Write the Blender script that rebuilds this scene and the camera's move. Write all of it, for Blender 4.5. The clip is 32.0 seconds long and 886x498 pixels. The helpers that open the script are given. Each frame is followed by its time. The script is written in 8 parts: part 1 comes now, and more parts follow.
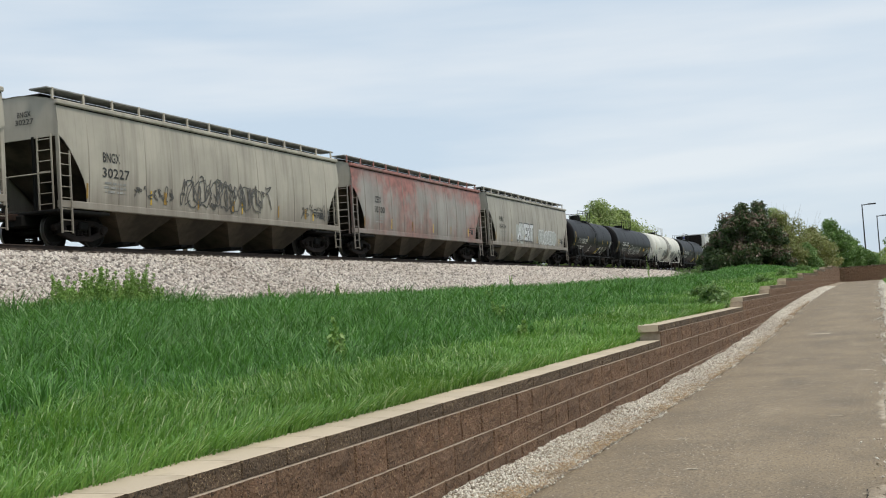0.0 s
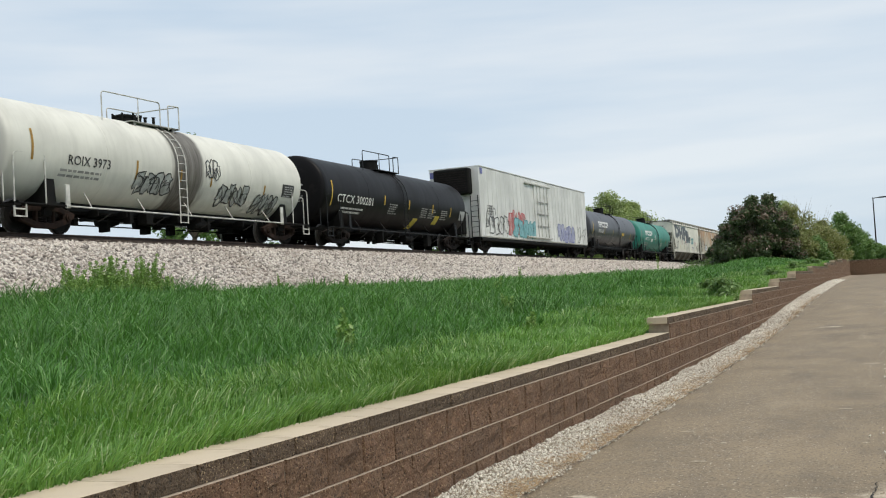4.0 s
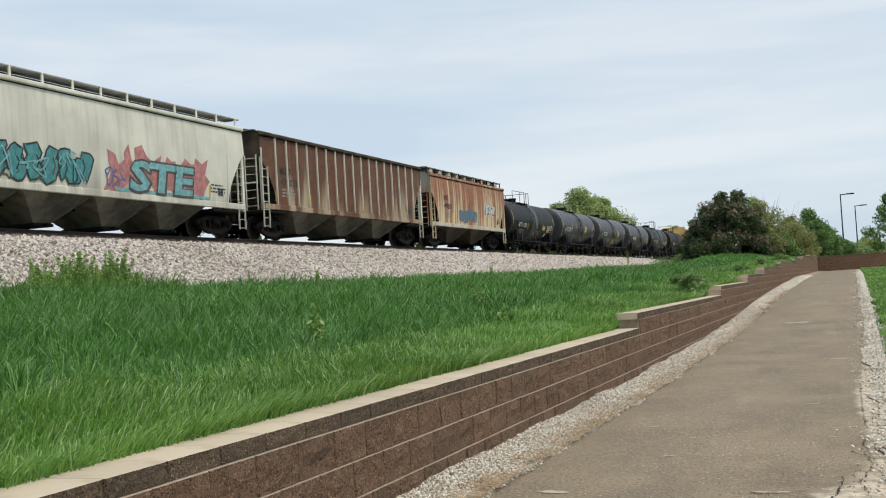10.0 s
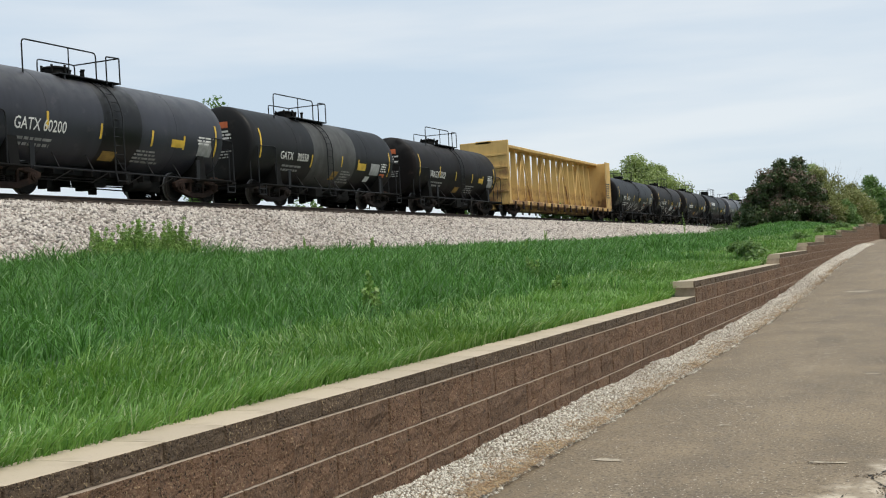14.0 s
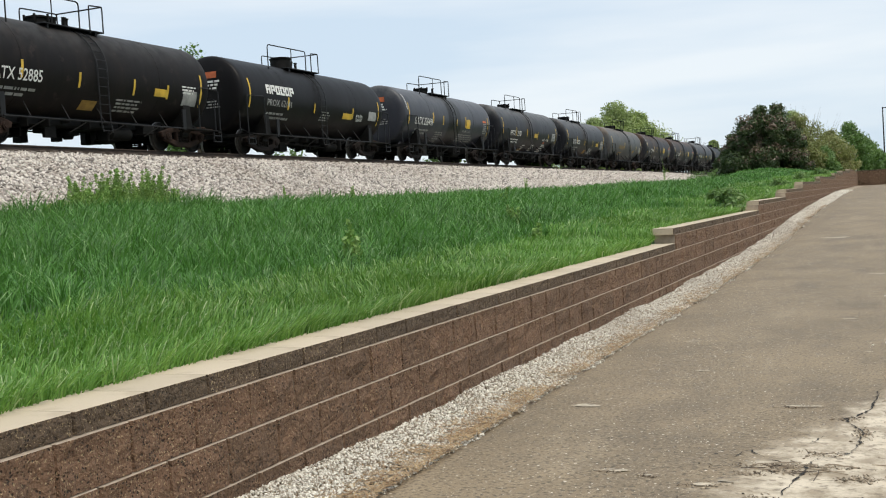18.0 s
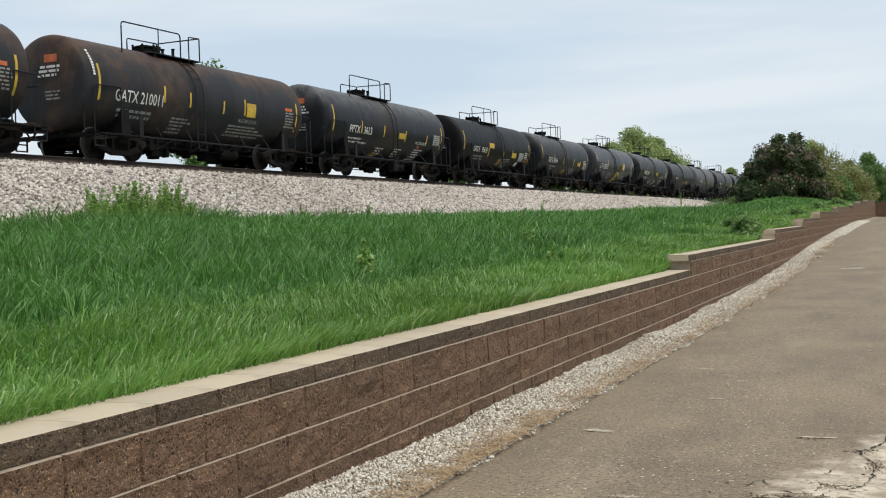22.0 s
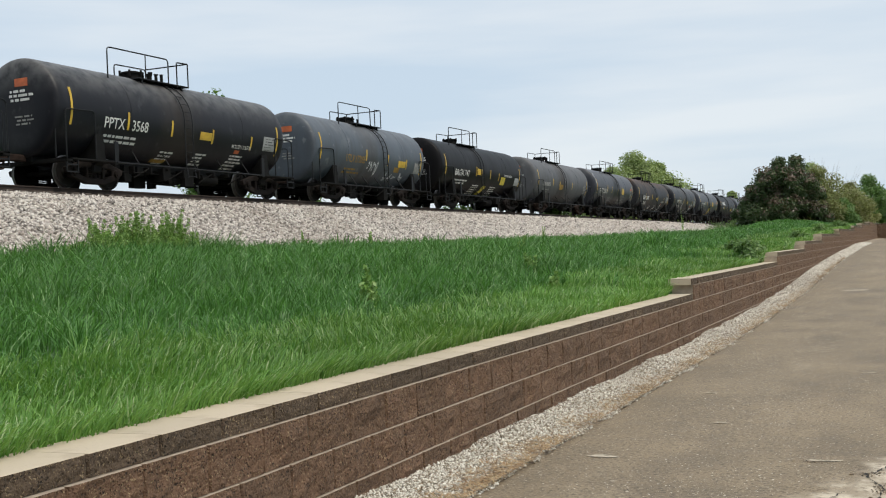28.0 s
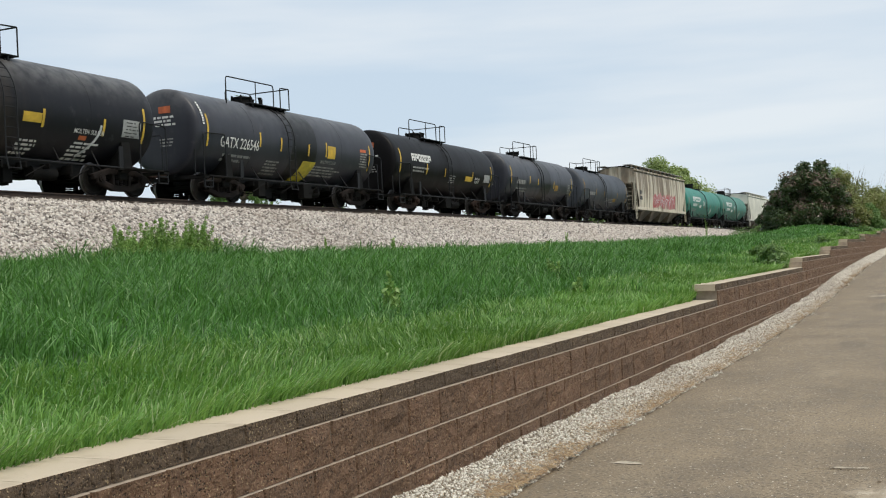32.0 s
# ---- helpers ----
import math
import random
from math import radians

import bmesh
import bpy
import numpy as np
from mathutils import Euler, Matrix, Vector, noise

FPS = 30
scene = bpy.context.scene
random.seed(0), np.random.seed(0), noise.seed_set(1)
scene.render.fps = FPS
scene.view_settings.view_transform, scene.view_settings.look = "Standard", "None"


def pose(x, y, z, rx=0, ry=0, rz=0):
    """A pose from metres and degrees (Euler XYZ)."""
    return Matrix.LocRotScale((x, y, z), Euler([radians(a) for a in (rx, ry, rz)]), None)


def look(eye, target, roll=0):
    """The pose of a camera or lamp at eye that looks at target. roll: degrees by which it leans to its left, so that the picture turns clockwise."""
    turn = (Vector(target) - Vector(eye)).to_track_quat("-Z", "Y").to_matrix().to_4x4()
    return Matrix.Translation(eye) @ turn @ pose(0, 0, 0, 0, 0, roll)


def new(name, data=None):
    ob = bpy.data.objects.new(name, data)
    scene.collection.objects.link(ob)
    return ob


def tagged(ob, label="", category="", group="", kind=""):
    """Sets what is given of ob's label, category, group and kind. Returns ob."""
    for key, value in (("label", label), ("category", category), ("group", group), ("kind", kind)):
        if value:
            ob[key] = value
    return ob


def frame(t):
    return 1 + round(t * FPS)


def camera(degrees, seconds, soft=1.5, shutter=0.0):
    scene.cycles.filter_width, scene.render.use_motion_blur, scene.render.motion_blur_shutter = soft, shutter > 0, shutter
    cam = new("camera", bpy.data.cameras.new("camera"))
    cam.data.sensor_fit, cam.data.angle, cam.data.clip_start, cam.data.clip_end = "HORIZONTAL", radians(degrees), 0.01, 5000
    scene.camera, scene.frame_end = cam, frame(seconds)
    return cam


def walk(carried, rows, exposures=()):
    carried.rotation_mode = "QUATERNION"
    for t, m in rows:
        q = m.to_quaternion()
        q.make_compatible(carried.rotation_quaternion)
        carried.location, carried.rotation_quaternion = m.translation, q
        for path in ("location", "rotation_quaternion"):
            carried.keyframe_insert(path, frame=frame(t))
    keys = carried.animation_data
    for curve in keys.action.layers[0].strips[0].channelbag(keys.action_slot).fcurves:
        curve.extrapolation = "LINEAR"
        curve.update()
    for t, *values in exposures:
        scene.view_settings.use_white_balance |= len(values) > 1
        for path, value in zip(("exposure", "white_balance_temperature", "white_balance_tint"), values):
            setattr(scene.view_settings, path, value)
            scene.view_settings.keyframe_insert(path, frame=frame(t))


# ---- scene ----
# The camera stands still on the path's edge and is held by hand: it only turns.
cam = camera(43.57, 32.0, 1.1)
EYE = 1.27
PATH = (
    (0, pose(0, 0, EYE, 92.92, 3.70, 21.48)),
    (0.5, pose(0, 0, EYE, 92.81, 3.95, 21.59)),
    (1, pose(0, 0, EYE, 92.40, 3.90, 21.72)),
    (1.5, pose(0, 0, EYE, 92.60, 4.28, 22.06)),
    (2, pose(0, 0, EYE, 93.09, 4.37, 22.31)),
    (2.5, pose(0, 0, EYE, 93.51, 3.80, 22.31)),
    (3, pose(0, 0, EYE, 93.17, 3.24, 22.21)),
    (3.5, pose(0, 0, EYE, 92.74, 3.31, 22.25)),
    (4, pose(0, 0, EYE, 92.48, 3.36, 21.94)),
    (4.5, pose(0, 0, EYE, 91.84, 3.16, 21.61)),
    (6.5, pose(0, 0, EYE, 91.87, 2.72, 21.11)),
    (7, pose(0, 0, EYE, 91.83, 2.82, 21.20)),
    (7.5, pose(0, 0, EYE, 92.41, 3.45, 21.40)),
    (8, pose(0, 0, EYE, 92.56, 3.75, 21.03)),
    (8.5, pose(0, 0, EYE, 92.44, 3.54, 20.60)),
    (9, pose(0, 0, EYE, 92.61, 3.42, 20.96)),
    (9.5, pose(0, 0, EYE, 92.37, 3.72, 20.89)),
    (10, pose(0, 0, EYE, 92.17, 3.35, 20.45)),
    (10.5, pose(0, 0, EYE, 92.08, 3.37, 20.52)),
    (11, pose(0, 0, EYE, 91.48, 3.46, 21.24)),
    (11.5, pose(0, 0, EYE, 90.98, 3.12, 21.31)),
    (12, pose(0, 0, EYE, 91.16, 2.68, 21.18)),
    (12.5, pose(0, 0, EYE, 91.10, 2.78, 21.67)),
    (13, pose(0, 0, EYE, 91.21, 3.00, 22.70)),
    (13.5, pose(0, 0, EYE, 91.00, 3.03, 23.35)),
    (14, pose(0, 0, EYE, 90.66, 3.22, 23.26)),
    (14.5, pose(0, 0, EYE, 90.51, 3.52, 23.08)),
    (16.5, pose(0, 0, EYE, 89.04, 4.22, 23.28)),
    (17, pose(0, 0, EYE, 88.04, 4.00, 22.84)),
    (17.5, pose(0, 0, EYE, 87.14, 3.49, 22.38)),
    (18, pose(0, 0, EYE, 87.93, 3.51, 22.25)),
    (18.5, pose(0, 0, EYE, 88.58, 3.71, 22.05)),
    (19, pose(0, 0, EYE, 89.13, 3.57, 22.28)),
    (19.5, pose(0, 0, EYE, 89.62, 3.51, 22.84)),
    (20, pose(0, 0, EYE, 89.82, 3.48, 23.19)),
    (20.5, pose(0, 0, EYE, 89.22, 3.37, 23.05)),
    (21, pose(0, 0, EYE, 88.65, 2.91, 23.16)),
    (21.5, pose(0, 0, EYE, 88.74, 2.46, 23.33)),
    (22, pose(0, 0, EYE, 89.02, 2.04, 23.05)),
    (22.5, pose(0, 0, EYE, 89.35, 2.10, 22.45)),
    (23, pose(0, 0, EYE, 89.95, 2.26, 21.81)),
    (23.5, pose(0, 0, EYE, 90.38, 2.46, 21.35)),
    (24, pose(0, 0, EYE, 90.71, 2.46, 21.26)),
    (24.5, pose(0, 0, EYE, 90.45, 2.34, 21.26)),
    (26.5, pose(0, 0, EYE, 90.95, 2.60, 21.11)),
    (27, pose(0, 0, EYE, 90.35, 2.37, 21.74)),
    (27.5, pose(0, 0, EYE, 90.04, 2.51, 22.64)),
    (28, pose(0, 0, EYE, 90.40, 2.70, 23.15)),
    (28.5, pose(0, 0, EYE, 90.44, 2.78, 23.35)),
    (29, pose(0, 0, EYE, 89.88, 2.67, 23.90)),
    (29.5, pose(0, 0, EYE, 89.66, 2.55, 23.84)),
    (30, pose(0, 0, EYE, 90.05, 2.90, 23.71)),
    (30.5, pose(0, 0, EYE, 90.64, 3.16, 23.60)),
    (31, pose(0, 0, EYE, 90.95, 2.91, 23.94)),
    (31.5, pose(0, 0, EYE, 90.85, 2.61, 24.27)),
    (32, pose(0, 0, EYE, 90.77, 2.78, 24.33)),
)
walk(cam, PATH, ((0, 0.0), (17, 0.0), (18, 0.13), (19, 0.10), (20, 0.0), (32, 0.0)))

# ---- world and sun: a bright, thinly overcast day ----
def make_world():
    world = bpy.data.worlds.new("overcast_sky")
    scene.world = world
    world.use_nodes = True
    nt = world.node_tree
    nt.nodes.clear()
    out = nt.nodes.new("ShaderNodeOutputWorld")
    sky = nt.nodes.new("ShaderNodeTexSky")
    sky.sky_type, sky.sun_disc = "NISHITA", False
    sky.sun_elevation, sky.sun_rotation = radians(59.5), radians(109)
    clear = nt.nodes.new("ShaderNodeBackground")
    clear.inputs["Strength"].default_value = 0.11
    nt.links.new(sky.outputs[0], clear.inputs[0])
    co = nt.nodes.new("ShaderNodeTexCoord")
    mp = nt.nodes.new("ShaderNodeMapping")
    mp.inputs["Scale"].default_value = (1.0, 1.3, 8.0)
    nt.links.new(co.outputs["Generated"], mp.inputs[0])
    nz = nt.nodes.new("ShaderNodeTexNoise")
    nz.inputs["Scale"].default_value, nz.inputs["Detail"].default_value = 1.6, 5.0
    nt.links.new(mp.outputs[0], nz.inputs["Vector"])
    ramp = nt.nodes.new("ShaderNodeValToRGB")
    ramp.color_ramp.elements[0].position, ramp.color_ramp.elements[0].color = 0.40, (0.60, 0.715, 0.83, 1)
    ramp.color_ramp.elements[1].position, ramp.color_ramp.elements[1].color = 0.62, (0.80, 0.855, 0.90, 1)
    nt.links.new(nz.outputs["Fac"], ramp.inputs[0])
    cloud = nt.nodes.new("ShaderNodeBackground")
    cloud.inputs["Strength"].default_value = 1.04
    nt.links.new(ramp.outputs[0], cloud.inputs[0])
    mix = nt.nodes.new("ShaderNodeMixShader")
    mix.inputs[0].default_value = 0.86
    nt.links.new(clear.outputs[0], mix.inputs[1])
    nt.links.new(cloud.outputs[0], mix.inputs[2])
    nt.links.new(mix.outputs[0], out.inputs[0])


make_world()
sun_data = bpy.data.lights.new("sun", "SUN")
sun_data.energy, sun_data.angle, sun_data.color = 2.45, radians(12), (1.0, 0.925, 0.80)
sun = new("sun", sun_data)
sun.matrix_basis = look((20, -7, 36), (0, 0, 0))
scene.view_settings.exposure = 0.0


# ---- materials ----
class Nodes:
    """A small builder for node materials."""

    def __init__(self, name):
        self.mat = bpy.data.materials.new(name)
        self.mat.use_nodes = True
        self.nt = self.mat.node_tree
        self.bsdf = self.nt.nodes["Principled BSDF"]
        self.co = self.nt.nodes.new("ShaderNodeTexCoord").outputs["Object"]

    def link(self, a, b):
        self.nt.links.new(a, b)

    def put(self, socket, v):
        if isinstance(v, bpy.types.NodeSocket):
            self.link(v, socket)
        else:
            socket.default_value = v

    def scaled(self, sx, sy, sz):
        m = self.nt.nodes.new("ShaderNodeMapping")
        m.inputs["Scale"].default_value = (sx, sy, sz)
        self.link(self.co, m.inputs[0])
        return m.outputs[0]

    def noise(self, scale, detail=4.0, vec=None, rough=0.55):
        n = self.nt.nodes.new("ShaderNodeTexNoise")
        n.inputs["Scale"].default_value, n.inputs["Detail"].default_value = scale, detail
        n.inputs["Roughness"].default_value = rough
        self.link(vec or self.co, n.inputs["Vector"])
        return n.outputs["Fac"]

    def voronoi(self, scale, vec=None, feature="F1", out="Distance"):
        n = self.nt.nodes.new("ShaderNodeTexVoronoi")
        n.feature = feature
        n.inputs["Scale"].default_value = scale
        self.link(vec or self.co, n.inputs["Vector"])
        return n.outputs[out]

    def warped(self, amount, scale=5.0):
        """The coordinates, pushed about by noise."""
        t = self.nt.nodes.new("ShaderNodeTexNoise")
        t.inputs["Scale"].default_value = scale
        self.link(self.co, t.inputs["Vector"])
        m = self.nt.nodes.new("ShaderNodeVectorMath")
        m.operation = "MULTIPLY_ADD"
        m.inputs[1].default_value = (amount, amount, amount)
        self.link(t.outputs["Color"], m.inputs[0])
        self.link(self.co, m.inputs[2])
        return m.outputs[0]

    def math(self, op, a, b=0.0, clamp=False):
        n = self.nt.nodes.new("ShaderNodeMath")
        n.operation, n.use_clamp = op, clamp
        self.put(n.inputs[0], a), self.put(n.inputs[1], b)
        return n.outputs[0]

    def step(self, v, lo, hi):
        n = self.nt.nodes.new("ShaderNodeMapRange")
        n.interpolation_type = "SMOOTHSTEP"
        self.put(n.inputs[0], v)
        n.inputs[1].default_value, n.inputs[2].default_value = lo, hi
        return n.outputs[0]

    def axis(self, k):
        n = self.nt.nodes.new("ShaderNodeSeparateXYZ")
        self.link(self.co, n.inputs[0])
        return n.outputs[k]

    def mix(self, fac, a, b, mode="MIX"):
        n = self.nt.nodes.new("ShaderNodeMix")
        n.data_type, n.blend_type = "RGBA", mode
        for i, v in ((0, fac), (6, a), (7, b)):
            if isinstance(v, tuple):
                v = (*v, 1.0)[:4]
            self.put(n.inputs[i], v)
        return n.outputs[2]

    def random(self):
        return self.nt.nodes.new("ShaderNodeObjectInfo").outputs["Random"]

    def island(self):
        return self.nt.nodes.new("ShaderNodeNewGeometry").outputs["Random Per Island"]

    def hsv(self, col, hue=0.5, sat=1.0, val=1.0):
        n = self.nt.nodes.new("ShaderNodeHueSaturation")
        self.put(n.inputs["Hue"], hue), self.put(n.inputs["Saturation"], sat), self.put(n.inputs["Value"], val)
        self.put(n.inputs["Color"], (*col, 1.0) if isinstance(col, tuple) else col)
        return n.outputs[0]

    def bump(self, height, strength=0.3, dist=0.02):
        n = self.nt.nodes.new("ShaderNodeBump")
        n.inputs["Strength"].default_value, n.inputs["Distance"].default_value = strength, dist
        self.link(height, n.inputs["Height"])
        self.link(n.outputs[0], self.bsdf.inputs["Normal"])

    def done(self, col, rough=0.7, metal=0.0, spec=None):
        self.put(self.bsdf.inputs["Base Color"], (*col, 1.0) if isinstance(col, tuple) else col)
        self.put(self.bsdf.inputs["Roughness"], rough)
        self.bsdf.inputs["Metallic"].default_value = metal
        if spec is not None:
            self.bsdf.inputs["Specular IOR Level"].default_value = spec
        return self.mat


def dim(c, k):
    return tuple(min(1.0, v * k) for v in c)


def plain(name, col, rough=0.6, var=0.35, scale=3.0, fine=40.0, metal=0.0, bump=0.15, spec=None):
    """Paint, rubber, steel: a colour with blotches, fine grain and light relief."""
    n = Nodes(name)
    a = n.noise(scale, 5)
    b = n.noise(fine, 3)
    c = n.mix(n.step(a, 0.3, 0.7), dim(col, 1 - var), dim(col, 1 + var * 0.7))
    c = n.mix(n.math("MULTIPLY", n.step(b, 0.45, 0.75), 0.35), c, dim(col, 1 - var))
    if bump:
        n.bump(b, bump, 0.004)
    return n.done(c, n.math("ADD", rough - 0.1, n.math("MULTIPLY", a, 0.2)), metal, spec)


def car_paint(name, col, dirt=(0.07, 0.055, 0.045), grime=0.35, rough=0.45, streak=None, streak_amount=0.0,
              streak_low=1.2, streak_high=4.3, mid_stain=0.0, top_sheen_dust=0.0, top=4.0, band=None, spec=0.5, run=(1.1, 0.10), soft=0.0, smudge=None, spill=None, low=None):
    """Weathered enamel on a rail car: faded blotches, runs of dirt down the sides, rust where streak names it."""
    n = Nodes(name)
    z, y = n.axis(2), n.axis(1)
    big = n.noise(0.55, 4)
    mid = n.noise(3.0, 5)
    runs = n.noise(1.0, 5, n.scaled(1.0, 2.6, 0.16), 0.6)
    fine_runs = n.noise(1.0, 4, n.scaled(3.0, 14.0, 0.5), 0.6)
    c = n.mix(n.step(big, 0.3, 0.7), dim(col, 0.86), dim(col, 1.1))
    if band:
        inside = n.step(n.math("ABSOLUTE", n.math("ADD", y, -band[0])), band[1] + 0.02, band[1])
        c = n.mix(inside, c, n.mix(n.step(mid, 0.3, 0.7), dim(band[2], 0.8), dim(band[2], 1.1)))
    c = n.mix(n.math("MULTIPLY", n.step(runs, 0.45, 0.75), grime), c, dirt)
    c = n.mix(n.math("MULTIPLY", n.step(fine_runs, 0.5, 0.8), grime * 0.6), c, dirt)
    if streak:
        grad = n.step(z, streak_low, streak_high)
        wide = n.noise(1.0, 5, n.scaled(1.0, *run), 0.62)
        patch = n.noise(1.0, 3, n.scaled(1.0, 0.75, 0.35 * run[1] * 10), 0.5)
        m = n.math("ADD", n.math("MULTIPLY", n.math("ADD", n.math("MULTIPLY", n.step(wide, 0.32, 0.68), 0.55), n.math("MULTIPLY", patch, 0.45)), 1.0), n.math("MULTIPLY", grad, 0.42))
        m = n.math("ADD", m, n.math("MULTIPLY", fine_runs, 0.22))
        m = n.math("MULTIPLY", n.step(m, 1.02 - streak_amount * 0.45 - soft, 1.16 - streak_amount * 0.3 + soft), 0.85)
        tint = n.mix(n.step(mid, 0.3, 0.7), dim(streak, 0.62), dim(streak, 1.25))
        c = n.mix(m, c, tint)
    if low:
        rise = n.step(n.math("ADD", z, n.math("MULTIPLY", n.math("ADD", runs, -0.5), -2.2)), low[1], low[0])
        c = n.mix(n.math("MULTIPLY", rise, low[2]), c, n.mix(mid, dim(dirt, 1.3), dim(dirt, 2.4)))
    if spill:
        wave = n.math("MULTIPLY", n.math("ADD", n.noise(1.0, 4, n.scaled(1.0, 3.0, 0.35)), -0.5), 0.9)
        off = n.math("ABSOLUTE", n.math("ADD", n.math("ADD", y, -spill[0]), wave))
        c = n.mix(n.math("MULTIPLY", n.step(off, spill[1] + 0.22, spill[1] - 0.2), n.math("ADD", 0.6, n.math("MULTIPLY", fine_runs, 0.55)), True), c, spill[2])
    if smudge:
        blot = n.noise(0.8, 5, n.scaled(1.0, 1.0, 0.8), 0.65)
        c = n.mix(n.math("MULTIPLY", n.step(blot, 0.52, 0.74), 0.45), c, smudge)
        c = n.mix(n.math("MULTIPLY", n.step(n.noise(2.6, 4), 0.60, 0.72), 0.4), c, dim(smudge, 1.5))
    if mid_stain:
        near = n.step(n.math("ABSOLUTE", n.math("ADD", y, n.math("MULTIPLY", mid, 0.6))), 1.5, 0.35)
        near = n.math("MULTIPLY", near, n.math("MULTIPLY", n.step(n.noise(1.0, 4, n.scaled(1, 2.2, 0.12)), 0.25, 0.6), mid_stain))
        c = n.mix(near, c, (0.045, 0.034, 0.026))
    # paler towards the crown: dust, plus the sky's sheen put into the colour
    if top_sheen_dust:
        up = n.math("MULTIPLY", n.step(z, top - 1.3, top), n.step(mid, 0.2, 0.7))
        c = n.mix(n.math("MULTIPLY", up, top_sheen_dust), c, (0.20, 0.195, 0.19))
    n.bump(n.math("ADD", n.math("MULTIPLY", n.noise(90, 2), 0.3), big), 0.12, 0.01)
    return n.done(c, n.math("ADD", rough, n.math("MULTIPLY", runs, 0.22)), 0.0, spec)


def graffito(name, col):
    n = Nodes(name)
    c = n.mix(n.step(n.noise(5, 4), 0.35, 0.7), dim(col, 0.75), dim(col, 1.15))
    c = n.mix(n.math("MULTIPLY", n.step(n.noise(1.0, 4, n.scaled(2.0, 6.0, 0.8)), 0.52, 0.75), 0.4), c, (0.22, 0.20, 0.165))
    return n.done(c, 0.5)


def stones_mat(name, cols, seed_scale=1.0, rough=0.9):
    n = Nodes(name)
    r = n.island()
    c = n.mix(n.step(r, 0.0, 0.5), cols[0], cols[1])
    c = n.mix(n.step(r, 0.55, 0.95), c, cols[2])
    c = n.mix(n.math("MULTIPLY", n.step(n.noise(40, 4), 0.4, 0.7), 0.35), c, dim(cols[0], 0.55))
    c = n.mix(n.math("MULTIPLY", n.step(n.noise(0.25, 3), 0.4, 0.7), 0.25), c, (0.20, 0.15, 0.11))
    n.bump(n.noise(60, 3), 0.3, 0.01)
    return n.done(c, rough)


def grass_mat(name, low, high, tip, trans=0.35):
    n = Nodes(name)
    r = n.island()
    patch = n.noise(0.35, 3)
    c = n.mix(r, low, high)
    c = n.mix(n.step(patch, 0.42, 0.66), c, n.mix(r, dim(low, 0.75), dim(high, 0.82)))
    c = n.mix(n.step(r, 0.88, 1.0), c, tip)
    m = n.done(c, 0.42)
    n.bsdf.inputs["Specular IOR Level"].default_value = 0.38
    n.bsdf.inputs["Transmission Weight"].default_value = 0.0
    tr = n.nt.nodes.new("ShaderNodeBsdfTranslucent")
    n.link(n.hsv(c, 0.49, 1.1, 1.3), tr.inputs[0])
    mx = n.nt.nodes.new("ShaderNodeMixShader")
    mx.inputs[0].default_value = trans
    n.link(n.bsdf.outputs[0], mx.inputs[1]), n.link(tr.outputs[0], mx.inputs[2])
    n.link(mx.outputs[0], n.nt.nodes["Material Output"].inputs[0])
    return m


def block_mat(name, col, red, speck):
    """Split-face concrete: coarse chips, dark pits, a colour of its own for each block."""
    n = Nodes(name)
    n.co = n.nt.nodes.new("ShaderNodeNewGeometry").outputs["Position"]
    r = n.random()
    c = n.mix(n.math("MULTIPLY", n.step(r, 0.15, 0.95), 0.6), col, red)
    c = n.hsv(c, 0.5, 1.0, n.math("ADD", 0.92, n.math("MULTIPLY", r, 0.14)))
    a, b, lump = n.noise(60, 4, None, 0.7), n.noise(6, 4), n.noise(24, 3)
    c = n.mix(n.math("MULTIPLY", n.step(b, 0.42, 0.72), 0.35), c, dim(col, 0.62))
    c = n.mix(n.math("MULTIPLY", n.step(lump, 0.50, 0.70), 0.3), c, dim(col, 1.45))
    spots = n.step(n.voronoi(62, n.warped(0.02, 40)), 0.36, 0.20)
    pits = n.math("MULTIPLY", spots, n.step(n.noise(17, 3), 0.44, 0.56))
    c = n.mix(n.math("MULTIPLY", pits, 0.9), c, speck)
    c = n.mix(n.math("MULTIPLY", n.step(a, 0.53, 0.66), 0.55), c, dim(speck, 1.5))
    c = n.mix(n.math("MULTIPLY", n.step(n.noise(95, 2), 0.60, 0.68), 0.75), c, n.mix(r, dim(col, 1.9), (0.50, 0.38, 0.22)))
    n.bump(n.math("SUBTRACT", n.math("ADD", b, n.math("MULTIPLY", lump, 0.9)), n.math("ADD", n.math("MULTIPLY", pits, 0.6), n.math("MULTIPLY", a, 0.6))), 1.0, 0.04)
    return n.done(c, 0.92)


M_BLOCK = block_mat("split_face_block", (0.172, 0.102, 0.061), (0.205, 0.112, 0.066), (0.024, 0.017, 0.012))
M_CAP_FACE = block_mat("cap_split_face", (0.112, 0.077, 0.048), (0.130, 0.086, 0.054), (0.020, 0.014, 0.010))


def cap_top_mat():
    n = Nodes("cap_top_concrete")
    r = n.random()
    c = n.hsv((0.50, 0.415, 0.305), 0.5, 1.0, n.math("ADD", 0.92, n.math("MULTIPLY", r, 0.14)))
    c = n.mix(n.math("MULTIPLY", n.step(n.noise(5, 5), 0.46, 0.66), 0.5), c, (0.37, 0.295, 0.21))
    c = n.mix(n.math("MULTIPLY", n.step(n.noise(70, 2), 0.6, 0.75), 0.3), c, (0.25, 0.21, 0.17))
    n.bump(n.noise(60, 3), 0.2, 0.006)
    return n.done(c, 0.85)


M_CAP_TOP = cap_top_mat()


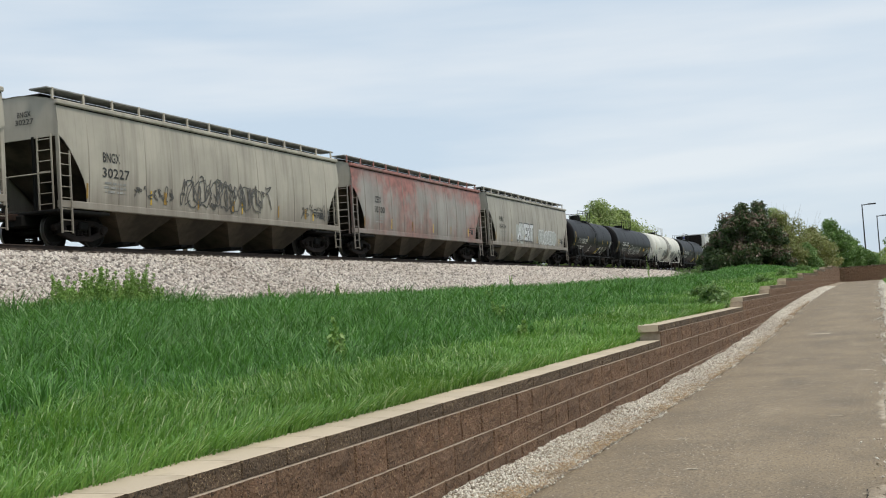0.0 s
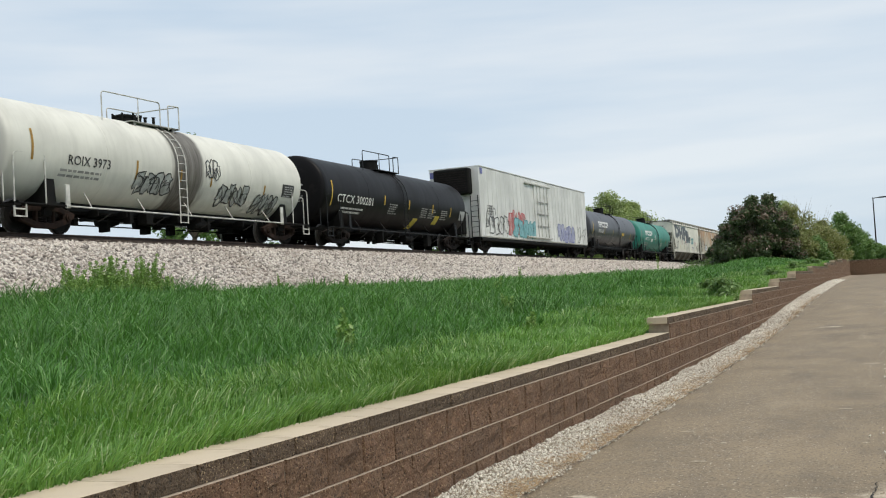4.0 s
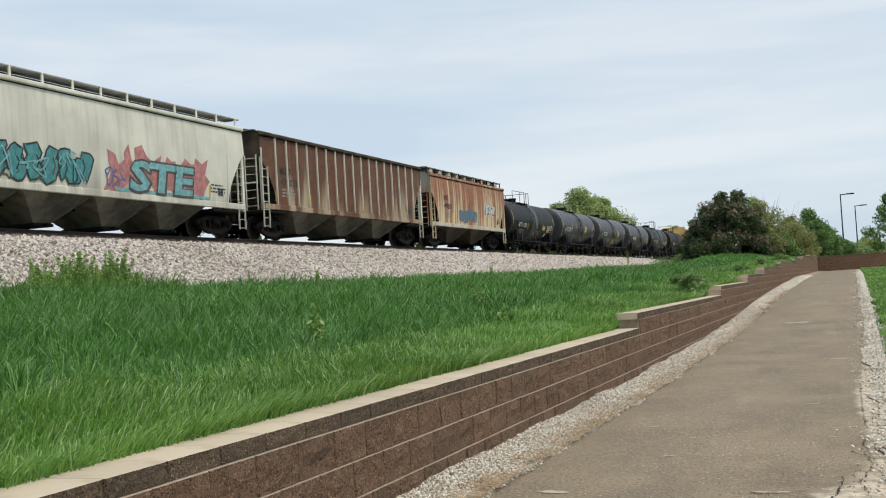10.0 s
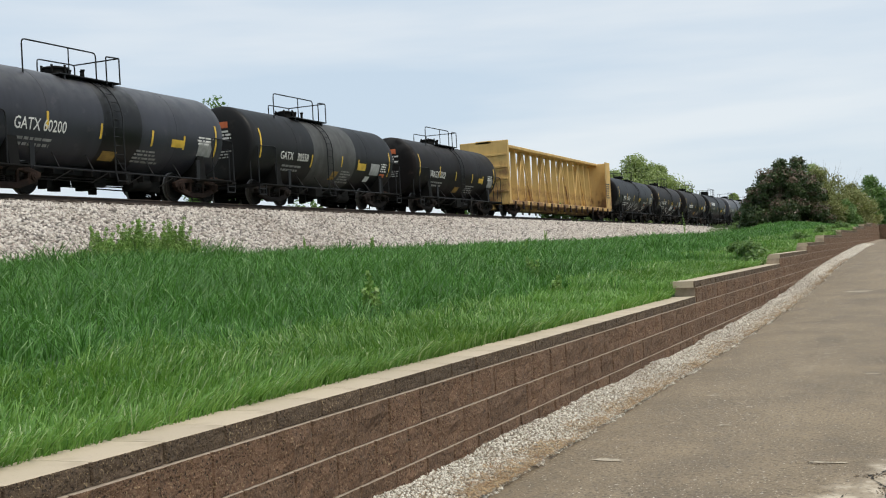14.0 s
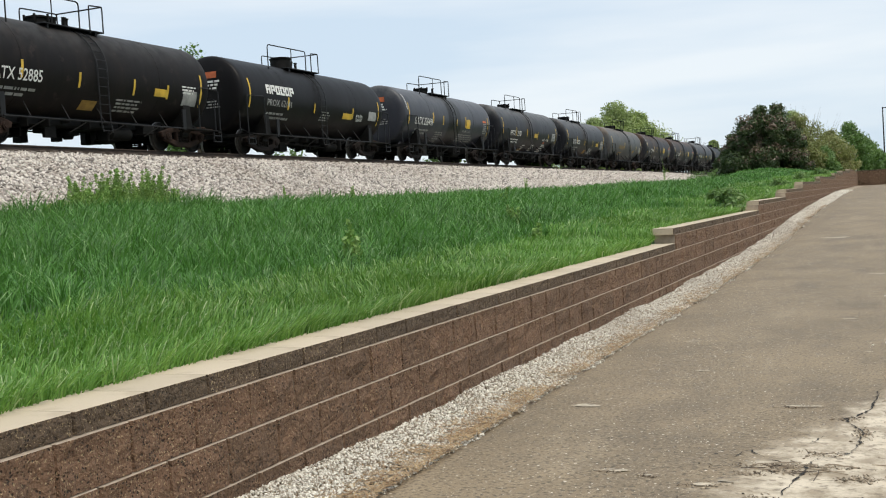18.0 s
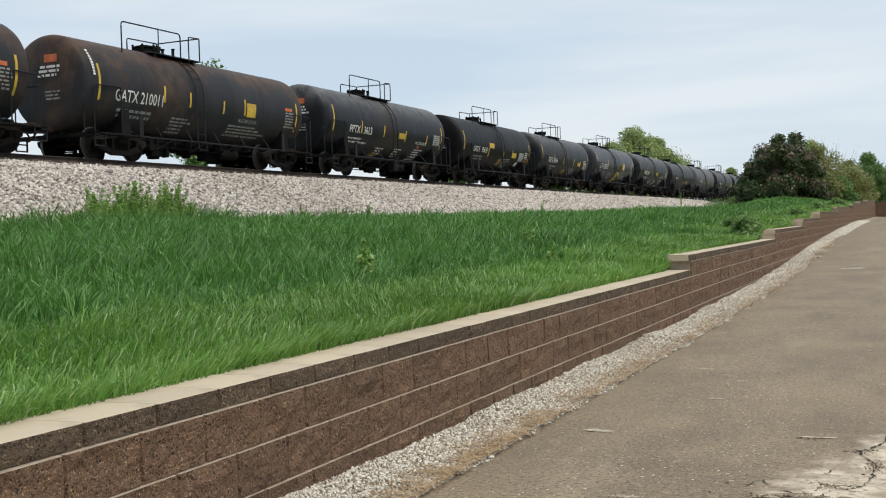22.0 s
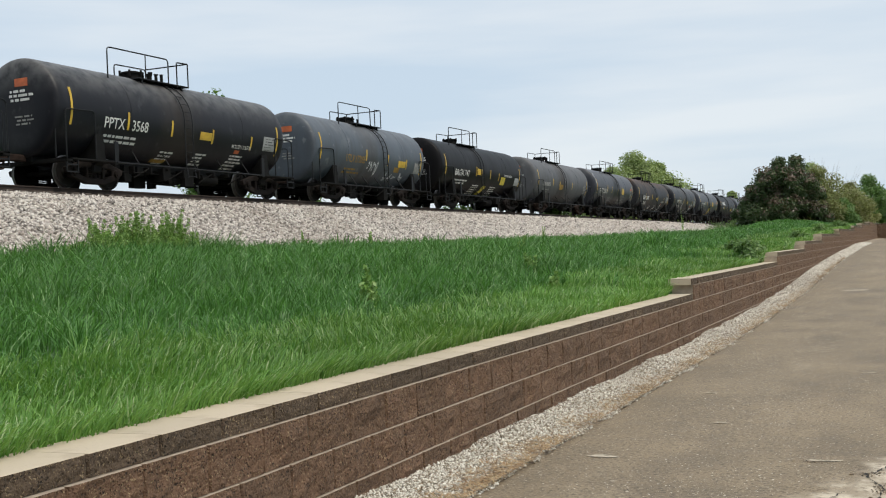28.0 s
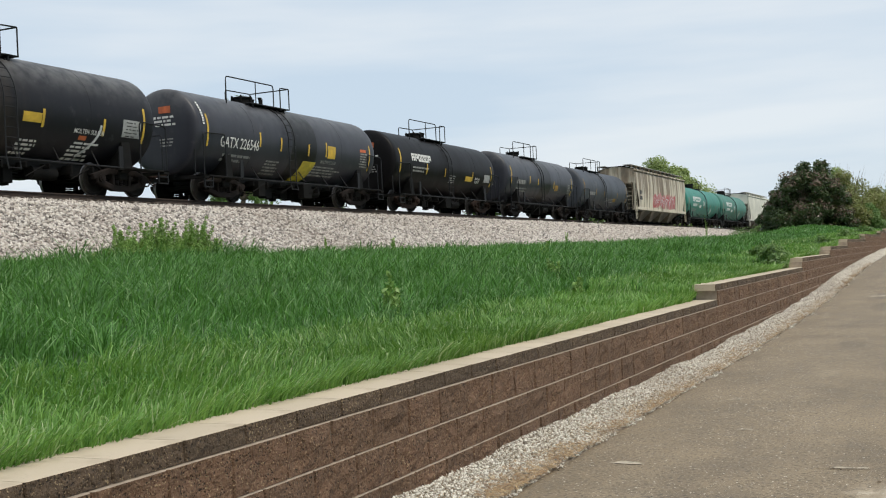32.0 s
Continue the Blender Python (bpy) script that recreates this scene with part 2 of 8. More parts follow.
# pale sawn concrete; on the lips it paints the light an edge catches
M_BLOCK_TOP = plain("sawn_block_top_and_lit_lip", (0.40, 0.32, 0.245), 0.9, 0.3, 6, 60)


def asphalt_mat():
    n = Nodes("worn_asphalt_path")
    a, b, g = n.noise(0.8, 5), n.noise(6, 5), n.noise(75, 3)
    c = n.mix(n.step(a, 0.3, 0.7), (0.178, 0.133, 0.080), (0.252, 0.188, 0.113))
    c = n.mix(n.math("MULTIPLY", n.step(b, 0.46, 0.66), 0.4), c, (0.305, 0.232, 0.147))
    c = n.mix(n.math("MULTIPLY", n.step(n.noise(1.0, 5, n.scaled(1.3, 0.55, 1.0), 0.6), 0.46, 0.70), 0.5), c, (0.118, 0.088, 0.057))
    c = n.mix(n.math("MULTIPLY", n.step(n.noise(0.9, 5, n.scaled(1.6, 0.35, 1.0), 0.65), 0.56, 0.74), 0.45), c, (0.40, 0.315, 0.208))
    c = n.mix(n.math("MULTIPLY", n.step(g, 0.56, 0.66), 0.6), c, (0.41, 0.335, 0.23))
    c = n.mix(n.math("MULTIPLY", n.step(n.noise(42, 4, None, 0.65), 0.51, 0.62), 0.8), c, (0.066, 0.050, 0.033))
    c = n.mix(n.step(n.noise(48, 1), 0.71, 0.74), c, (0.75, 0.68, 0.58))
    # the corner where the top coat has worn through to pale concrete
    x, y = n.axis(0), n.axis(1)
    rim = n.math("ADD", n.math("MULTIPLY", x, 2.2), 2.0)
    near = n.math("SUBTRACT", rim, n.math("ABSOLUTE", n.math("MULTIPLY", n.math("ADD", y, -4.75), 0.62)))
    near = n.math("MAXIMUM", near, n.math("ADD", n.math("MULTIPLY", x, 5.5), n.math("SUBTRACT", 0.75, n.math("MULTIPLY", n.math("ABSOLUTE", n.math("ADD", y, -12.0)), 0.17))))
    near = n.math("ADD", near, n.math("MULTIPLY", n.math("ADD", n.noise(2.4, 6, None, 0.62), -0.5), 1.5))
    worn = n.step(near, 0.05, 0.55)
    pale = n.mix(n.step(n.noise(5, 6, None, 0.7), 0.35, 0.65), (0.33, 0.265, 0.185), (0.66, 0.57, 0.44))
    pale = n.mix(n.math("MULTIPLY", n.step(n.noise(22, 5), 0.52, 0.66), 0.7), pale, (0.17, 0.13, 0.088))
    c = n.mix(n.math("MULTIPLY", worn, 0.92), c, pale)
    n.bump(n.math("ADD", g, n.math("ADD", b, n.math("MULTIPLY", worn, n.noise(18, 4)))), 0.45, 0.009)
    return n.done(c, n.math("ADD", 0.58, n.math("MULTIPLY", b, 0.3)))


M_ASPHALT = asphalt_mat()


def concrete_mat():
    n = Nodes("broken_concrete_edge")
    b = n.noise(9, 6)
    c = n.mix(n.step(b, 0.35, 0.65), (0.36, 0.315, 0.255), (0.56, 0.50, 0.41))
    c = n.mix(n.math("MULTIPLY", n.step(n.voronoi(3.2, n.warped(0.35), "DISTANCE_TO_EDGE"), 0.022, 0.004), 0.85), c, (0.045, 0.036, 0.028))
    c = n.mix(n.math("MULTIPLY", n.step(n.noise(24, 5), 0.5, 0.64), 0.65), c, (0.16, 0.13, 0.095))
    n.bump(n.noise(30, 5), 0.6, 0.015)
    return n.done(c, 0.9)


M_CONCRETE = concrete_mat()


def ground_mat():
    n = Nodes("grassy_ground")
    a, b = n.noise(0.5, 4), n.noise(14, 4)
    c = n.mix(n.step(a, 0.3, 0.7), (0.030, 0.075, 0.018), (0.055, 0.115, 0.026))
    c = n.mix(n.math("MULTIPLY", n.step(b, 0.45, 0.7), 0.5), c, (0.022, 0.05, 0.014))
    n.bump(b, 0.6, 0.05)
    return n.done(c, 0.95)


M_GROUND = ground_mat()
M_BALLAST_BED = stones_mat("ballast_bed", ((0.20, 0.178, 0.158), (0.28, 0.25, 0.225), (0.15, 0.135, 0.12)))
M_BALLAST = stones_mat("ballast_stone", ((0.42, 0.365, 0.325), (0.72, 0.665, 0.60), (0.17, 0.15, 0.135)))
M_GRAVEL = stones_mat("limestone_chip", ((0.56, 0.51, 0.42), (0.87, 0.83, 0.735), (0.26, 0.205, 0.14)))
M_GRAVEL_BED = plain("limestone_fines", (0.33, 0.265, 0.19), 0.95, 0.6, 12, 90, 0, 0.8)
M_STRAW = stones_mat("dry_straw", ((0.31, 0.185, 0.085), (0.52, 0.38, 0.21), (0.17, 0.09, 0.042)))
M_GRASS = grass_mat("long_grass", (0.048, 0.136, 0.028), (0.138, 0.315, 0.072), (0.27, 0.41, 0.18), 0.36)
M_GRASS_SHORT = grass_mat("short_bright_grass", (0.098, 0.230, 0.042), (0.228, 0.400, 0.096), (0.40, 0.49, 0.25), 0.35)
# leaf colour of distant trees, lightened so that haze is part of it
M_LEAF_BRIGHT = grass_mat("hazed_spring_leaf", (0.22, 0.295, 0.095), (0.35, 0.43, 0.17), (0.40, 0.45, 0.22))
M_WEED = grass_mat("weed_leaf", (0.13, 0.25, 0.055), (0.30, 0.45, 0.13), (0.42, 0.52, 0.22))
M_LEAF_OLIVE = grass_mat("olive_leaf", (0.17, 0.20, 0.065), (0.29, 0.31, 0.12), (0.34, 0.30, 0.16))
M_LEAF_DARK = grass_mat("dark_shrub_leaf", (0.038, 0.068, 0.022), (0.085, 0.125, 0.044), (0.14, 0.13, 0.07), 0.25)
M_LEAF_GREEN = grass_mat("green_leaf", (0.090, 0.168, 0.044), (0.175, 0.285, 0.085), (0.23, 0.32, 0.12))
M_BLOOM = grass_mat("faded_pink_bloom", (0.105, 0.074, 0.052), (0.215, 0.160, 0.115), (0.28, 0.215, 0.155), 0.2)
M_BARK = plain("bark", (0.10, 0.075, 0.055), 0.9, 0.4, 6, 50, 0, 0.5)
M_RAIL_TOP = plain("polished_rail_head", (0.16, 0.14, 0.125), 0.4, 0.2, 4, 60, 0.8)
M_RAIL = plain("rusty_rail", (0.040, 0.026, 0.019), 0.85, 0.35, 5, 60)
M_TIE = plain("weathered_tie", (0.10, 0.08, 0.065), 0.95, 0.4, 6, 40)
M_DARK = plain("underframe_black", (0.009, 0.0085, 0.008), 0.75, 0.45, 2.5, 30, spec=0.15)
M_TRUCK = plain("dusty_truck_casting", (0.017, 0.0125, 0.011), 0.85, 0.5, 4, 30, spec=0.2)
M_TRUCK_RUST = plain("rusty_truck_casting", (0.028, 0.0165, 0.0125), 0.85, 0.5, 4, 30, spec=0.2)
M_WHEEL = plain("wheel_steel", (0.010, 0.009, 0.008), 0.8, 0.4, 4, 40, 0.0, spec=0.15)
# colour lifted to stand for daylight coming through the grating
M_BOARD = plain("grey_running_board", (0.36, 0.36, 0.355), 0.6, 0.3, 2, 30, 0.3)
M_TREAD = plain("bright_wheel_tread", (0.16, 0.15, 0.145), 0.4, 0.2, 6, 60, 0.8)
M_BLACK_PIPE = plain("black_pipe", (0.010, 0.010, 0.011), 0.55, 0.3, 5, 50, spec=0.25)
M_GREY_PIPE = plain("grey_pipe", (0.30, 0.30, 0.28), 0.6, 0.3, 5, 50)
M_WHITE_PIPE = plain("white_pipe", (0.55, 0.54, 0.50), 0.6, 0.3, 5, 50)
M_STENCIL = plain("white_stencil", (0.70, 0.69, 0.66), 0.6, 0.18, 4, 60)
M_STENCIL_DIM = plain("dull_stencil", (0.30, 0.295, 0.28), 0.7, 0.3, 4, 60)
M_STENCIL_DARK = plain("dark_stencil", (0.035, 0.034, 0.033), 0.65, 0.3, 4, 60)
M_YELLOW = plain("yellow_decal", (0.62, 0.40, 0.045), 0.5, 0.25, 3, 50)
M_PLATE = plain("yellow_plate", (0.60, 0.47, 0.04), 0.55, 0.3, 3, 50)
M_ORANGE = plain("orange_placard", (0.55, 0.13, 0.04), 0.55, 0.25, 4, 50)
M_DULL_YELLOW = plain("dull_yellow_stencil", (0.34, 0.20, 0.04), 0.7, 0.3, 4, 50)
M_TABLE = plain("pale_data_table", (0.36, 0.36, 0.35), 0.6, 0.2, 6, 60)


# ---- mesh building ----
class MB:
    """Collects verts and faces of one mesh."""

    def __init__(self):
        self.v, self.f, self.m, self.slot = [], [], [], 0

    def add(self, vs, fs):
        k = len(self.v)
        self.v += [tuple(p) for p in vs]
        self.f += [tuple(k + i for i in q) for q in fs]
        self.m += [self.slot] * len(fs)
        return self

    def box(self, x0, x1, y0, y1, z0, z1, b=0.0, mat=None):
        b = min(b, (x1 - x0) * 0.45, (y1 - y0) * 0.45, (z1 - z0) * 0.45)
        if b <= 0:
            vs = [Vector((x, y, z)) for z in (z0, z1) for y in (y0, y1) for x in (x0, x1)]
            fs = [(0, 2, 3, 1), (4, 5, 7, 6), (0, 1, 5, 4), (2, 6, 7, 3), (0, 4, 6, 2), (1, 3, 7, 5)]
        else:
            vs, ix = [], {}
            for i in (0, 1):
                for j in (0, 1):
                    for k in (0, 1):
                        c = ((x0, x1)[i], (y0, y1)[j], (z0, z1)[k])
                        s = (1 - 2 * i, 1 - 2 * j, 1 - 2 * k)
                        for a in range(3):
                            p = [c[q] + (0 if q == a else s[q] * b) for q in range(3)]
                            ix[i, j, k, a] = len(vs)
                            vs.append(Vector(p))
            fs = []
            for a in range(3):
                o1, o2 = (a + 1) % 3, (a + 2) % 3
                for e in (0, 1):
                    q = []
                    for u, w in ((0, 0), (1, 0), (1, 1), (0, 1)):
                        key = [0, 0, 0]
                        key[a], key[o1], key[o2] = e, u, w
                        q.append(ix[(*key, a)])
                    fs.append(tuple(q if e else q[::-1]))
                for u in (0, 1):
                    for w in (0, 1):
                        key0, key1 = [0, 0, 0], [0, 0, 0]
                        key0[a], key1[a] = 0, 1
                        for key in (key0, key1):
                            key[o1], key[o2] = u, w
                        q = (ix[(*key0, o1)], ix[(*key1, o1)], ix[(*key1, o2)], ix[(*key0, o2)])
                        fs.append(q if (u + w) % 2 else q[::-1])
            for i in (0, 1):
                for j in (0, 1):
                    for k in (0, 1):
                        q = tuple(ix[i, j, k, a] for a in range(3))
                        fs.append(q if (i + j + k) % 2 else q[::-1])
        if mat is not None:
            vs = [mat @ p for p in vs]
        return self.add(vs, fs)

    def tube(self, pts, r, seg=6, caps=True):
        pts = [Vector(p) for p in pts]
        rs = r if isinstance(r, (list, tuple)) else [r] * len(pts)
        rings, vs, fs = [], [], []
        for i, p in enumerate(pts):
            d = (pts[min(i + 1, len(pts) - 1)] - pts[max(i - 1, 0)]).normalized()
            up = Vector((0, 0, 1)) if abs(d.z) < 0.9 else Vector((1, 0, 0))
            a = d.cross(up).normalized()
            b = d.cross(a).normalized()
            rings.append(len(vs))
            for k in range(seg):
                t = 2 * math.pi * k / seg
                vs.append(p + (a * math.cos(t) + b * math.sin(t)) * rs[i])
        for i in range(len(pts) - 1):
            for k in range(seg):
                k2 = (k + 1) % seg
                fs.append((rings[i] + k, rings[i + 1] + k, rings[i + 1] + k2, rings[i] + k2))
        if caps:
            fs.append(tuple(range(seg)))
            fs.append(tuple(rings[-1] + k for k in reversed(range(seg))))
        return self.add(vs, fs)

    def revolve_y(self, prof, zc, seg=40, xc=0.0):
        """prof: (y, radius) rows, turned about the axis x = xc, z = zc."""
        vs, fs, n = [], [], len(prof)
        for y, r in prof:
            for k in range(seg):
                t = 2 * math.pi * k / seg
                vs.append((xc + r * math.cos(t), y, zc + r * math.sin(t)))
        for i in range(n - 1):
            for k in range(seg):
                k2 = (k + 1) % seg
                fs.append((i * seg + k, (i + 1) * seg + k, (i + 1) * seg + k2, i * seg + k2))
        fs.append(tuple(range(seg)))
        fs.append(tuple((n - 1) * seg + k for k in reversed(range(seg))))
        return self.add(vs, fs)

    def revolve_z(self, prof, x, y, seg=20):
        vs, fs, n = [], [], len(prof)
        for z, r in prof:
            for k in range(seg):
                t = 2 * math.pi * k / seg
                vs.append((x + r * math.cos(t), y + r * math.sin(t), z))
        for i in range(n - 1):
            for k in range(seg):
                k2 = (k + 1) % seg
                fs.append((i * seg + k, i * seg + k2, (i + 1) * seg + k2, (i + 1) * seg + k))
        fs.append(tuple(reversed(range(seg))))
        fs.append(tuple((n - 1) * seg + k for k in range(seg)))
        return self.add(vs, fs)

    def prism_x(self, yz, x0, x1):
        """A polygon in y, z drawn out along x."""
        n = len(yz)
        vs = [(x0, y, z) for y, z in yz] + [(x1, y, z) for y, z in yz]
        fs = [tuple(range(n)), tuple(reversed(range(n, 2 * n)))]
        fs += [(i, n + i, n + (i + 1) % n, (i + 1) % n) for i in range(n)]
        return self.add(vs, fs)

    def mesh(self, name, mats, smooth=0.0):
        me = bpy.data.meshes.new(name)
        me.from_pydata(self.v, [], self.f)
        for m in (mats if isinstance(mats, (list, tuple)) else [mats]):
            me.materials.append(m)
        if any(self.m):
            me.polygons.foreach_set("material_index", self.m)
        bm = bmesh.new()
        bm.from_mesh(me)
        bmesh.ops.recalc_face_normals(bm, faces=bm.faces)
        bm.to_mesh(me)
        bm.free()
        if smooth:
            me.shade_smooth()
            me.set_sharp_from_angle(angle=radians(smooth))
        return me


def part(name, me, parent, label="", kind="", m=None):
    ob = new(name, me)
    ob.parent = parent
    if m is not None:
        ob.matrix_basis = m
    return tagged(ob, label, "", "", kind)


KEPT = {}


def shared(key, build):
    """One mesh for all parts that look alike."""
    if key not in KEPT:
        KEPT[key] = build()
    return KEPT[key]


def fast_mesh(name, verts, faces, mats, mat_index=None):
    """A mesh of many triangles from arrays."""
    me = bpy.data.meshes.new(name)
    nv, nf = len(verts), len(faces)
    me.vertices.add(nv)
    me.vertices.foreach_set("co", np.asarray(verts, np.float32).ravel())
    me.loops.add(nf * 3)
    me.loops.foreach_set("vertex_index", np.asarray(faces, np.int32).ravel())
    me.polygons.add(nf)
    me.polygons.foreach_set("loop_start", np.arange(0, nf * 3, 3, dtype=np.int32))
    me.polygons.foreach_set("loop_total", np.full(nf, 3, np.int32))
    for m in mats:
        me.materials.append(m)
    if mat_index is not None:
        me.polygons.foreach_set("material_index", np.asarray(mat_index, np.int32))
    me.update(calc_edges=True)
    return me


# ---- the lie of the land ----
TRACK_X, RAIL_Z = -22.9, 3.73
WALL_X = -2.72
COURSE, BLOCK_L, CAP_H = 0.202, 0.415, 0.09
STEPS = ((-40.0, 0.63), (14.6, 0.832), (24.5, 1.034), (31.0, 1.236), (36.9, 1.438), (45.8, 1.64), (57.4, 1.842), (66.0, 2.044), (77.0, 2.246))
WALL_END = 91.2


def glide(y, rows):
    ys, zs = zip(*rows)
    return float(np.interp(y, ys, zs))


def path_z(y):
    return glide(y, ((-60, 0), (14, 0), (21, 0.075), (26, 0.19), (32, 0.41), (38, 0.56), (44, 0.68), (55, 0.86), (70, 0.99), (90, 1.08), (400, 1.3)))


def cap_z(y):
    z = STEPS[0][1]
    for y0, h in STEPS:
        if y >= y0:
            z = h
    return z


def cap_smooth(y):
    return glide(y, ((-60, 0.63), (9, 0.63), (14.6, 0.72), (24.5, 0.95), (31, 1.14), (36.9, 1.34), (45.8, 1.55), (57.4, 1.76), (66, 1.94), (77, 2.12), (91, 2.2), (120, 2.25)))


def toe_z(y):
    return glide(y, ((-60, 1.5), (28, 1.5), (45, 1.56), (62, 1.72), (75, 1.9), (90, 2.1), (400, 2.3)))


def ground_z(x, y):
    if x >= -3.0 and y > WALL_END + 0.3:
        return 2.16 + min(1.5, 0.008 * (y - WALL_END))
    if x >= 0.3 and y > 85.5:
        return path_z(y) - 0.06
    if x >= 0.3:
        return path_z(y) + 0.03 + min(0.5, 0.02 * (x - 0.3))
    if x >= WALL_X - 0.28:
        return path_z(y) - 0.06
    if x >= -17.6:
        t = (WALL_X - 0.28 - x) / (17.6 + WALL_X - 0.28)
        k = t * 0.75 + 0.25 * t * t * (3 - 2 * t)
        near = min(cap_smooth(y), cap_z(y)) - 0.05
        knoll = 0.42 * math.exp(-((x + 7.2) / 2.6) ** 2 - ((y - 70) / 11) ** 2)
        return near * (1 - k) + toe_z(y) * k + knoll + 0.03 * noise.noise((x * 0.4, y * 0.4, 0))
    if x >= -28:
        return toe_z(y) - 0.15
    return max(0.6, toe_z(y) - 0.15 - (-28 - x) * 0.25)


def make_ground():
    xs = sorted({-1500, -600, -250, -120, -70, -45, -35, -31, -28.2, -28, -24, -18, *np.linspace(-17.6, -3.0, 30).tolist(),
                 -2.99, -2.4, -1.0, 0.28, 0.3, 1.0, 2.0, 4.0, 8.0, 16, 40, 120, 400, 1500})
    ys = sorted({-1500, -400, -120, -40, *np.arange(-20, 91, 1.0).tolist(), 85.6, 91.45, 91.55, 94, 97, 110, 130, 160, 220, 320, 500, 900, 1500, 2500})
    nx, ny = len(xs), len(ys)
    verts = [(x, y, ground_z(x, y)) for y in ys for x in xs]
    faces = [(j * nx + i, j * nx + i + 1, (j + 1) * nx + i + 1, (j + 1) * nx + i) for j in range(ny - 1) for i in range(nx - 1)]
    me = bpy.data.meshes.new("ground")
    me.from_pydata(verts, [], faces)
    me.materials.append(M_GROUND)
    me.shade_smooth()
    tagged(new("ground", me), "grassy ground rising from the retaining wall to the railway", "ground", "", "structure")


make_ground()


def path_top(x, y):
    return path_z(y) + 0.004 + 0.008 * noise.noise((x * 0.9, y * 0.35, 8)) - 0.006 * ((x + 1.06) / 1.2) ** 2


def make_path():
    mb = MB()
    ys = np.arange(-12, 91.1, 0.25)
    xs = np.linspace(-2.24, 0.12, 12)
    for y in ys:
        for i, x in enumerate(xs):
            wob = 0.045 * noise.noise((x, y * 1.3, 3)) + 0.03 * noise.noise((x, y * 5.1, 7)) if i in (0, len(xs) - 1) else 0.0
            turn = max(0.0, (y - 85.0) / 6) * 14 * i / (len(xs) - 1)
            mb.v.append((x + wob + turn, y, path_top(x, y)))
    n = len(xs)
    mb.f = [(j * n + i, j * n + i + 1, (j + 1) * n + i + 1, (j + 1) * n + i) for j in range(len(ys) - 1) for i in range(n - 1)]
    mb.m = [0] * len(mb.f)
    me = mb.mesh("path", M_ASPHALT, 60)
    tagged(new("path", me), "worn grey-brown asphalt footpath with cracks and scuffs", "path", "", "structure")


make_path()


def make_shoulder():
    """Ragged concrete and limestone edge beside the path; it widens where the slab has broken up."""
    mb = MB()
    ys = np.arange(-12, 85, 0.35)
    rows = 7
    for y in ys:
        wide = 0.24 + 0.05 * noise.noise((0.4, y * 0.5, 5)) + 0.10 * math.exp(-((y - 19) / 2.5) ** 2)
        inner = 0.06 + 0.10 * noise.noise((1.4, y * 1.1, 6)) + 0.05 * noise.noise((1.4, y * 3.1, 6)) 
        for i in range(rows):
            t = i / (rows - 1)
            x = inner * (1 - t) + (0.16 + wide) * t
            mb.v.append((x, y, path_z(y) + 0.012 + 0.03 * abs(noise.noise((x * 4, y * 3, 2))) * (1 - abs(2 * t - 1))))
    n = rows
    mb.f = [(j * n + i, j * n + i + 1, (j + 1) * n + i + 1, (j + 1) * n + i) for j in range(len(ys) - 1) for i in range(n - 1)]
    mb.m = [0] * len(mb.f)
    tagged(new("path_edge", mb.mesh("path_edge", M_CONCRETE, 60)), "broken pale concrete and gravel edge of the path", "path edge", "", "structure")


make_shoulder()


# ---- railway bed ----
def make_ballast_bed():
    mb = MB()
    ys = np.concatenate([np.arange(-60, 160, 2.0), np.arange(160, 1200, 40.0)])
    for y in ys:
        t = toe_z(y)
        prof = ((-17.3, t - 0.15), (-20.75, RAIL_Z - 0.46), (-21.35, RAIL_Z - 0.30), (-24.45, RAIL_Z - 0.30), (-24.85, RAIL_Z - 0.46), (-28.5, t - 0.3))
        mb.v += [(x, y, z) for x, z in prof]
    n = 6
    mb.f = [(j * n + i, j * n + i + 1, (j + 1) * n + i + 1, (j + 1) * n + i) for j in range(len(ys) - 1) for i in range(n - 1)]
    mb.m = [0] * len(mb.f)
    tagged(new("ballast_bed", mb.mesh("ballast_bed", M_BALLAST_BED)), "raised bank of grey crushed-stone ballast under the track", "ballast", "", "structure")


make_ballast_bed()


def make_rails():
    track = tagged(new("railway_track"), "steel rails on ties along the ballast bank", "railway track", "", "structure")
    for side in (-1, 1):
        xc = TRACK_X + side * 0.7525
        mb = MB()
        prof = ((-0.07, 0), (0.07, 0), (0.07, 0.012), (0.012, 0.03), (0.012, 0.125), (0.036, 0.135), (0.036, 0.165), (0.03, 0.171),
                (-0.03, 0.171), (-0.036, 0.165), (-0.036, 0.135), (-0.012, 0.125), (-0.012, 0.03), (-0.07, 0.012))
        n = len(prof)
        for y in (-400, 1200):
            mb.v += [(xc + a, y, RAIL_Z - 0.171 + b) for a, b in prof]
        for i in range(n):
            mb.f.append((i, (i + 1) % n, n + (i + 1) % n, n + i))
            mb.m.append(1 if i == 7 else 0)
        part("rail", mb.mesh("rail", [M_RAIL, M_RAIL_TOP]), track)
    mb = MB()
    rng = random.Random(4)
    for i in range(260):
        y = -20 + i * 0.5
        mb.box(TRACK_X - 1.3, TRACK_X + 1.3, y, y + 0.23, RAIL_Z - 0.34, RAIL_Z - 0.172 - 0.01 * rng.random(), 0.015)
    part("ties", mb.mesh("ties", M_TIE), track, "weathered ties half sunk in ballast", "stuff")


make_rails()


# ---- scattered stuff: ballast stones, gravel, straw, grass ----
OCT = np.array([(1, 0, 0), (-1, 0, 0), (0, 1, 0), (0, -1, 0), (0, 0, 1), (0, 0, -1)], float)
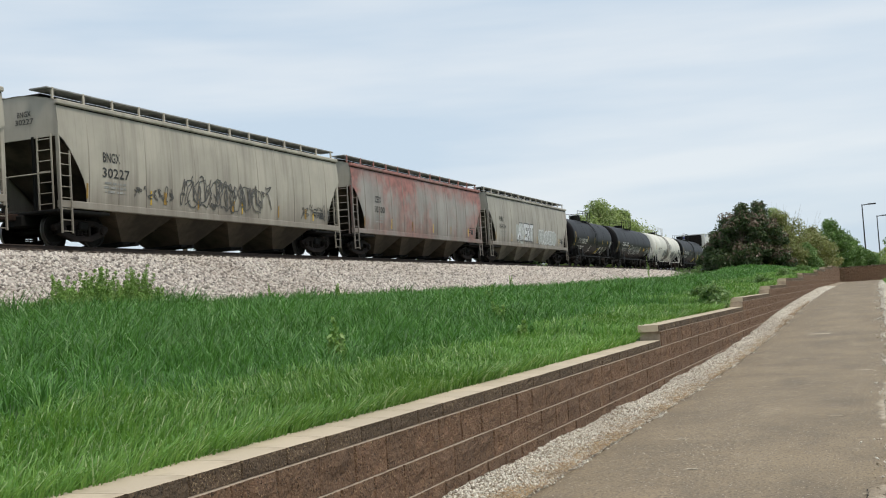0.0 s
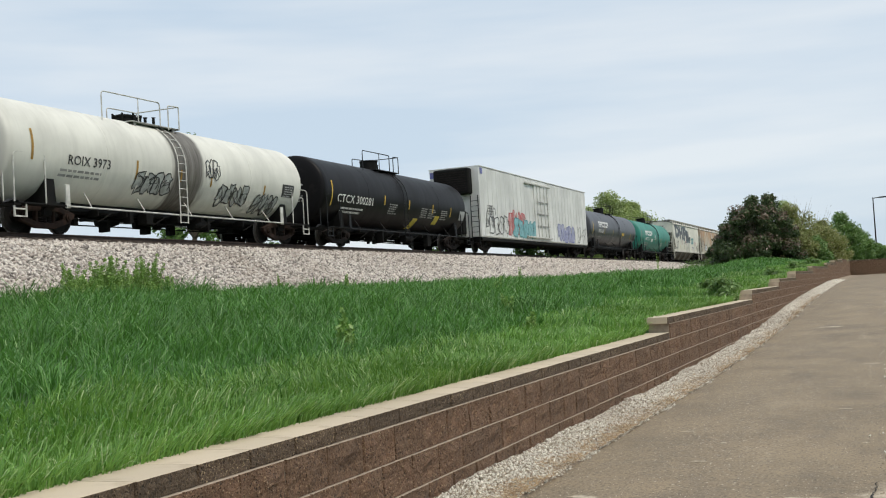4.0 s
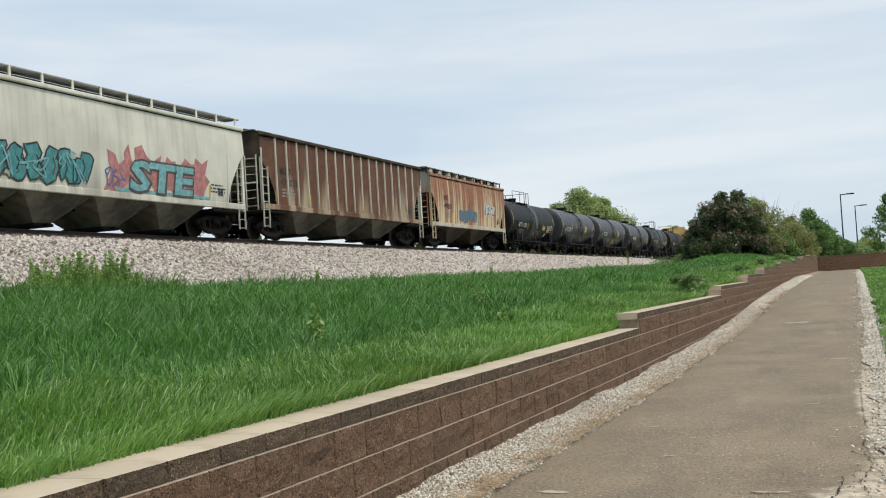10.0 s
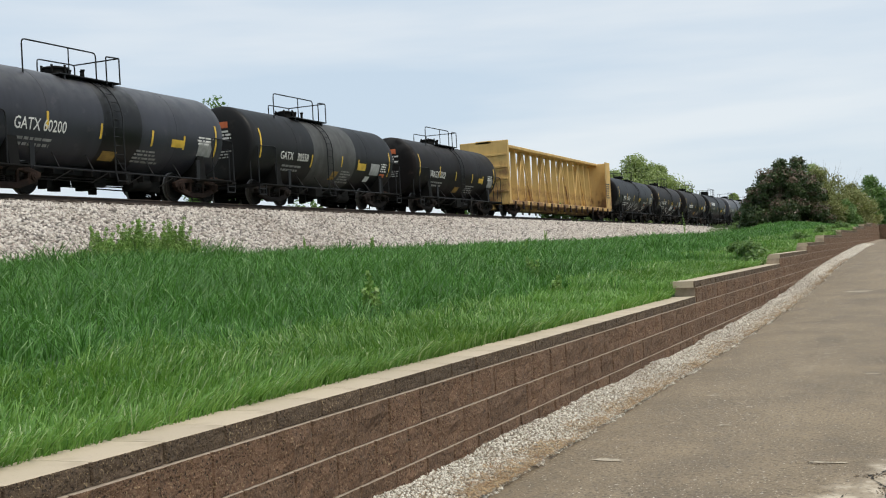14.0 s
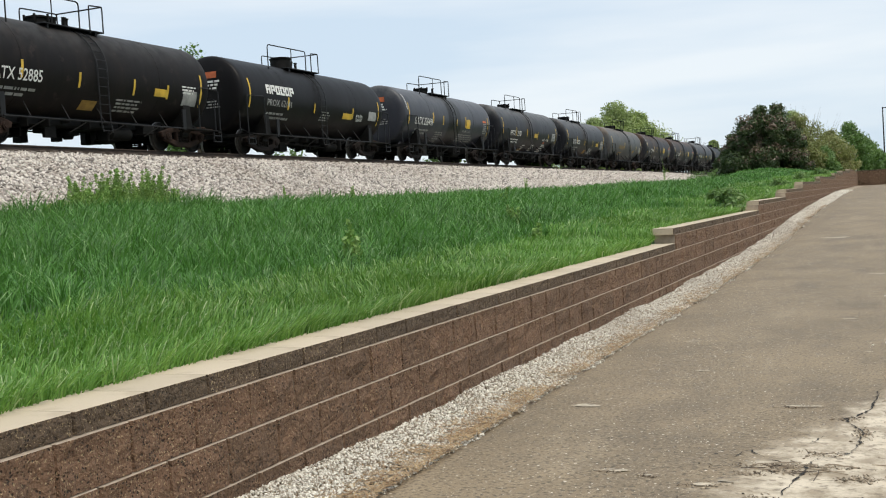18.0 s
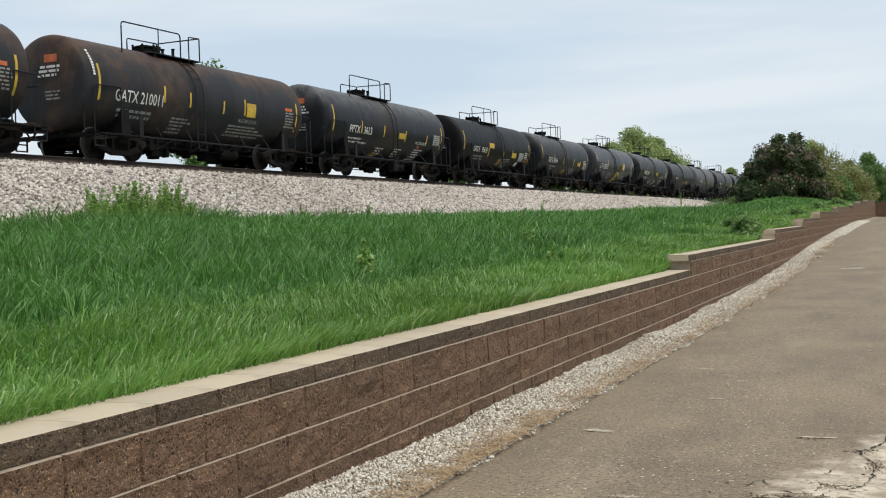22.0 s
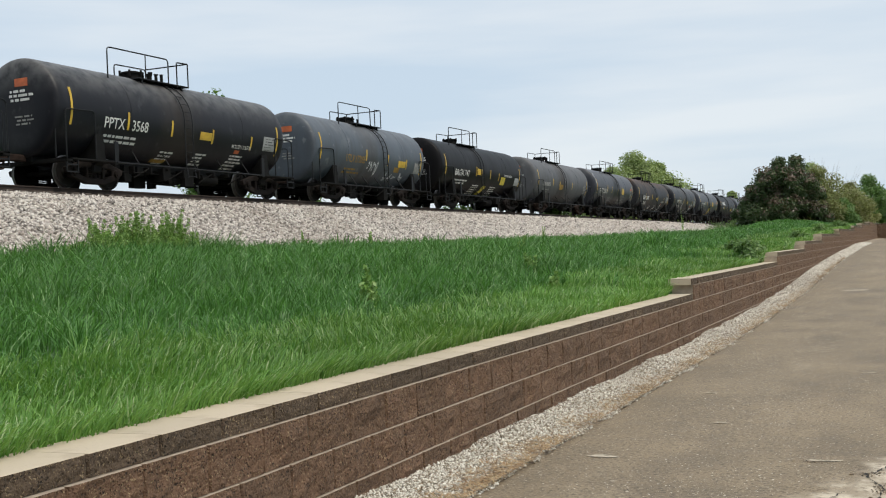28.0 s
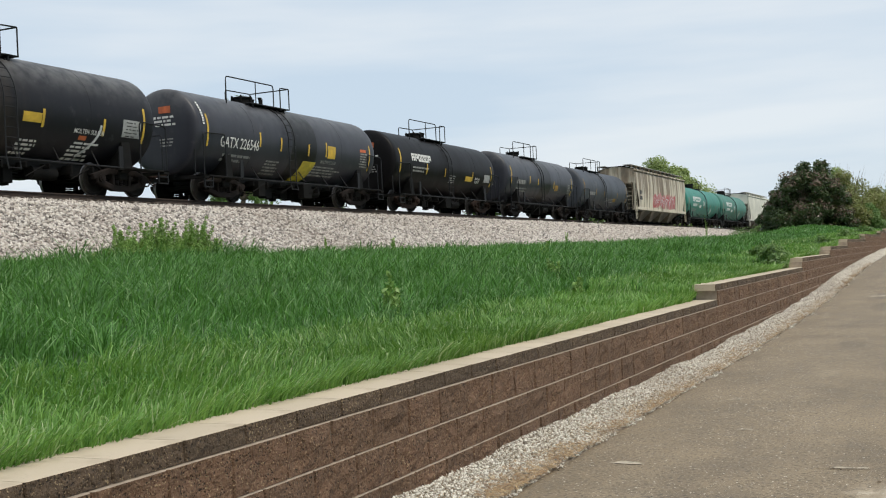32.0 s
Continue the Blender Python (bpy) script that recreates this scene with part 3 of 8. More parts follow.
OCT_F = np.array([(0, 2, 4), (2, 1, 4), (1, 3, 4), (3, 0, 4), (2, 0, 5), (1, 2, 5), (3, 1, 5), (0, 3, 5)])


def stone_field(name, px, py, pz, size, mat, label, flat=0.7):
    n = len(px)
    rng = np.random.default_rng(len(name) + n)
    v = OCT[None] * (0.6 + 0.8 * rng.random((n, 6, 1))) + rng.normal(0, 0.22, (n, 6, 3))
    a = rng.random(n) * 2 * np.pi
    ca, sa = np.cos(a)[:, None], np.sin(a)[:, None]
    x, y = v[..., 0] * ca - v[..., 1] * sa, v[..., 0] * sa + v[..., 1] * ca
    tilt = rng.normal(0, 0.5, (n, 1))
    z = v[..., 2] * flat + x * np.sin(tilt)
    s = size[:, None]
    verts = np.stack([px[:, None] + x * s, py[:, None] + y * s, pz[:, None] + z * s], -1).reshape(-1, 3)
    faces = (OCT_F[None] + (np.arange(n) * 6)[:, None, None]).reshape(-1, 3)
    return tagged(new(name, fast_mesh(name, verts, faces, [mat])), label, "stones", "", "stuff")


def lumps(x, y, s):
    return np.array([noise.noise((a * s, b * s, 4.0)) for a, b in zip(x, y)])


def make_ballast_stones():
    rng = np.random.default_rng(11)
    n = 104000
    y = 12 + 112 * rng.random(n) ** 1.5
    x = -17.2 - 4.6 * rng.random(n)
    toe = np.array([toe_z(v) for v in y]) - 0.15
    t = np.clip((-17.3 - x) / 3.45, 0, 1)
    z = toe + (RAIL_Z - 0.46 - toe) * t + 0.01
    z = np.where(x < -20.75, RAIL_Z - 0.46 + 0.16 * np.clip((-20.75 - x) / 0.6, 0, 1), z)
    size = (0.040 + 0.042 * rng.random(n) ** 1.5) * (1 + np.clip(y - 40, 0, 60) / 70)
    stone_field("ballast_stones", x, y, z, size, M_BALLAST, "grey and pinkish crushed ballast stones on the bank")


make_ballast_stones()


def make_gravel():
    rng = np.random.default_rng(12)
    n = 84000
    y = np.where(np.arange(n) < 3000, -8 + 11.2 * rng.random(n), 3.2 + 60 * rng.random(n) ** 2.2)
    ragged = lumps(y * 0, y, 1.1) * 0.07 + lumps(y * 0 + 5, y, 4.0) * 0.05
    x = -2.19 + ragged - 0.53 * rng.random(n)
    heap = 0.045 * np.clip(lumps(y * 0 + 9, y, 0.8) + 0.3, 0, 1)
    pz = np.array([path_z(v) for v in y]) + 0.005 + (0.03 + heap) * np.clip((-2.25 - x) / 0.4, 0, 1)
    thin = lumps(x, y, 3.0) + 0.75 > rng.random(n) * np.clip((x + 2.42) / 0.2, 0, 1)
    thin &= rng.random(n) > 0.55 * np.clip((y - 11) / 16, 0, 1) * (0.6 + lumps(x, y, 1.6))
    x, y, pz = x[thin], y[thin], pz[thin]
    n = len(x)
    size = (0.0040 + 0.0080 * rng.random(n) ** 1.8) * (1 + np.clip(y - 8, 0, 60) / 24)
    stone_field("gravel_strip", x, y, pz, size, M_GRAVEL, "strip of pale limestone chips along the wall foot")
    mb = MB()
    ys = np.arange(-12, 91, 1.0)
    for v in ys:
        mb.v += [(-2.15, v, path_z(v) - 0.012), (-2.3, v, path_z(v) + 0.012), (-2.8, v, path_z(v) + 0.034)]
    mb.f = [(j * 3 + i, j * 3 + i + 1, j * 3 + i + 4, j * 3 + i + 3) for j in range(len(ys) - 1) for i in (0, 1)]
    mb.m = [0] * len(mb.f)
    tagged(new("gravel_bed", mb.mesh("gravel_bed", M_GRAVEL_BED)), "bed of the limestone strip beside the path", "gravel", "", "structure")
    n = 27000
    y = 3.5 + 36 * rng.random(n) ** 1.8
    x = -2.19 - 0.36 * rng.random(n) ** 1.3
    patch = lumps(x, y, 2.1) * 0.6 + lumps(x, y, 6.0) * 0.4 - 1.1 * (-2.225 - x) + 0.20
    keep = patch - 0.06 > 0.3 * rng.normal(size=n)
    x, y = x[keep], y[keep]
    n = len(x)
    pz = np.array([path_z(v) for v in y]) + 0.028
    a = rng.random(n) * np.pi
    ln, w = 0.012 + 0.03 * rng.random(n), (0.0016 + 0.0016 * rng.random(n)) * (1 + np.clip(y - 8, 0, 40) / 20)
    dx, dy = np.cos(a) * ln, np.sin(a) * ln
    nx, ny = -np.sin(a) * w, np.cos(a) * w
    dz = rng.normal(0, 0.006, n)
    v4 = np.stack([np.stack([x - dx - nx, y - dy - ny, pz], -1), np.stack([x + dx - nx, y + dy - ny, pz + dz], -1),
                   np.stack([x + dx + nx, y + dy + ny, pz + dz], -1), np.stack([x - dx + nx, y - dy + ny, pz], -1)], 1)
    f = (np.array([(0, 1, 2), (0, 2, 3)])[None] + (np.arange(n) * 4)[:, None, None]).reshape(-1, 3)
    tagged(new("dry_grass_litter", fast_mesh("dry_grass_litter", v4.reshape(-1, 3), f, [M_STRAW])), "tan dry grass clippings on the limestone strip", "straw", "", "stuff")


make_gravel()


def make_edge_stones():
    """Loose chips along the path's other edge."""
    rng = np.random.default_rng(15)
    n = 9000
    y = 5 + 60 * rng.random(n) ** 1.6
    x = 0.27 + 0.13 * rng.normal(size=n) + 0.05 * np.sin(y * 1.3)
    pz = np.array([path_z(v) for v in y]) + 0.025
    size = (0.006 + 0.010 * rng.random(n)) * (1 + np.clip(y - 8, 0, 60) / 30)
    stone_field("edge_chips", x, y, pz, size, M_GRAVEL, "pale loose chips along the path edge")


make_edge_stones()


def blades(name, x, y, z, h, w, mat, label, lean=0.35, wind=(0.25, 0.1), tuft=None):
    """Grass blades of three joints; the blades of one tuft fan out from its foot and arch over."""
    n = len(x)
    rng = np.random.default_rng(n)
    flow = lumps(x, y, 0.5) * 1.2
    a = rng.random(n) * 2 * np.pi
    la = flow * 2 * np.pi + rng.normal(0, 0.9, n) if tuft is None else tuft + rng.normal(0, 0.5, n)
    ll = lean * h * (0.15 + rng.random(n))
    push = 0.6 + 0.8 * np.clip(flow + 0.3, 0, 1)
    lx, ly = np.cos(la) * ll + wind[0] * h * rng.random(n) * push, np.sin(la) * ll + wind[1] * h * rng.random(n) * push
    wx, wy = np.cos(a) * w, np.sin(a) * w
    droop = 1.0 - 0.42 * rng.random(n) ** 1.5
    p = [(x - wx, y - wy, z - 0.02), (x + wx, y + wy, z - 0.02),
         (x + wx + lx * 0.22, y + wy + ly * 0.22, z + h * 0.52), (x - wx + lx * 0.22, y - wy + ly * 0.22, z + h * 0.52),
         (x + wx * 0.7 + lx * 0.6, y + wy * 0.7 + ly * 0.6, z + h * (0.5 + 0.4 * droop)), (x - wx * 0.7 + lx * 0.6, y - wy * 0.7 + ly * 0.6, z + h * (0.5 + 0.4 * droop)),
         (x + lx, y + ly, z + h * droop)]
    v = np.stack([np.stack(q, -1) for q in p], 1).reshape(-1, 3)
    f = (np.array([(0, 1, 2), (0, 2, 3), (3, 2, 4), (3, 4, 5), (5, 4, 6)])[None] + (np.arange(n) * 7)[:, None, None]).reshape(-1, 3)
    return tagged(new(name, fast_mesh(name, v, f, [mat])), label, "grass", "", "stuff")


def heights(x, y):
    return np.array([ground_z(a, b) for a, b in zip(x, y)])


def make_grass():
    rng = np.random.default_rng(21)
    # long grass over the slope in tufts, thinned with distance and behind the bend of the bank
    n, per = 24000, 12
    y = np.where(np.arange(n) < 900, -8 + 9.5 * rng.random(n), 1.5 + 92 * rng.random(n) ** 1.75)
    x = -3.12 - 14.8 * rng.random(n)
    edge = -3.12 - x
    clump = lumps(x, y, 0.45) * 0.6 + lumps(x, y, 1.5) * 0.55
    keep = (edge > 0.3 + 0.7 * rng.random(n)) & (x > -17.7 - 0.5 * clump) & ((y > -0.9 * x) | (rng.random(n) < 0.3))
    x, y, edge, clump = x[keep], y[keep], edge[keep], clump[keep]
    rise = np.clip(0.30 + edge / 6.5, 0.3, 1) * (1 - 0.45 * np.clip((y - 35) / 35, 0, 1))
    tall = np.clip((0.29 + 0.33 * clump + 0.10 * rng.random(len(x))) * rise * (1 + 0.5 * np.clip((edge - 12) / 2, 0, 1) * (0.4 + clump) + 0.9 * np.exp(-((y - 21.0) / 3.5) ** 2) * np.clip((edge - 12.8) / 1.2, 0, 1)), 0.12, 0.8)
    spread = (0.04 + 0.12 * tall) * (1 + np.hypot(x, y) / 30)
    x, y, tall, spread = (np.repeat(q, per) for q in (x, y, tall, spread))
    m = len(x)
    way = rng.random(m) * 2 * np.pi
    far = spread * rng.random(m) ** 0.6
    x, y = np.minimum(x + far * np.cos(way), -3.1), y + far * np.sin(way)
    h = tall * (0.5 + 0.7 * rng.random(m))
    w = 0.0024 * (1 + np.hypot(x, y) / 9.0)
    blades("long_grass", x, y, heights(x, y), h, w, M_GRASS, "long uncut green grass covering the slope", 1.0, (0.18, 0.05), way)
    # short bright fringe behind the wall cap, hanging over its back edge
    n = 76000
    y = np.where(np.arange(n) < 3000, -8 + 9.5 * rng.random(n), 1.5 + 60 * rng.random(n) ** 1.9)
    x = -3.045 - 1.5 * rng.random(n) ** 1.6 * (1 + 0.7 * lumps(y * 0, y, 0.6))
    h = 0.05 + 0.11 * rng.random(n) + 0.06 * np.clip(-3.1 - x, 0, 1.6) + 0.08 * np.clip(lumps(x, y, 2.0), 0, 1)
    near = np.exp((x + 3.045) / 0.10)
    h = h + 0.09 * near * rng.random(n)
    w = 0.0020 * (1 + np.hypot(x, y) / 7.0)
    blades("short_grass", x, y, heights(x, y), h, w, M_GRASS_SHORT, "short bright green grass along the wall cap", 0.7, (0.10 + 0.8 * near, 0.0))
    # lawn on the other side of the path
    n = 36000
    y = -8 + 106 * rng.random(n) ** 1.2
    x = 0.40 + 7 * rng.random(n) ** 1.5 + 0.08 * np.sin(y * 2.1)
    lawn = (y < 85) | (y > 92)
    x, y = x[lawn], y[lawn]
    n = len(x)
    h = 0.05 + 0.07 * rng.random(n)
    w = 0.003 * (1 + np.hypot(x, y) / 6.0)
    blades("lawn", x, y, heights(x, y), h, w, M_GRASS_SHORT, "mown lawn beside the path", 0.8)


make_grass()


# ---- the train: shared pieces ----
SPEED = 23.2
TRAIN = []


def bezel(pts, r=0.12, n=3):
    """Rounds the inner corners of a bent pipe."""
    pts = [Vector(p) for p in pts]
    out = [pts[0]]
    for a, b, c in zip(pts, pts[1:], pts[2:]):
        k = min(r, (b - a).length * 0.45, (c - b).length * 0.45)
        p, q = b + (a - b).normalized() * k, b + (c - b).normalized() * k
        out += [p.lerp(b, t).lerp(b.lerp(q, t), t) for t in (i / n for i in range(n + 1))]
    return out + [pts[-1]]


def side_frame_mesh(mat):
    def build():
        mb = MB()
        for pts, hw, hh in ((((-1.15, 0.50), (-0.55, 0.68), (0.55, 0.68), (1.15, 0.50)), 0.08, 0.085),
                            (((-1.0, 0.40), (-0.36, 0.2), (0.36, 0.2), (1.0, 0.40)), 0.08, 0.085)):
            for (y0, z0), (y1, z1) in zip(pts, pts[1:]):
                a = Vector((0, y1 - y0, z1 - z0))
                m = Matrix.Translation((0, y0, z0)) @ Matrix.Rotation(math.atan2(a.z, a.y), 4, "X")
                mb.box(-hw, hw, -0.03, a.length + 0.03, -hh, hh, 0.02, m)
        for y in (-0.34, 0.34):
            mb.box(-0.075, 0.075, y - 0.05, y + 0.05, 0.2, 0.7, 0.02)
        for y in (-0.89, 0.89):
            mb.box(-0.09, 0.09, y - 0.17, y + 0.17, 0.36, 0.62, 0.04)
            mb.tube([(0, y, 0.46), (0.15, y, 0.46)], 0.12, 14).tube([(-0.15, y, 0.46), (0, y, 0.46)], 0.12, 14)
            mb.tube([(0.15, y, 0.46), (0.175, y, 0.46)], 0.075, 12)
        return mb.mesh("side_frame", mat)
    return shared(("side_frame", mat.name), build)


def spring_mesh():
    def build():
        mb = MB()
        for y in (-0.17, 0.0, 0.17):
            for k in range(6):
                mb.tube([(0, y, 0.26 + k * 0.055), (0, y, 0.26 + k * 0.055 + 0.032)], 0.078, 10)
        return mb.mesh("spring_nest", M_TRUCK)
    return shared("springs", build)


def wheelset_mesh():
    def build():
        mb = MB()
        mb.tube([(-1.1, 0, 0.457), (1.1, 0, 0.457)], 0.075, 12)
        for s in (-1, 1):
            prof = ((s * 0.69, 0.485), (s * 0.712, 0.485), (s * 0.722, 0.457), (s * 0.812, 0.450), (s * 0.815, 0.39), (s * 0.775, 0.37), (s * 0.745, 0.17), (s * 0.80, 0.13))
            seg, base = 32, len(mb.v)
            for x, r in prof:
                mb.v += [(x, r * math.cos(2 * math.pi * k / seg), 0.457 + r * math.sin(2 * math.pi * k / seg)) for k in range(seg)]
            for i in range(len(prof) - 1):
                for k in range(seg):
                    k2 = (k + 1) % seg
                    mb.f.append((base + i * seg + k, base + i * seg + k2, base + (i + 1) * seg + k2, base + (i + 1) * seg + k))
                    mb.m.append(1 if i in (0, 1, 2) else 0)
            mb.f.append(tuple(base + k for k in range(seg))), mb.m.append(0)
        return mb.mesh("wheelset", [M_WHEEL, M_TREAD], 40)
    return shared("wheelset", build)


def bolster_mesh():
    def build():
        mb = MB().box(-1.15, 1.15, -0.2, 0.2, 0.45, 0.70, 0.04)
        mb.revolve_z(((0.7, 0.2), (0.8, 0.2)), 0, 0, 16)
        for s in (-1, 1):
            mb.box(-0.9, 0.9, s * 0.42 - 0.06, s * 0.42 + 0.06, 0.34, 0.46, 0.02)
        return mb.mesh("bolster", M_DARK)
    return shared("bolster", build)


def bogies(car, ys, mat=None):
    for y in ys:
        b = part("bogie", bolster_mesh(), car, "two-axle freight truck with dusty cast side frames", m=pose(0, y, 0))
        for s in (-1, 1):
            part("side_frame", side_frame_mesh(mat or M_TRUCK), b, m=pose(s * 1.0, 0, 0, 0, 0, 0 if s > 0 else 180))
            part("spring_nest", spring_mesh(), b, "", "stuff", pose(s * 1.0, 0, 0))
            part("wheelset", wheelset_mesh(), b, m=pose(0, s * 0.89, 0))


def coupler_mesh():
    def build():
        mb = MB().box(-0.1, 0.1, -1.5, -0.1, 0.74, 0.94, 0.03)
        mb.box(-0.2, 0.2, -0.14, 0.0, 0.68, 0.98, 0.05)
        mb.tube(bezel([(0.18, -0.5, 0.8), (0.25, -0.2, 0.45), (0.2, 0.02, 0.5)], 0.15), 0.025, 6)
        return mb.mesh("coupler", M_TRUCK_RUST)
    return shared("coupler", build)


HALVES = {}


def couplers(car, half):
    HALVES[car.name] = half


def hang_couplers():
    """Each pair of couplers meets midway between two neighbouring cars."""
    row = sorted(((y0, HALVES[car.name], car) for car, y0 in TRAIN), key=lambda r: r[0])
    for i, (y0, half, car) in enumerate(row):
        back = (y0 - half - row[i - 1][0] - row[i - 1][1]) / 2 if i else 0.0
        ahead = (row[i + 1][0] - row[i + 1][1] - y0 - half) / 2 if i + 1 < len(row) else 0.0
        part("coupler", coupler_mesh(), car, m=pose(0, half + ahead, 0))
        part("coupler", coupler_mesh(), car, m=pose(0, -half - back, 0, 0, 0, 180))


# ---- lettering ----
def gather_text(wanted):
    """Turns all the words at once into flat outlines: text -> verts, faces, width at a height of 1."""
    obs = []
    for s, fat in wanted:
        cu = bpy.data.curves.new("lettering", "FONT")
        cu.body, cu.size, cu.resolution_u, cu.offset, cu.fill_mode = s, 1.4, 2, fat, "FRONT"
        ob = bpy.data.objects.new("lettering", cu)
        scene.collection.objects.link(ob)
        obs.append((s, fat, ob))
    deps = bpy.context.evaluated_depsgraph_get()
    out = {}
    for s, fat, ob in obs:
        me = bpy.data.meshes.new_from_object(ob.evaluated_get(deps))
        vs = [(v.co.x, v.co.y) for v in me.vertices]
        fs = [tuple(p.vertices) for p in me.polygons]
        x0, x1 = min(v[0] for v in vs), max(v[0] for v in vs)
        out[s, fat] = ([(x - x0, y) for x, y in vs], fs, x1 - x0)
        bpy.data.meshes.remove(me)
        cu = ob.data
        bpy.data.objects.remove(ob)
        bpy.data.curves.remove(cu)
    return out


def lettering(name, surf, s, y, z, h, mat, car, width=None, off=0.014, fat=0.012, slant=0.0, label=""):
    vs, fs, w = TEXT[s, fat]
    k = (width / w) if width else h * 0.82
    mb = MB()
    mb.v = [surf(y + a * k + slant * b * h, z + b * h, off) for a, b in vs]
    mb.f, mb.m = list(fs), [0] * len(fs)
    return part(name, mb.mesh(name, mat), car, label)


def decal(name, surf, y0, y1, z0, z1, mat, car, off=0.01, skew=0.0, rows=5, label=""):
    mb = MB()
    cols = max(1, int((y1 - y0) / 0.5))
    for j in range(rows + 1):
        z = z0 + (z1 - z0) * j / rows
        for i in range(cols + 1):
            mb.v.append(surf(y0 + (y1 - y0) * i / cols + skew * j / rows, z, off))
    n = cols + 1
    mb.f = [(j * n + i, j * n + i + 1, (j + 1) * n + i + 1, (j + 1) * n + i) for j in range(rows) for i in range(cols)]
    mb.m = [0] * len(mb.f)
    return part(name, mb.mesh(name, mat), car, label)


def stencil_lines(surf, y0, y1, z1, rows, mat, car, seed, pitch=0.105, h=0.055, off=0.011):
    """Small writing that cannot be read: rows of short bars."""
    rng = random.Random(seed)
    mb = MB()
    for r in range(rows):
        z, y = z1 - r * pitch, y0 + 0.1 * rng.random()
        end = y1 - 0.35 * rng.random() * (y1 - y0)
        while y < end:
            w = min(0.06 + 0.28 * rng.random(), end - y + 0.02)
            mb.add([surf(y, z - h, off), surf(y + w, z - h, off), surf(y + w, z, off), surf(y, z, off)], [(0, 1, 2, 3)])
            y += w + 0.05
    return part("stencil_text", mb.mesh("stencil_text", mat), car, "", "stuff")


def ribbon(mb, surf, pts, w, off):
    pts = [Vector((a, b, 0)) for a, b in pts]
    for i, p in enumerate(pts):
        d = (pts[min(i + 1, len(pts) - 1)] - pts[max(i - 1, 0)])
        d = d.normalized() if d.length > 1e-6 else Vector((1, 0, 0))
        n = Vector((-d.y, d.x, 0)) * w * 0.5
        mb.v += [surf(*(p + n).xy, off), surf(*(p - n).xy, off)]
        if i:
            k = len(mb.v)
            mb.f.append((k - 4, k - 3, k - 1, k - 2)), mb.m.append(0)


def scrawl(surf, y0, y1, z0, z1, mat, car, seed, letters=5, w=0.05, off=0.016, name="graffiti"):
    """A loose hand: looping letter-like strokes of spray paint."""
    rng = random.Random(seed)
    mb = MB()
    cw = (y1 - y0) / letters
    for k in range(letters):
        ctrl = [(y0 + cw * (k + rng.uniform(-0.1, 1.1)), rng.uniform(z0, z1)) for _ in range(rng.randint(5, 7))]
        pts = []
        for i in range(len(ctrl) - 1):
            p0, p1, p2, p3 = ctrl[max(i - 1, 0)], ctrl[i], ctrl[i + 1], ctrl[min(i + 2, len(ctrl) - 1)]
            for q in range(5):
                t = q / 5
                pts.append(tuple(0.5 * (2 * b + (c - a) * t + (2 * a - 5 * b + 4 * c - d) * t * t + (3 * b - a - 3 * c + d) * t ** 3) for a, b, c, d in zip(p0, p1, p2, p3)))
        ribbon(mb, surf, pts, w, off + 0.001 * k)
    return part(name, mb.mesh(name, mat), car, "", "stuff")


def blobs(surf, y0, y1, z0, z1, mat, car, seed, n=6, off=0.012, name="graffiti", spiky=0.25):
    """Filled, lumpy letter bodies side by side."""
    rng = random.Random(seed)
    mb = MB()
    cw = (y1 - y0) / n
    for k in range(n):
        cy, cz = y0 + cw * (k + 0.5), (z0 + z1) / 2 + rng.uniform(-0.1, 0.1) * (z1 - z0)
        ring, m = [], 12
        for i in range(m):
            t = 2 * math.pi * i / m
            s = 1 + rng.uniform(-spiky, spiky)
            ring.append((cy + cw * 0.6 * s * math.copysign(abs(math.cos(t)) ** 0.6, math.cos(t)), cz + (z1 - z0) * 0.5 * s * math.copysign(abs(math.sin(t)) ** 0.6, math.sin(t))))
        o = off + 0.0012 * (k % 3)
        mb.add([surf(cy, cz, o)] + [surf(a, b, o) for a, b in ring], [(0, 1 + i, 1 + (i + 1) % m) for i in range(m)])
    return part(name, mb.mesh(name, mat), car, "", "stuff")


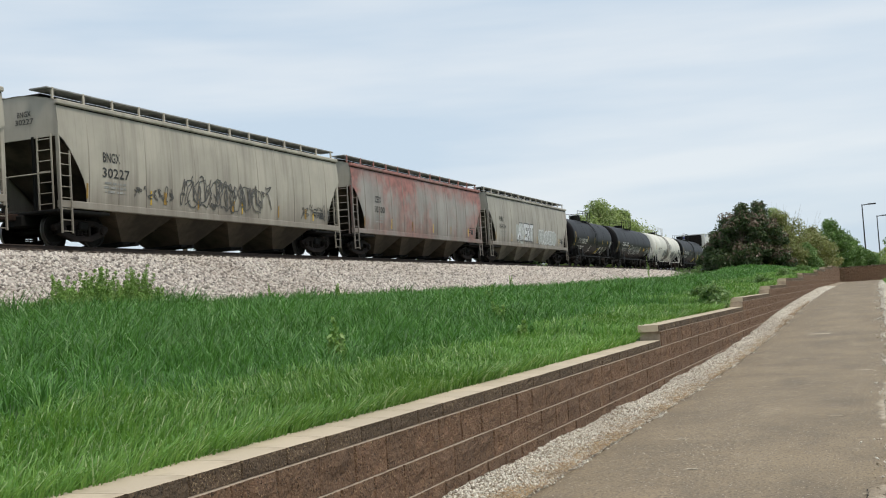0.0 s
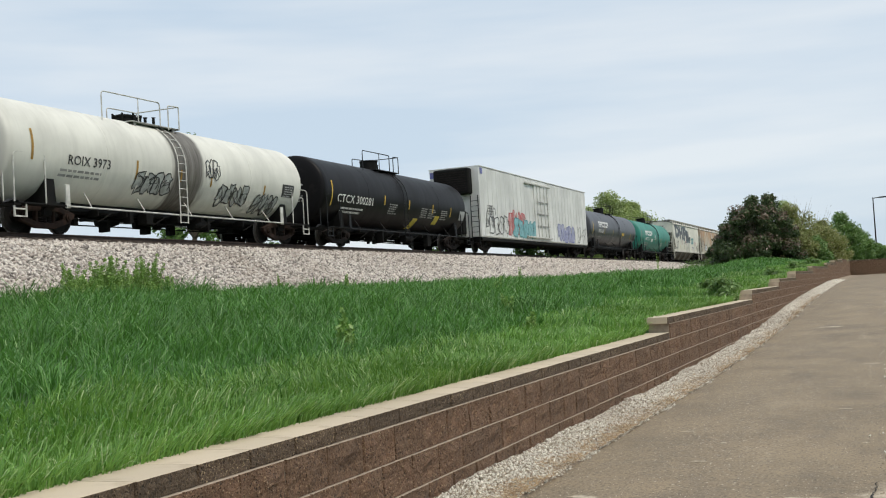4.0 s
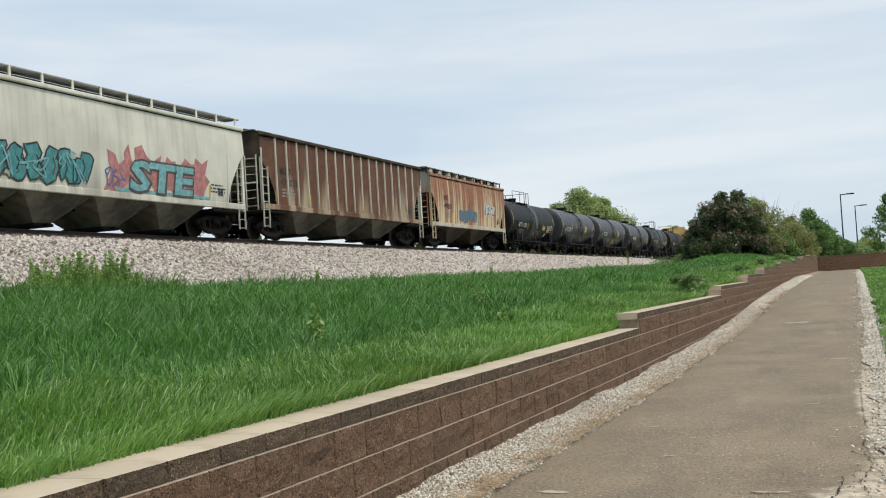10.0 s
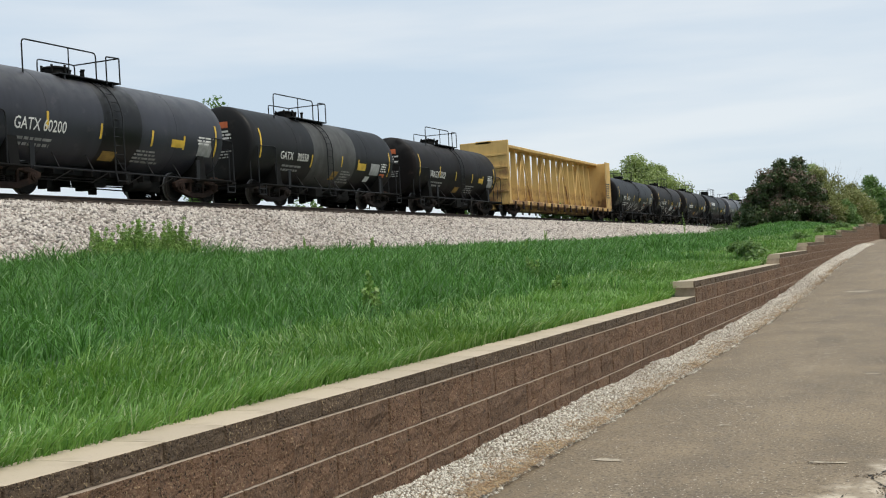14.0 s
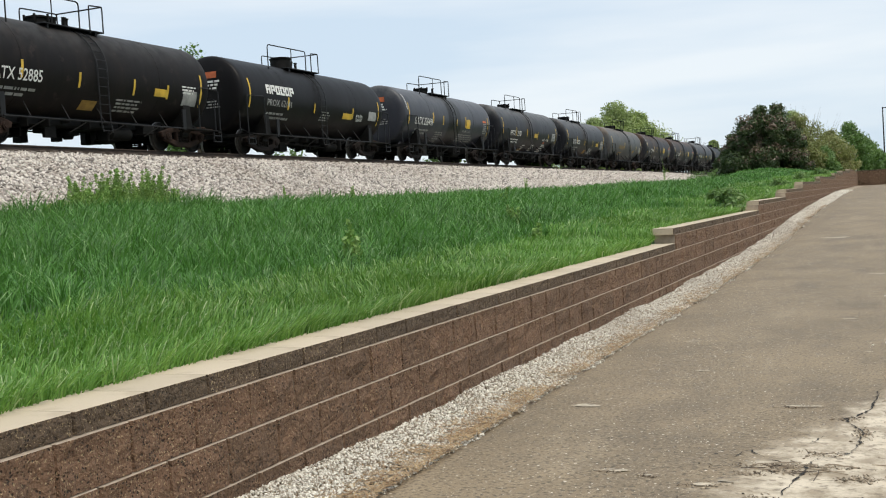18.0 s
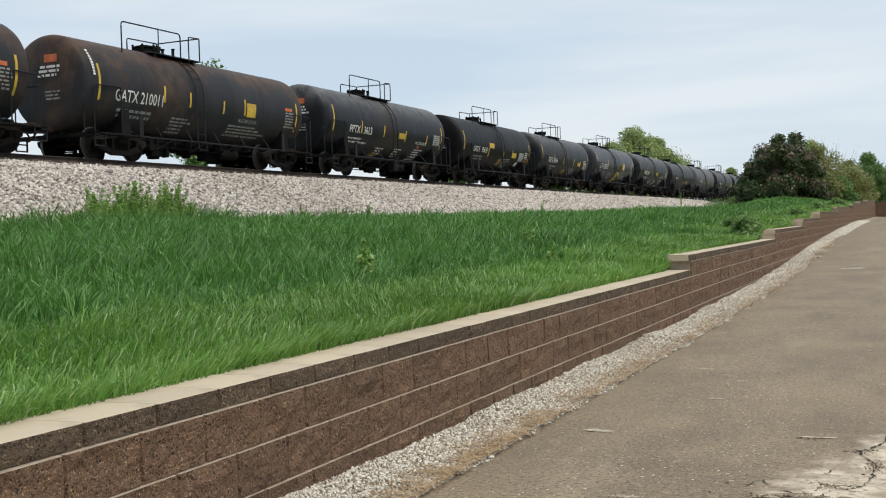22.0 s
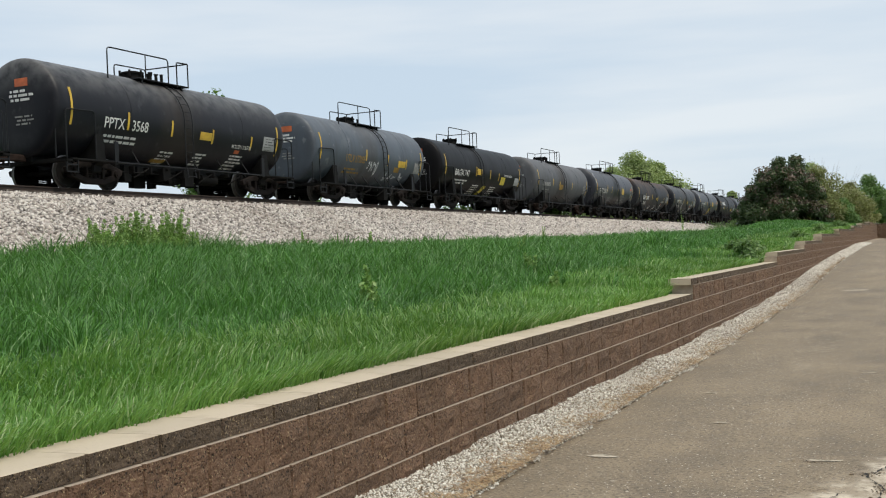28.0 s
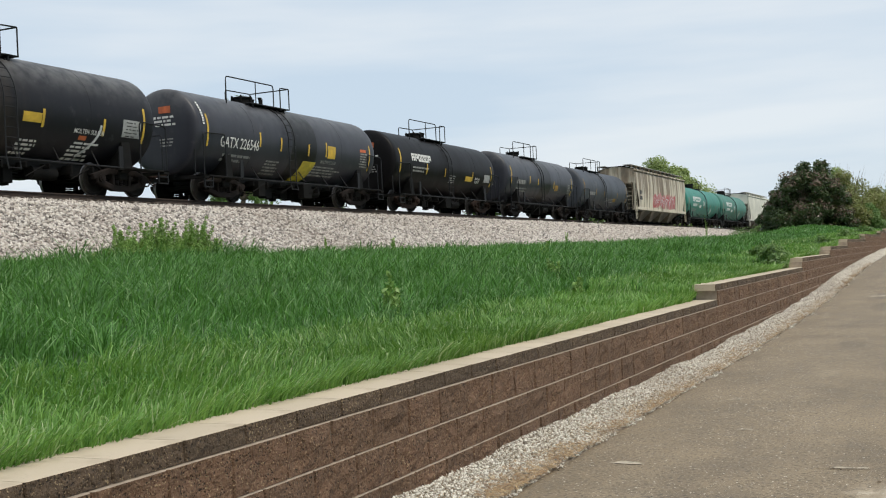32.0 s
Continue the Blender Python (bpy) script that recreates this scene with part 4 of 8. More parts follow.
def bubble(surf, y0, y1, z0, z1, fill, edge, car, seed, n=5, w=0.05, off=0.012):
    """Rounded sprayed letters: soft bodies with a drawn rim and a short stroke inside each."""
    rng = random.Random(seed)
    body, rim = MB(), MB()
    cw = (y1 - y0) / n
    for k in range(n):
        cy, cz, lean = y0 + cw * (k + 0.5), (z0 + z1) / 2 + rng.uniform(-0.07, 0.07) * (z1 - z0), rng.uniform(-0.25, 0.35)
        ring, m = [], 16
        bite = rng.randrange(m)
        for i in range(m):
            t = 2 * math.pi * i / m
            q = (1 + rng.uniform(-0.16, 0.16)) * (0.55 if i in (bite, (bite + 7) % m) else 1.0)
            dz = (z1 - z0) * 0.5 * q * math.copysign(abs(math.sin(t)) ** 0.7, math.sin(t))
            ring.append((cy + cw * 0.56 * q * math.copysign(abs(math.cos(t)) ** 0.7, math.cos(t)) + lean * dz, cz + dz))
        o = off + 0.002 * k
        if fill:
            body.add([surf(cy, cz, o)] + [surf(a, b, o) for a, b in ring], [(0, 1 + i, 1 + (i + 1) % m) for i in range(m)])
        ribbon(rim, surf, ring + ring[:2], w, o + 0.004)
        a, b = rng.uniform(-0.25, 0.25), rng.uniform(0.1, 0.3)
        ribbon(rim, surf, [(cy + a * cw, cz - b * (z1 - z0)), (cy + (a + 0.15) * cw, cz), (cy + a * cw, cz + b * (z1 - z0) * 0.8)], w * 0.9, o + 0.005)
    if fill:
        part("graffiti", body.mesh("graffiti", fill), car, "", "stuff")
    part("graffiti", rim.mesh("graffiti", edge), car, "", "stuff")


# ---- tank cars ----
def tank_surf(r, zc):
    def at(y, z, off):
        d = max(-0.98, min(0.98, (z - zc) / r))
        c = math.sqrt(1 - d * d)
        return ((r + off) * c, y, zc + (r + off) * d)
    return at


def head_surf(r, zc, half, depth):
    def at(x, z, off):
        q = min(0.97, math.hypot(x, z - zc) / r)
        return (x, -half + depth * (1 - (1 - q ** 6.0) ** (1 / 6.0)) - off, z)
    return at


def tank_shape(r, zc, length, depth, mat):
    def build():
        prof = []
        for i in range(17):
            q = math.sin(i / 16 * math.pi / 2)
            prof.append((-length / 2 + depth * (1 - (1 - q ** 6.0) ** (1 / 6.0)) if i < 16 else -length / 2 + depth, max(0.02, r * q)))
        n = 6
        mid = [(-length / 2 + depth + (length - 2 * depth) * i / n, r) for i in range(1, n)]
        prof = prof + mid + [(-y, q) for y, q in reversed(prof)]
        return MB().revolve_y(prof, zc, 56).mesh("tank", mat, 35)
    return shared(("tank", r, round(length, 2), mat.name), build)


def ring_mesh(r, zc, y, w, mat):
    return MB().revolve_y([(y - w / 2, r - 0.02), (y - w / 2, r + 0.005), (y + w / 2, r + 0.005), (y + w / 2, r - 0.02)], zc, 48).mesh("girth_seam", mat, 30)


TANK_BACK = -0.3
SINK = {}


def settle():
    """Lets each body down onto its trucks."""
    for car, _ in TRAIN:
        down = Matrix.Translation((0, 0, -SINK.get(car.name, 0.16)))
        for ob in car.children:
            if ob.name.split(".")[0] not in ("bogie", "stub_sill", "brake_rigging", "coupler"):
                ob.matrix_basis = down @ ob.matrix_basis


def tank_car(s0, s1, corner, paint, label, r=1.5, zc=2.5, pipe=None, ladder=True, dome="low", truck=None, seams=2, seed=0):
    """A tank car between the coupler places s0 and s1 (in train seconds); corner: where its platform ends."""
    pipe = pipe or M_BLACK_PIPE
    rng = random.Random(seed)
    lc = (s1 - s0) * SPEED
    lt, depth = lc - 1.2, 0.40
    r_full, r = r, r - 0.08
    car = tagged(new("tank_car"), label, "tank car", "cars of the freight train")
    TRAIN.append((car, ((s0 + s1) / 2 + 16) * SPEED))
    SINK[car.name] = (0.25 if "226" in label or "slate" in label or "dusty" in label else 0.32) if zc < 2.55 else (0.17 if "smooth dark" in label else 0.27)
    part("tank", tank_shape(r, zc, lt, depth, paint), car, m=pose(0, TANK_BACK, 0))
    for y in (-lt * 0.26, lt * 0.24) if seams == 2 else (-lt * 0.3, 0.05, lt * 0.3):
        part("girth_seam", ring_mesh(r, zc, y, 0.04, paint), car)
    low = zc - r
    half = lc / 2
    bogies(car, (-(half - 2.15), half - 2.15), truck)
    couplers(car, half)
    for s in (-1, 1):
        mb = MB().box(-0.3, 0.3, s * (half - 3.4) if s > 0 else -(half - 0.45), (half - 0.45) if s > 0 else -(half - 3.4), 0.70, 0.98, 0.03)
        part("stub_sill", mb.mesh("stub_sill", M_DARK), car)
        y = s * (half - 2.15)
        ang = [(-1.32, 1.0)] + [(x, zc - math.sqrt(max(0.05, (r + 0.01) ** 2 - x * x))) for x in (-1.25, -0.9, -0.45, 0, 0.45, 0.9, 1.25)] + [(1.32, 1.0), (1.0, 0.8), (-1.0, 0.8)]
        mb = MB()
        n = len(ang)
        mb.v = [(x, y - 0.18, z) for x, z in ang] + [(x, y + 0.18, z) for x, z in ang]
        mb.f = [tuple(range(n)), tuple(range(n, 2 * n))] + [(i, (i + 1) % n, n + (i + 1) % n, n + i) for i in range(n)]
        mb.m = [0] * len(mb.f)
        part("saddle", mb.mesh("saddle", M_DARK), car)
        # end deck with its grab rails
        a, b = sorted((s * (half - 0.5), s * (half - 2.55)))
        mb = MB().box(1.16, 1.5, a, b, 0.98, 1.03, 0.01).box(-1.5, -1.16, a, b, 0.98, 1.03, 0.01)
        mb.box(-1.5, 1.5, s * (half - 0.62) - 0.12, s * (half - 0.62) + 0.12, 0.92, 1.03, 0.01)
        part("end_deck", mb.mesh("end_deck", M_DARK), car)
        for x in (1.46, -1.46):
            pts = bezel([(x, s * (half - 0.55), 1.0), (x, s * (half - 0.55), 2.38), (x, s * (half - 1.75), 2.42), (x, s * (half - 1.75), 1.02)], 0.15)
            part("end_handrail", MB().tube(pts, 0.022, 6).mesh("end_handrail", pipe, 40), car)
            mb = MB().box(x - 0.025, x + 0.025, s * (half - 2.62) - 0.09, s * (half - 2.62) + 0.09, 0.95, 1.62, 0.01)
            part("push_pole_bracket", mb.mesh("push_pole_bracket", pipe), car)
            mb = MB()
            for z in (0.62, 0.82):
                mb.box(x - 0.03, x + 0.03, s * (half - 0.75) - 0.22, s * (half - 0.75) + 0.22, z, z + 0.035)
            for d in (-0.22, 0.22):
                mb.box(x - 0.02, x + 0.02, s * (half - 0.75) + d - 0.02, s * (half - 0.75) + d + 0.02, 0.62, 1.0)
            part("step", mb.mesh("step", pipe), car)
        mb = MB().tube(bezel([(-1.2, s * (half - 0.42), 1.9), (-1.2, s * (half - 0.42), 2.15), (1.2, s * (half - 0.42), 2.15), (1.2, s * (half - 0.42), 1.05)], 0.1), 0.02, 6)
        part("end_grab", mb.mesh("end_grab", pipe, 40), car)
    # rail along the side
    for x in (1.5, -1.5):
        part("side_rail", MB().tube([(x, -(half - 2.6), 1.0), (x, half - 2.6, 1.0)], 0.026, 6).mesh("side_rail", pipe, 40), car)
        for k in range(5):
            y = -(half - 3.6) + k * (lc - 7.2) / 4
            mb = MB().tube([(x, y, 1.0), (x * 0.68, y + 0.25, zc - math.sqrt(r * r - 1.0))], 0.02, 5)
            part("rail_bracket", mb.mesh("rail_bracket", pipe), car)
    # gear under the belly
    mb = MB().revolve_z(((low - 0.45, 0.14), (low - 0.3, 0.22), (low + 0.1, 0.22)), 0, 0.1, 14)
    mb.box(-0.25, 0.25, -0.15, 0.35, low - 0.35, low - 0.22, 0.02)
    part("bottom_outlet", mb.mesh("bottom_outlet", M_DARK, 40), car)
    part("air_reservoir", MB().tube([(0.55, 1.3, low - 0.28), (0.55, 2.2, low - 0.28)], 0.2, 14).mesh("air_reservoir", M_DARK, 40), car)
    part("brake_cylinder", MB().tube([(-0.5, -2.3, low - 0.25), (-0.5, -1.7, low - 0.25), (-0.5, -1.3, low - 0.25)], [0.18, 0.18, 0.06], 12).mesh("brake_cylinder", M_DARK, 40), car)
    mb = MB()
    for k in range(4):
        x, z = rng.uniform(-0.8, 0.9), rng.uniform(0.42, 0.72)
        mb.tube([(x, -half + 3.0, z), (x * 0.6, half - 3.2, z + rng.uniform(-0.15, 0.1))], 0.022, 5)
    for k in range(9):
        y = -half + 3.2 + k * (lc - 6.4) / 8
        mb.box(-0.9, 0.95, y - 0.03, y + 0.03, 0.5 + 0.2 * rng.random(), 0.78, 0.01)
        if k % 2:
            mb.tube([(0.9, y, 0.4), (1.1, y + 0.5, 0.7)], 0.02, 5)
    for k in range(18):
        y, x = rng.uniform(-half + 2.9, half - 3.3), rng.uniform(-0.9, 0.7)
        mb.box(x, x + rng.uniform(0.1, 0.4), y, y + rng.uniform(0.08, 0.6), rng.uniform(0.2, 0.55), 0.8, 0.01)
    part("brake_rigging", mb.mesh("brake_rigging", M_DARK), car)
    part("heating_trough", MB().box(-0.62, 0.62, -half + 3.3, half - 3.3, low - 0.16, low + 0.12, 0.04).mesh("heating_trough", M_DARK), car)
    # platform on the crown
    ye = (corner + 0.022 - (s0 + s1) / 2) * SPEED
    top, y0, y1 = zc + r, ye - 2.65, ye
    mid = (y0 + y1) / 2
    zp = top - 0.13
    mb = MB()
    for x0, x1 in ((0.42, 0.86), (-0.86, -0.42)):
        mb.box(x0, x1, y0 + 0.1, y1, zp, zp + 0.04, 0.008)
    mb.box(-0.86, 0.86, y1 - 0.45, y1, zp + 0.005, zp + 0.045, 0.008)
    for y in (y0 + 0.3, y1 - 0.3):
        for x in (-0.8, 0.8):
            mb.box(x - 0.03, x + 0.03, y - 0.03, y + 0.03, zc + math.sqrt(r * r - 0.6) - 0.1, zp + 0.02)
    part("platform", mb.mesh("platform", M_BLACK_PIPE if pipe is M_BLACK_PIPE else M_GREY_PIPE), car)
    zr = zp + 0.80
    for x, ya, yb, r_bend in ((0.86, y1 - 4.0, y1 - 1.05, 0.13), (0.86, y1 - 0.6, y1, 0.05), (-0.86, y1 - 1.6, y1, 0.10)):
        foot = zp - 0.06 if ya > y0 else zc + math.sqrt(r * r - 0.74) - 0.02
        pts = bezel([(x, ya, foot), (x, ya, zr - 0.03), (x, yb, zr), (x, yb, zp)], r_bend)
        part("platform_handrail", MB().tube(pts, 0.022, 6).mesh("platform_handrail", pipe, 40), car)
    part("platform_post", MB().tube([(0.86, y1 - 2.2, zp), (0.86, y1 - 2.2, zr - 0.01)], 0.018, 6).mesh("platform_post", pipe, 40), car)
    part("platform_handrail", MB().tube([(0.86, y1, zr), (-0.86, y1, zr)], 0.022, 6).mesh("platform_handrail", pipe, 40), car)
    if dome == "tall":
        mb = MB().revolve_z(((top - 0.1, 0.42), (top + 0.36, 0.42), (top + 0.38, 0.45), (top + 0.43, 0.45), (top + 0.45, 0.40)), 0.0, mid - 0.25, 24)
        part("valve_housing", mb.mesh("valve_housing", M_DARK, 30), car)
    else:
        mb = MB().revolve_z(((top - 0.1, 0.34), (top + 0.16, 0.34), (top + 0.18, 0.39), (top + 0.22, 0.39), (top + 0.27, 0.2)), 0.0, mid - 0.5, 20)
        manway = part("manway", mb.mesh("manway", M_DARK, 30), car)
        for k in range(6):
            t = k * math.pi / 3
            bolt = shared("manway_bolt", lambda: MB().box(-0.03, 0.03, -0.03, 0.03, 0.05, 0.28, 0.008).mesh("eye_bolt", M_DARK))
            part("eye_bolt", bolt, manway, m=pose(0.38 * math.cos(t), mid - 0.5 + 0.38 * math.sin(t), top))
    for k in range(5):
        y, x = mid - 0.1 + 0.2 * k, rng.uniform(-0.3, 0.3)
        valve = shared(("valve", k), lambda: MB().revolve_z(((-0.1, 0.05), (0.12 + 0.04 * k, 0.05), (0.3, 0.08)), 0, 0, 8).mesh("valve", M_DARK))
        part("valve", valve, car, m=pose(x, y, top))
    if ladder:
        yl = mid + 0.35
        mb = MB()
        curve = []
        for k in range(15):
            z = zp - (zp - 1.05) * k / 14
            d = max(-0.9, min(0.9, (z - zc) / r))
            curve.append(((r + 0.09) * math.sqrt(1 - d * d) if z > zc else r + 0.09, z))
        for d in (-0.21, 0.21):
            mb.tube([(x, yl + d, z) for x, z in curve] + [(1.58, yl + d, 0.72)], 0.02, 5)
        for k in range(12):
            z = 0.75 + k * (zp - 0.8) / 11.5
            x = float(np.interp(z, [c[1] for c in reversed(curve)], [c[0] for c in reversed(curve)])) if z > 1.05 else 1.58
            mb.tube([(x, yl - 0.21, z), (x, yl + 0.21, z)], 0.014, 5)
        part("ladder", mb.mesh("ladder", pipe, 40), car)
    side, end = tank_surf(r, zc), head_surf(r, zc, lt / 2, depth)

    def surf(y, z, off):
        return side(y + TANK_BACK, zc + (z - zc) * r / r_full, off)

    def head(x, z, off):
        p = end(x, zc + (z - zc) * r / r_full, off)
        return (p[0], p[1] + TANK_BACK, p[2])
    return car, surf, head, lt, mid


def stripes(car, surf, lt, rows, mat=None):
    """Reflective strips: (place along the tank 0 to 1, low, high)."""
    for u, z0, z1 in rows:
        y = -lt / 2 + u * lt
        decal("reflective_strip", surf, y - 0.045, y + 0.045, z0, z1, mat or M_YELLOW, car, 0.012)


ENDS = ((0.048, 1.95, 3.05), (0.952, 1.75, 2.85))


def head_marks(car, head, zc, seed, placard=True, mat=None):
    if placard:
        decal("placard", head, -0.05, 0.42, zc + 0.62, zc + 0.86, M_ORANGE, car, 0.02, label="orange placard")
    stencil_lines(head, -0.3, 0.6, zc + 0.52, 3, mat or M_STENCIL, car, seed, 0.13, 0.075, 0.02)
    stencil_lines(head, -0.1, 0.6, zc - 0.25, 3, M_STENCIL_DIM, car, seed + 1, 0.11, 0.05, 0.02)


def sulfur_marks(car, surf, head, lt, number, style, seed, zc=2.5):
    y = lambda u: -lt / 2 + u * lt
    rng = random.Random(seed)
    head_marks(car, head, zc, seed)
    if style == "gatx":
        lettering("car_number", surf, number, y(0.105), 2.0, 0.37, M_STENCIL, car, 0.185 * lt)
        stencil_lines(surf, y(0.12), y(0.27), 1.78, 2, M_STENCIL_DIM, car, seed + 2, 0.16, 0.085)
        stripes(car, surf, lt, ENDS + ((0.295, 2.15, 2.68), (0.405, 2.1, 2.6), (0.56, 2.05, 2.5), (0.665, 2.1, 2.68)))
        decal("label_panel", surf, y(0.675), y(0.722), 2.06, 2.56, M_YELLOW, car, 0.011, label="yellow warning panel")
        stencil_lines(surf, y(0.34), y(0.43), 1.72, 5, M_STENCIL_DIM, car, seed + 3)
        lettering("commodity_stencil", surf, "MOLTEN SULFUR", y(0.64), 1.84, 0.13, M_STENCIL_DIM, car, 0.095 * lt)
        stencil_lines(surf, y(0.6), y(0.8), 1.72, 4, M_STENCIL_DIM, car, seed + 4)
        stencil_lines(surf, y(0.885), y(0.945), 2.45, 6, M_STENCIL_DIM, car, seed + 5)
        decal("placard", surf, y(0.885), y(0.925), 2.5, 2.62, M_ORANGE, car, 0.011)
        mb = MB()
        k = 0
        for i in range(9):
            z = zc + 0.95 - i * 0.09
            mb.add([surf(y(0.026), z, 0.02), surf(y(0.026) + 0.10, z, 0.02), surf(y(0.026) + 0.10, z - 0.06, 0.02), surf(y(0.026), z - 0.06, 0.02)], [(0, 1, 2, 3)])
        part("shoulder_number", mb.mesh("shoulder_number", M_STENCIL), car)
    elif style == "pptx":
        lettering("car_number", surf, number.replace(" ", "   ") if number[:4] in ("PPTX", "SHPX") else number, y(0.165), 2.0, 0.33, M_STENCIL, car, 0.165 * lt)
        stencil_lines(surf, y(0.165), y(0.32), 1.8, 2, M_STENCIL, car, seed + 2, 0.15, 0.075)
        stripes(car, surf, lt, ENDS + ((0.252, 2.0, 2.55), (0.43, 1.98, 2.5), (0.615, 1.9, 2.4), (0.81, 1.85, 2.35)))
        decal("label_panel", surf, y(0.555), y(0.61), 2.0, 2.27, M_YELLOW, car, 0.011, label="yellow warning panel")
        stencil_lines(surf, y(0.41), y(0.475), 1.5, 5, M_STENCIL, car, seed + 3)
        decal("label_panel", surf, y(0.40), y(0.46), 1.16, 1.26, M_DULL_YELLOW, car, 0.011)
        stencil_lines(surf, y(0.56), y(0.62), 1.55, 5, M_STENCIL, car, seed + 4)
        stencil_lines(surf, y(0.72), y(0.81), 1.62, 6, M_STENCIL, car, seed + 5)
        lettering("commodity_stencil", surf, "MOLTEN SULFUR", y(0.715), 1.86, 0.13, M_STENCIL, car, 0.1 * lt)
        decal("placard", surf, y(0.735), y(0.76), 1.68, 1.80, M_ORANGE, car, 0.012)
        decal("data_table", surf, y(0.875), y(0.94), 1.9, 2.42, M_TABLE, car, 0.011, label="pale printed data table")
        stencil_lines(surf, y(0.88), y(0.935), 2.35, 5, M_STENCIL_DARK, car, seed + 6, 0.1, 0.03, 0.016)
    elif style == "old":
        lettering("car_number", surf, number, y(0.16), 1.98, 0.34, M_STENCIL, car, 0.17 * lt)
        stencil_lines(surf, y(0.17), y(0.32), 1.78, 2, M_STENCIL_DIM, car, seed + 2, 0.15, 0.075)
        stripes(car, surf, lt, ENDS + ((0.265, 2.05, 2.55), (0.455, 1.95, 2.4), (0.66, 1.9, 2.4), (0.80, 1.9, 2.35)))
        decal("label_panel", surf, y(0.745), y(0.80), 1.95, 2.2, M_YELLOW, car, 0.011, label="yellow warning panel")
        decal("label_panel", surf, y(0.48), y(0.535), 1.35, 1.62, M_DULL_YELLOW, car, 0.011)
        stencil_lines(surf, y(0.6), y(0.72), 1.75, 4, M_STENCIL_DIM, car, seed + 3)
        decal("data_table", surf, y(0.87), y(0.935), 1.75, 2.25, M_STENCIL_DIM, car, 0.011)
        stencil_lines(surf, y(0.86), y(0.94), 2.4, 3, M_STENCIL, car, seed + 4)
    elif style == "faded":
        lettering("car_number", surf, number, y(0.25), 1.98, 0.32, M_DULL_YELLOW, car, 0.16 * lt)
        stencil_lines(surf, y(0.25), y(0.4), 1.72, 2, M_DULL_YELLOW, car, seed + 2, 0.14, 0.07)
        stripes(car, surf, lt, ENDS + ((0.42, 2.1, 2.6), (0.62, 2.0, 2.5), (0.80, 1.95, 2.4)))
        decal("label_panel", surf, y(0.69), y(0.74), 1.75, 1.98, M_DULL_YELLOW, car, 0.011)
        decal("placard", head, -1.0, -0.6, zc - 0.2, zc, M_ORANGE, car, 0.02, label="red stencil plate")
        decal("data_table", surf, y(0.885), y(0.945), 1.8, 2.3, M_STENCIL_DIM, car, 0.011)


def bold_panels(car, surf, lt, rows):
    for u0, u1, z0, z1, mat, skew in rows:
        decal("label_panel", surf, -lt / 2 + u0 * lt, -lt / 2 + u1 * lt, z0, z1, mat, car, 0.013, skew)


# ---- covered hopper cars ----
def hopper_surf(flat=False):
    def side(z):
        return 1.49 if flat else 1.58 - 0.075 * ((z - 2.75) / 1.45) ** 2

    def at(y, z, off):
        return (side(z) + off, y, z)
    return side, at


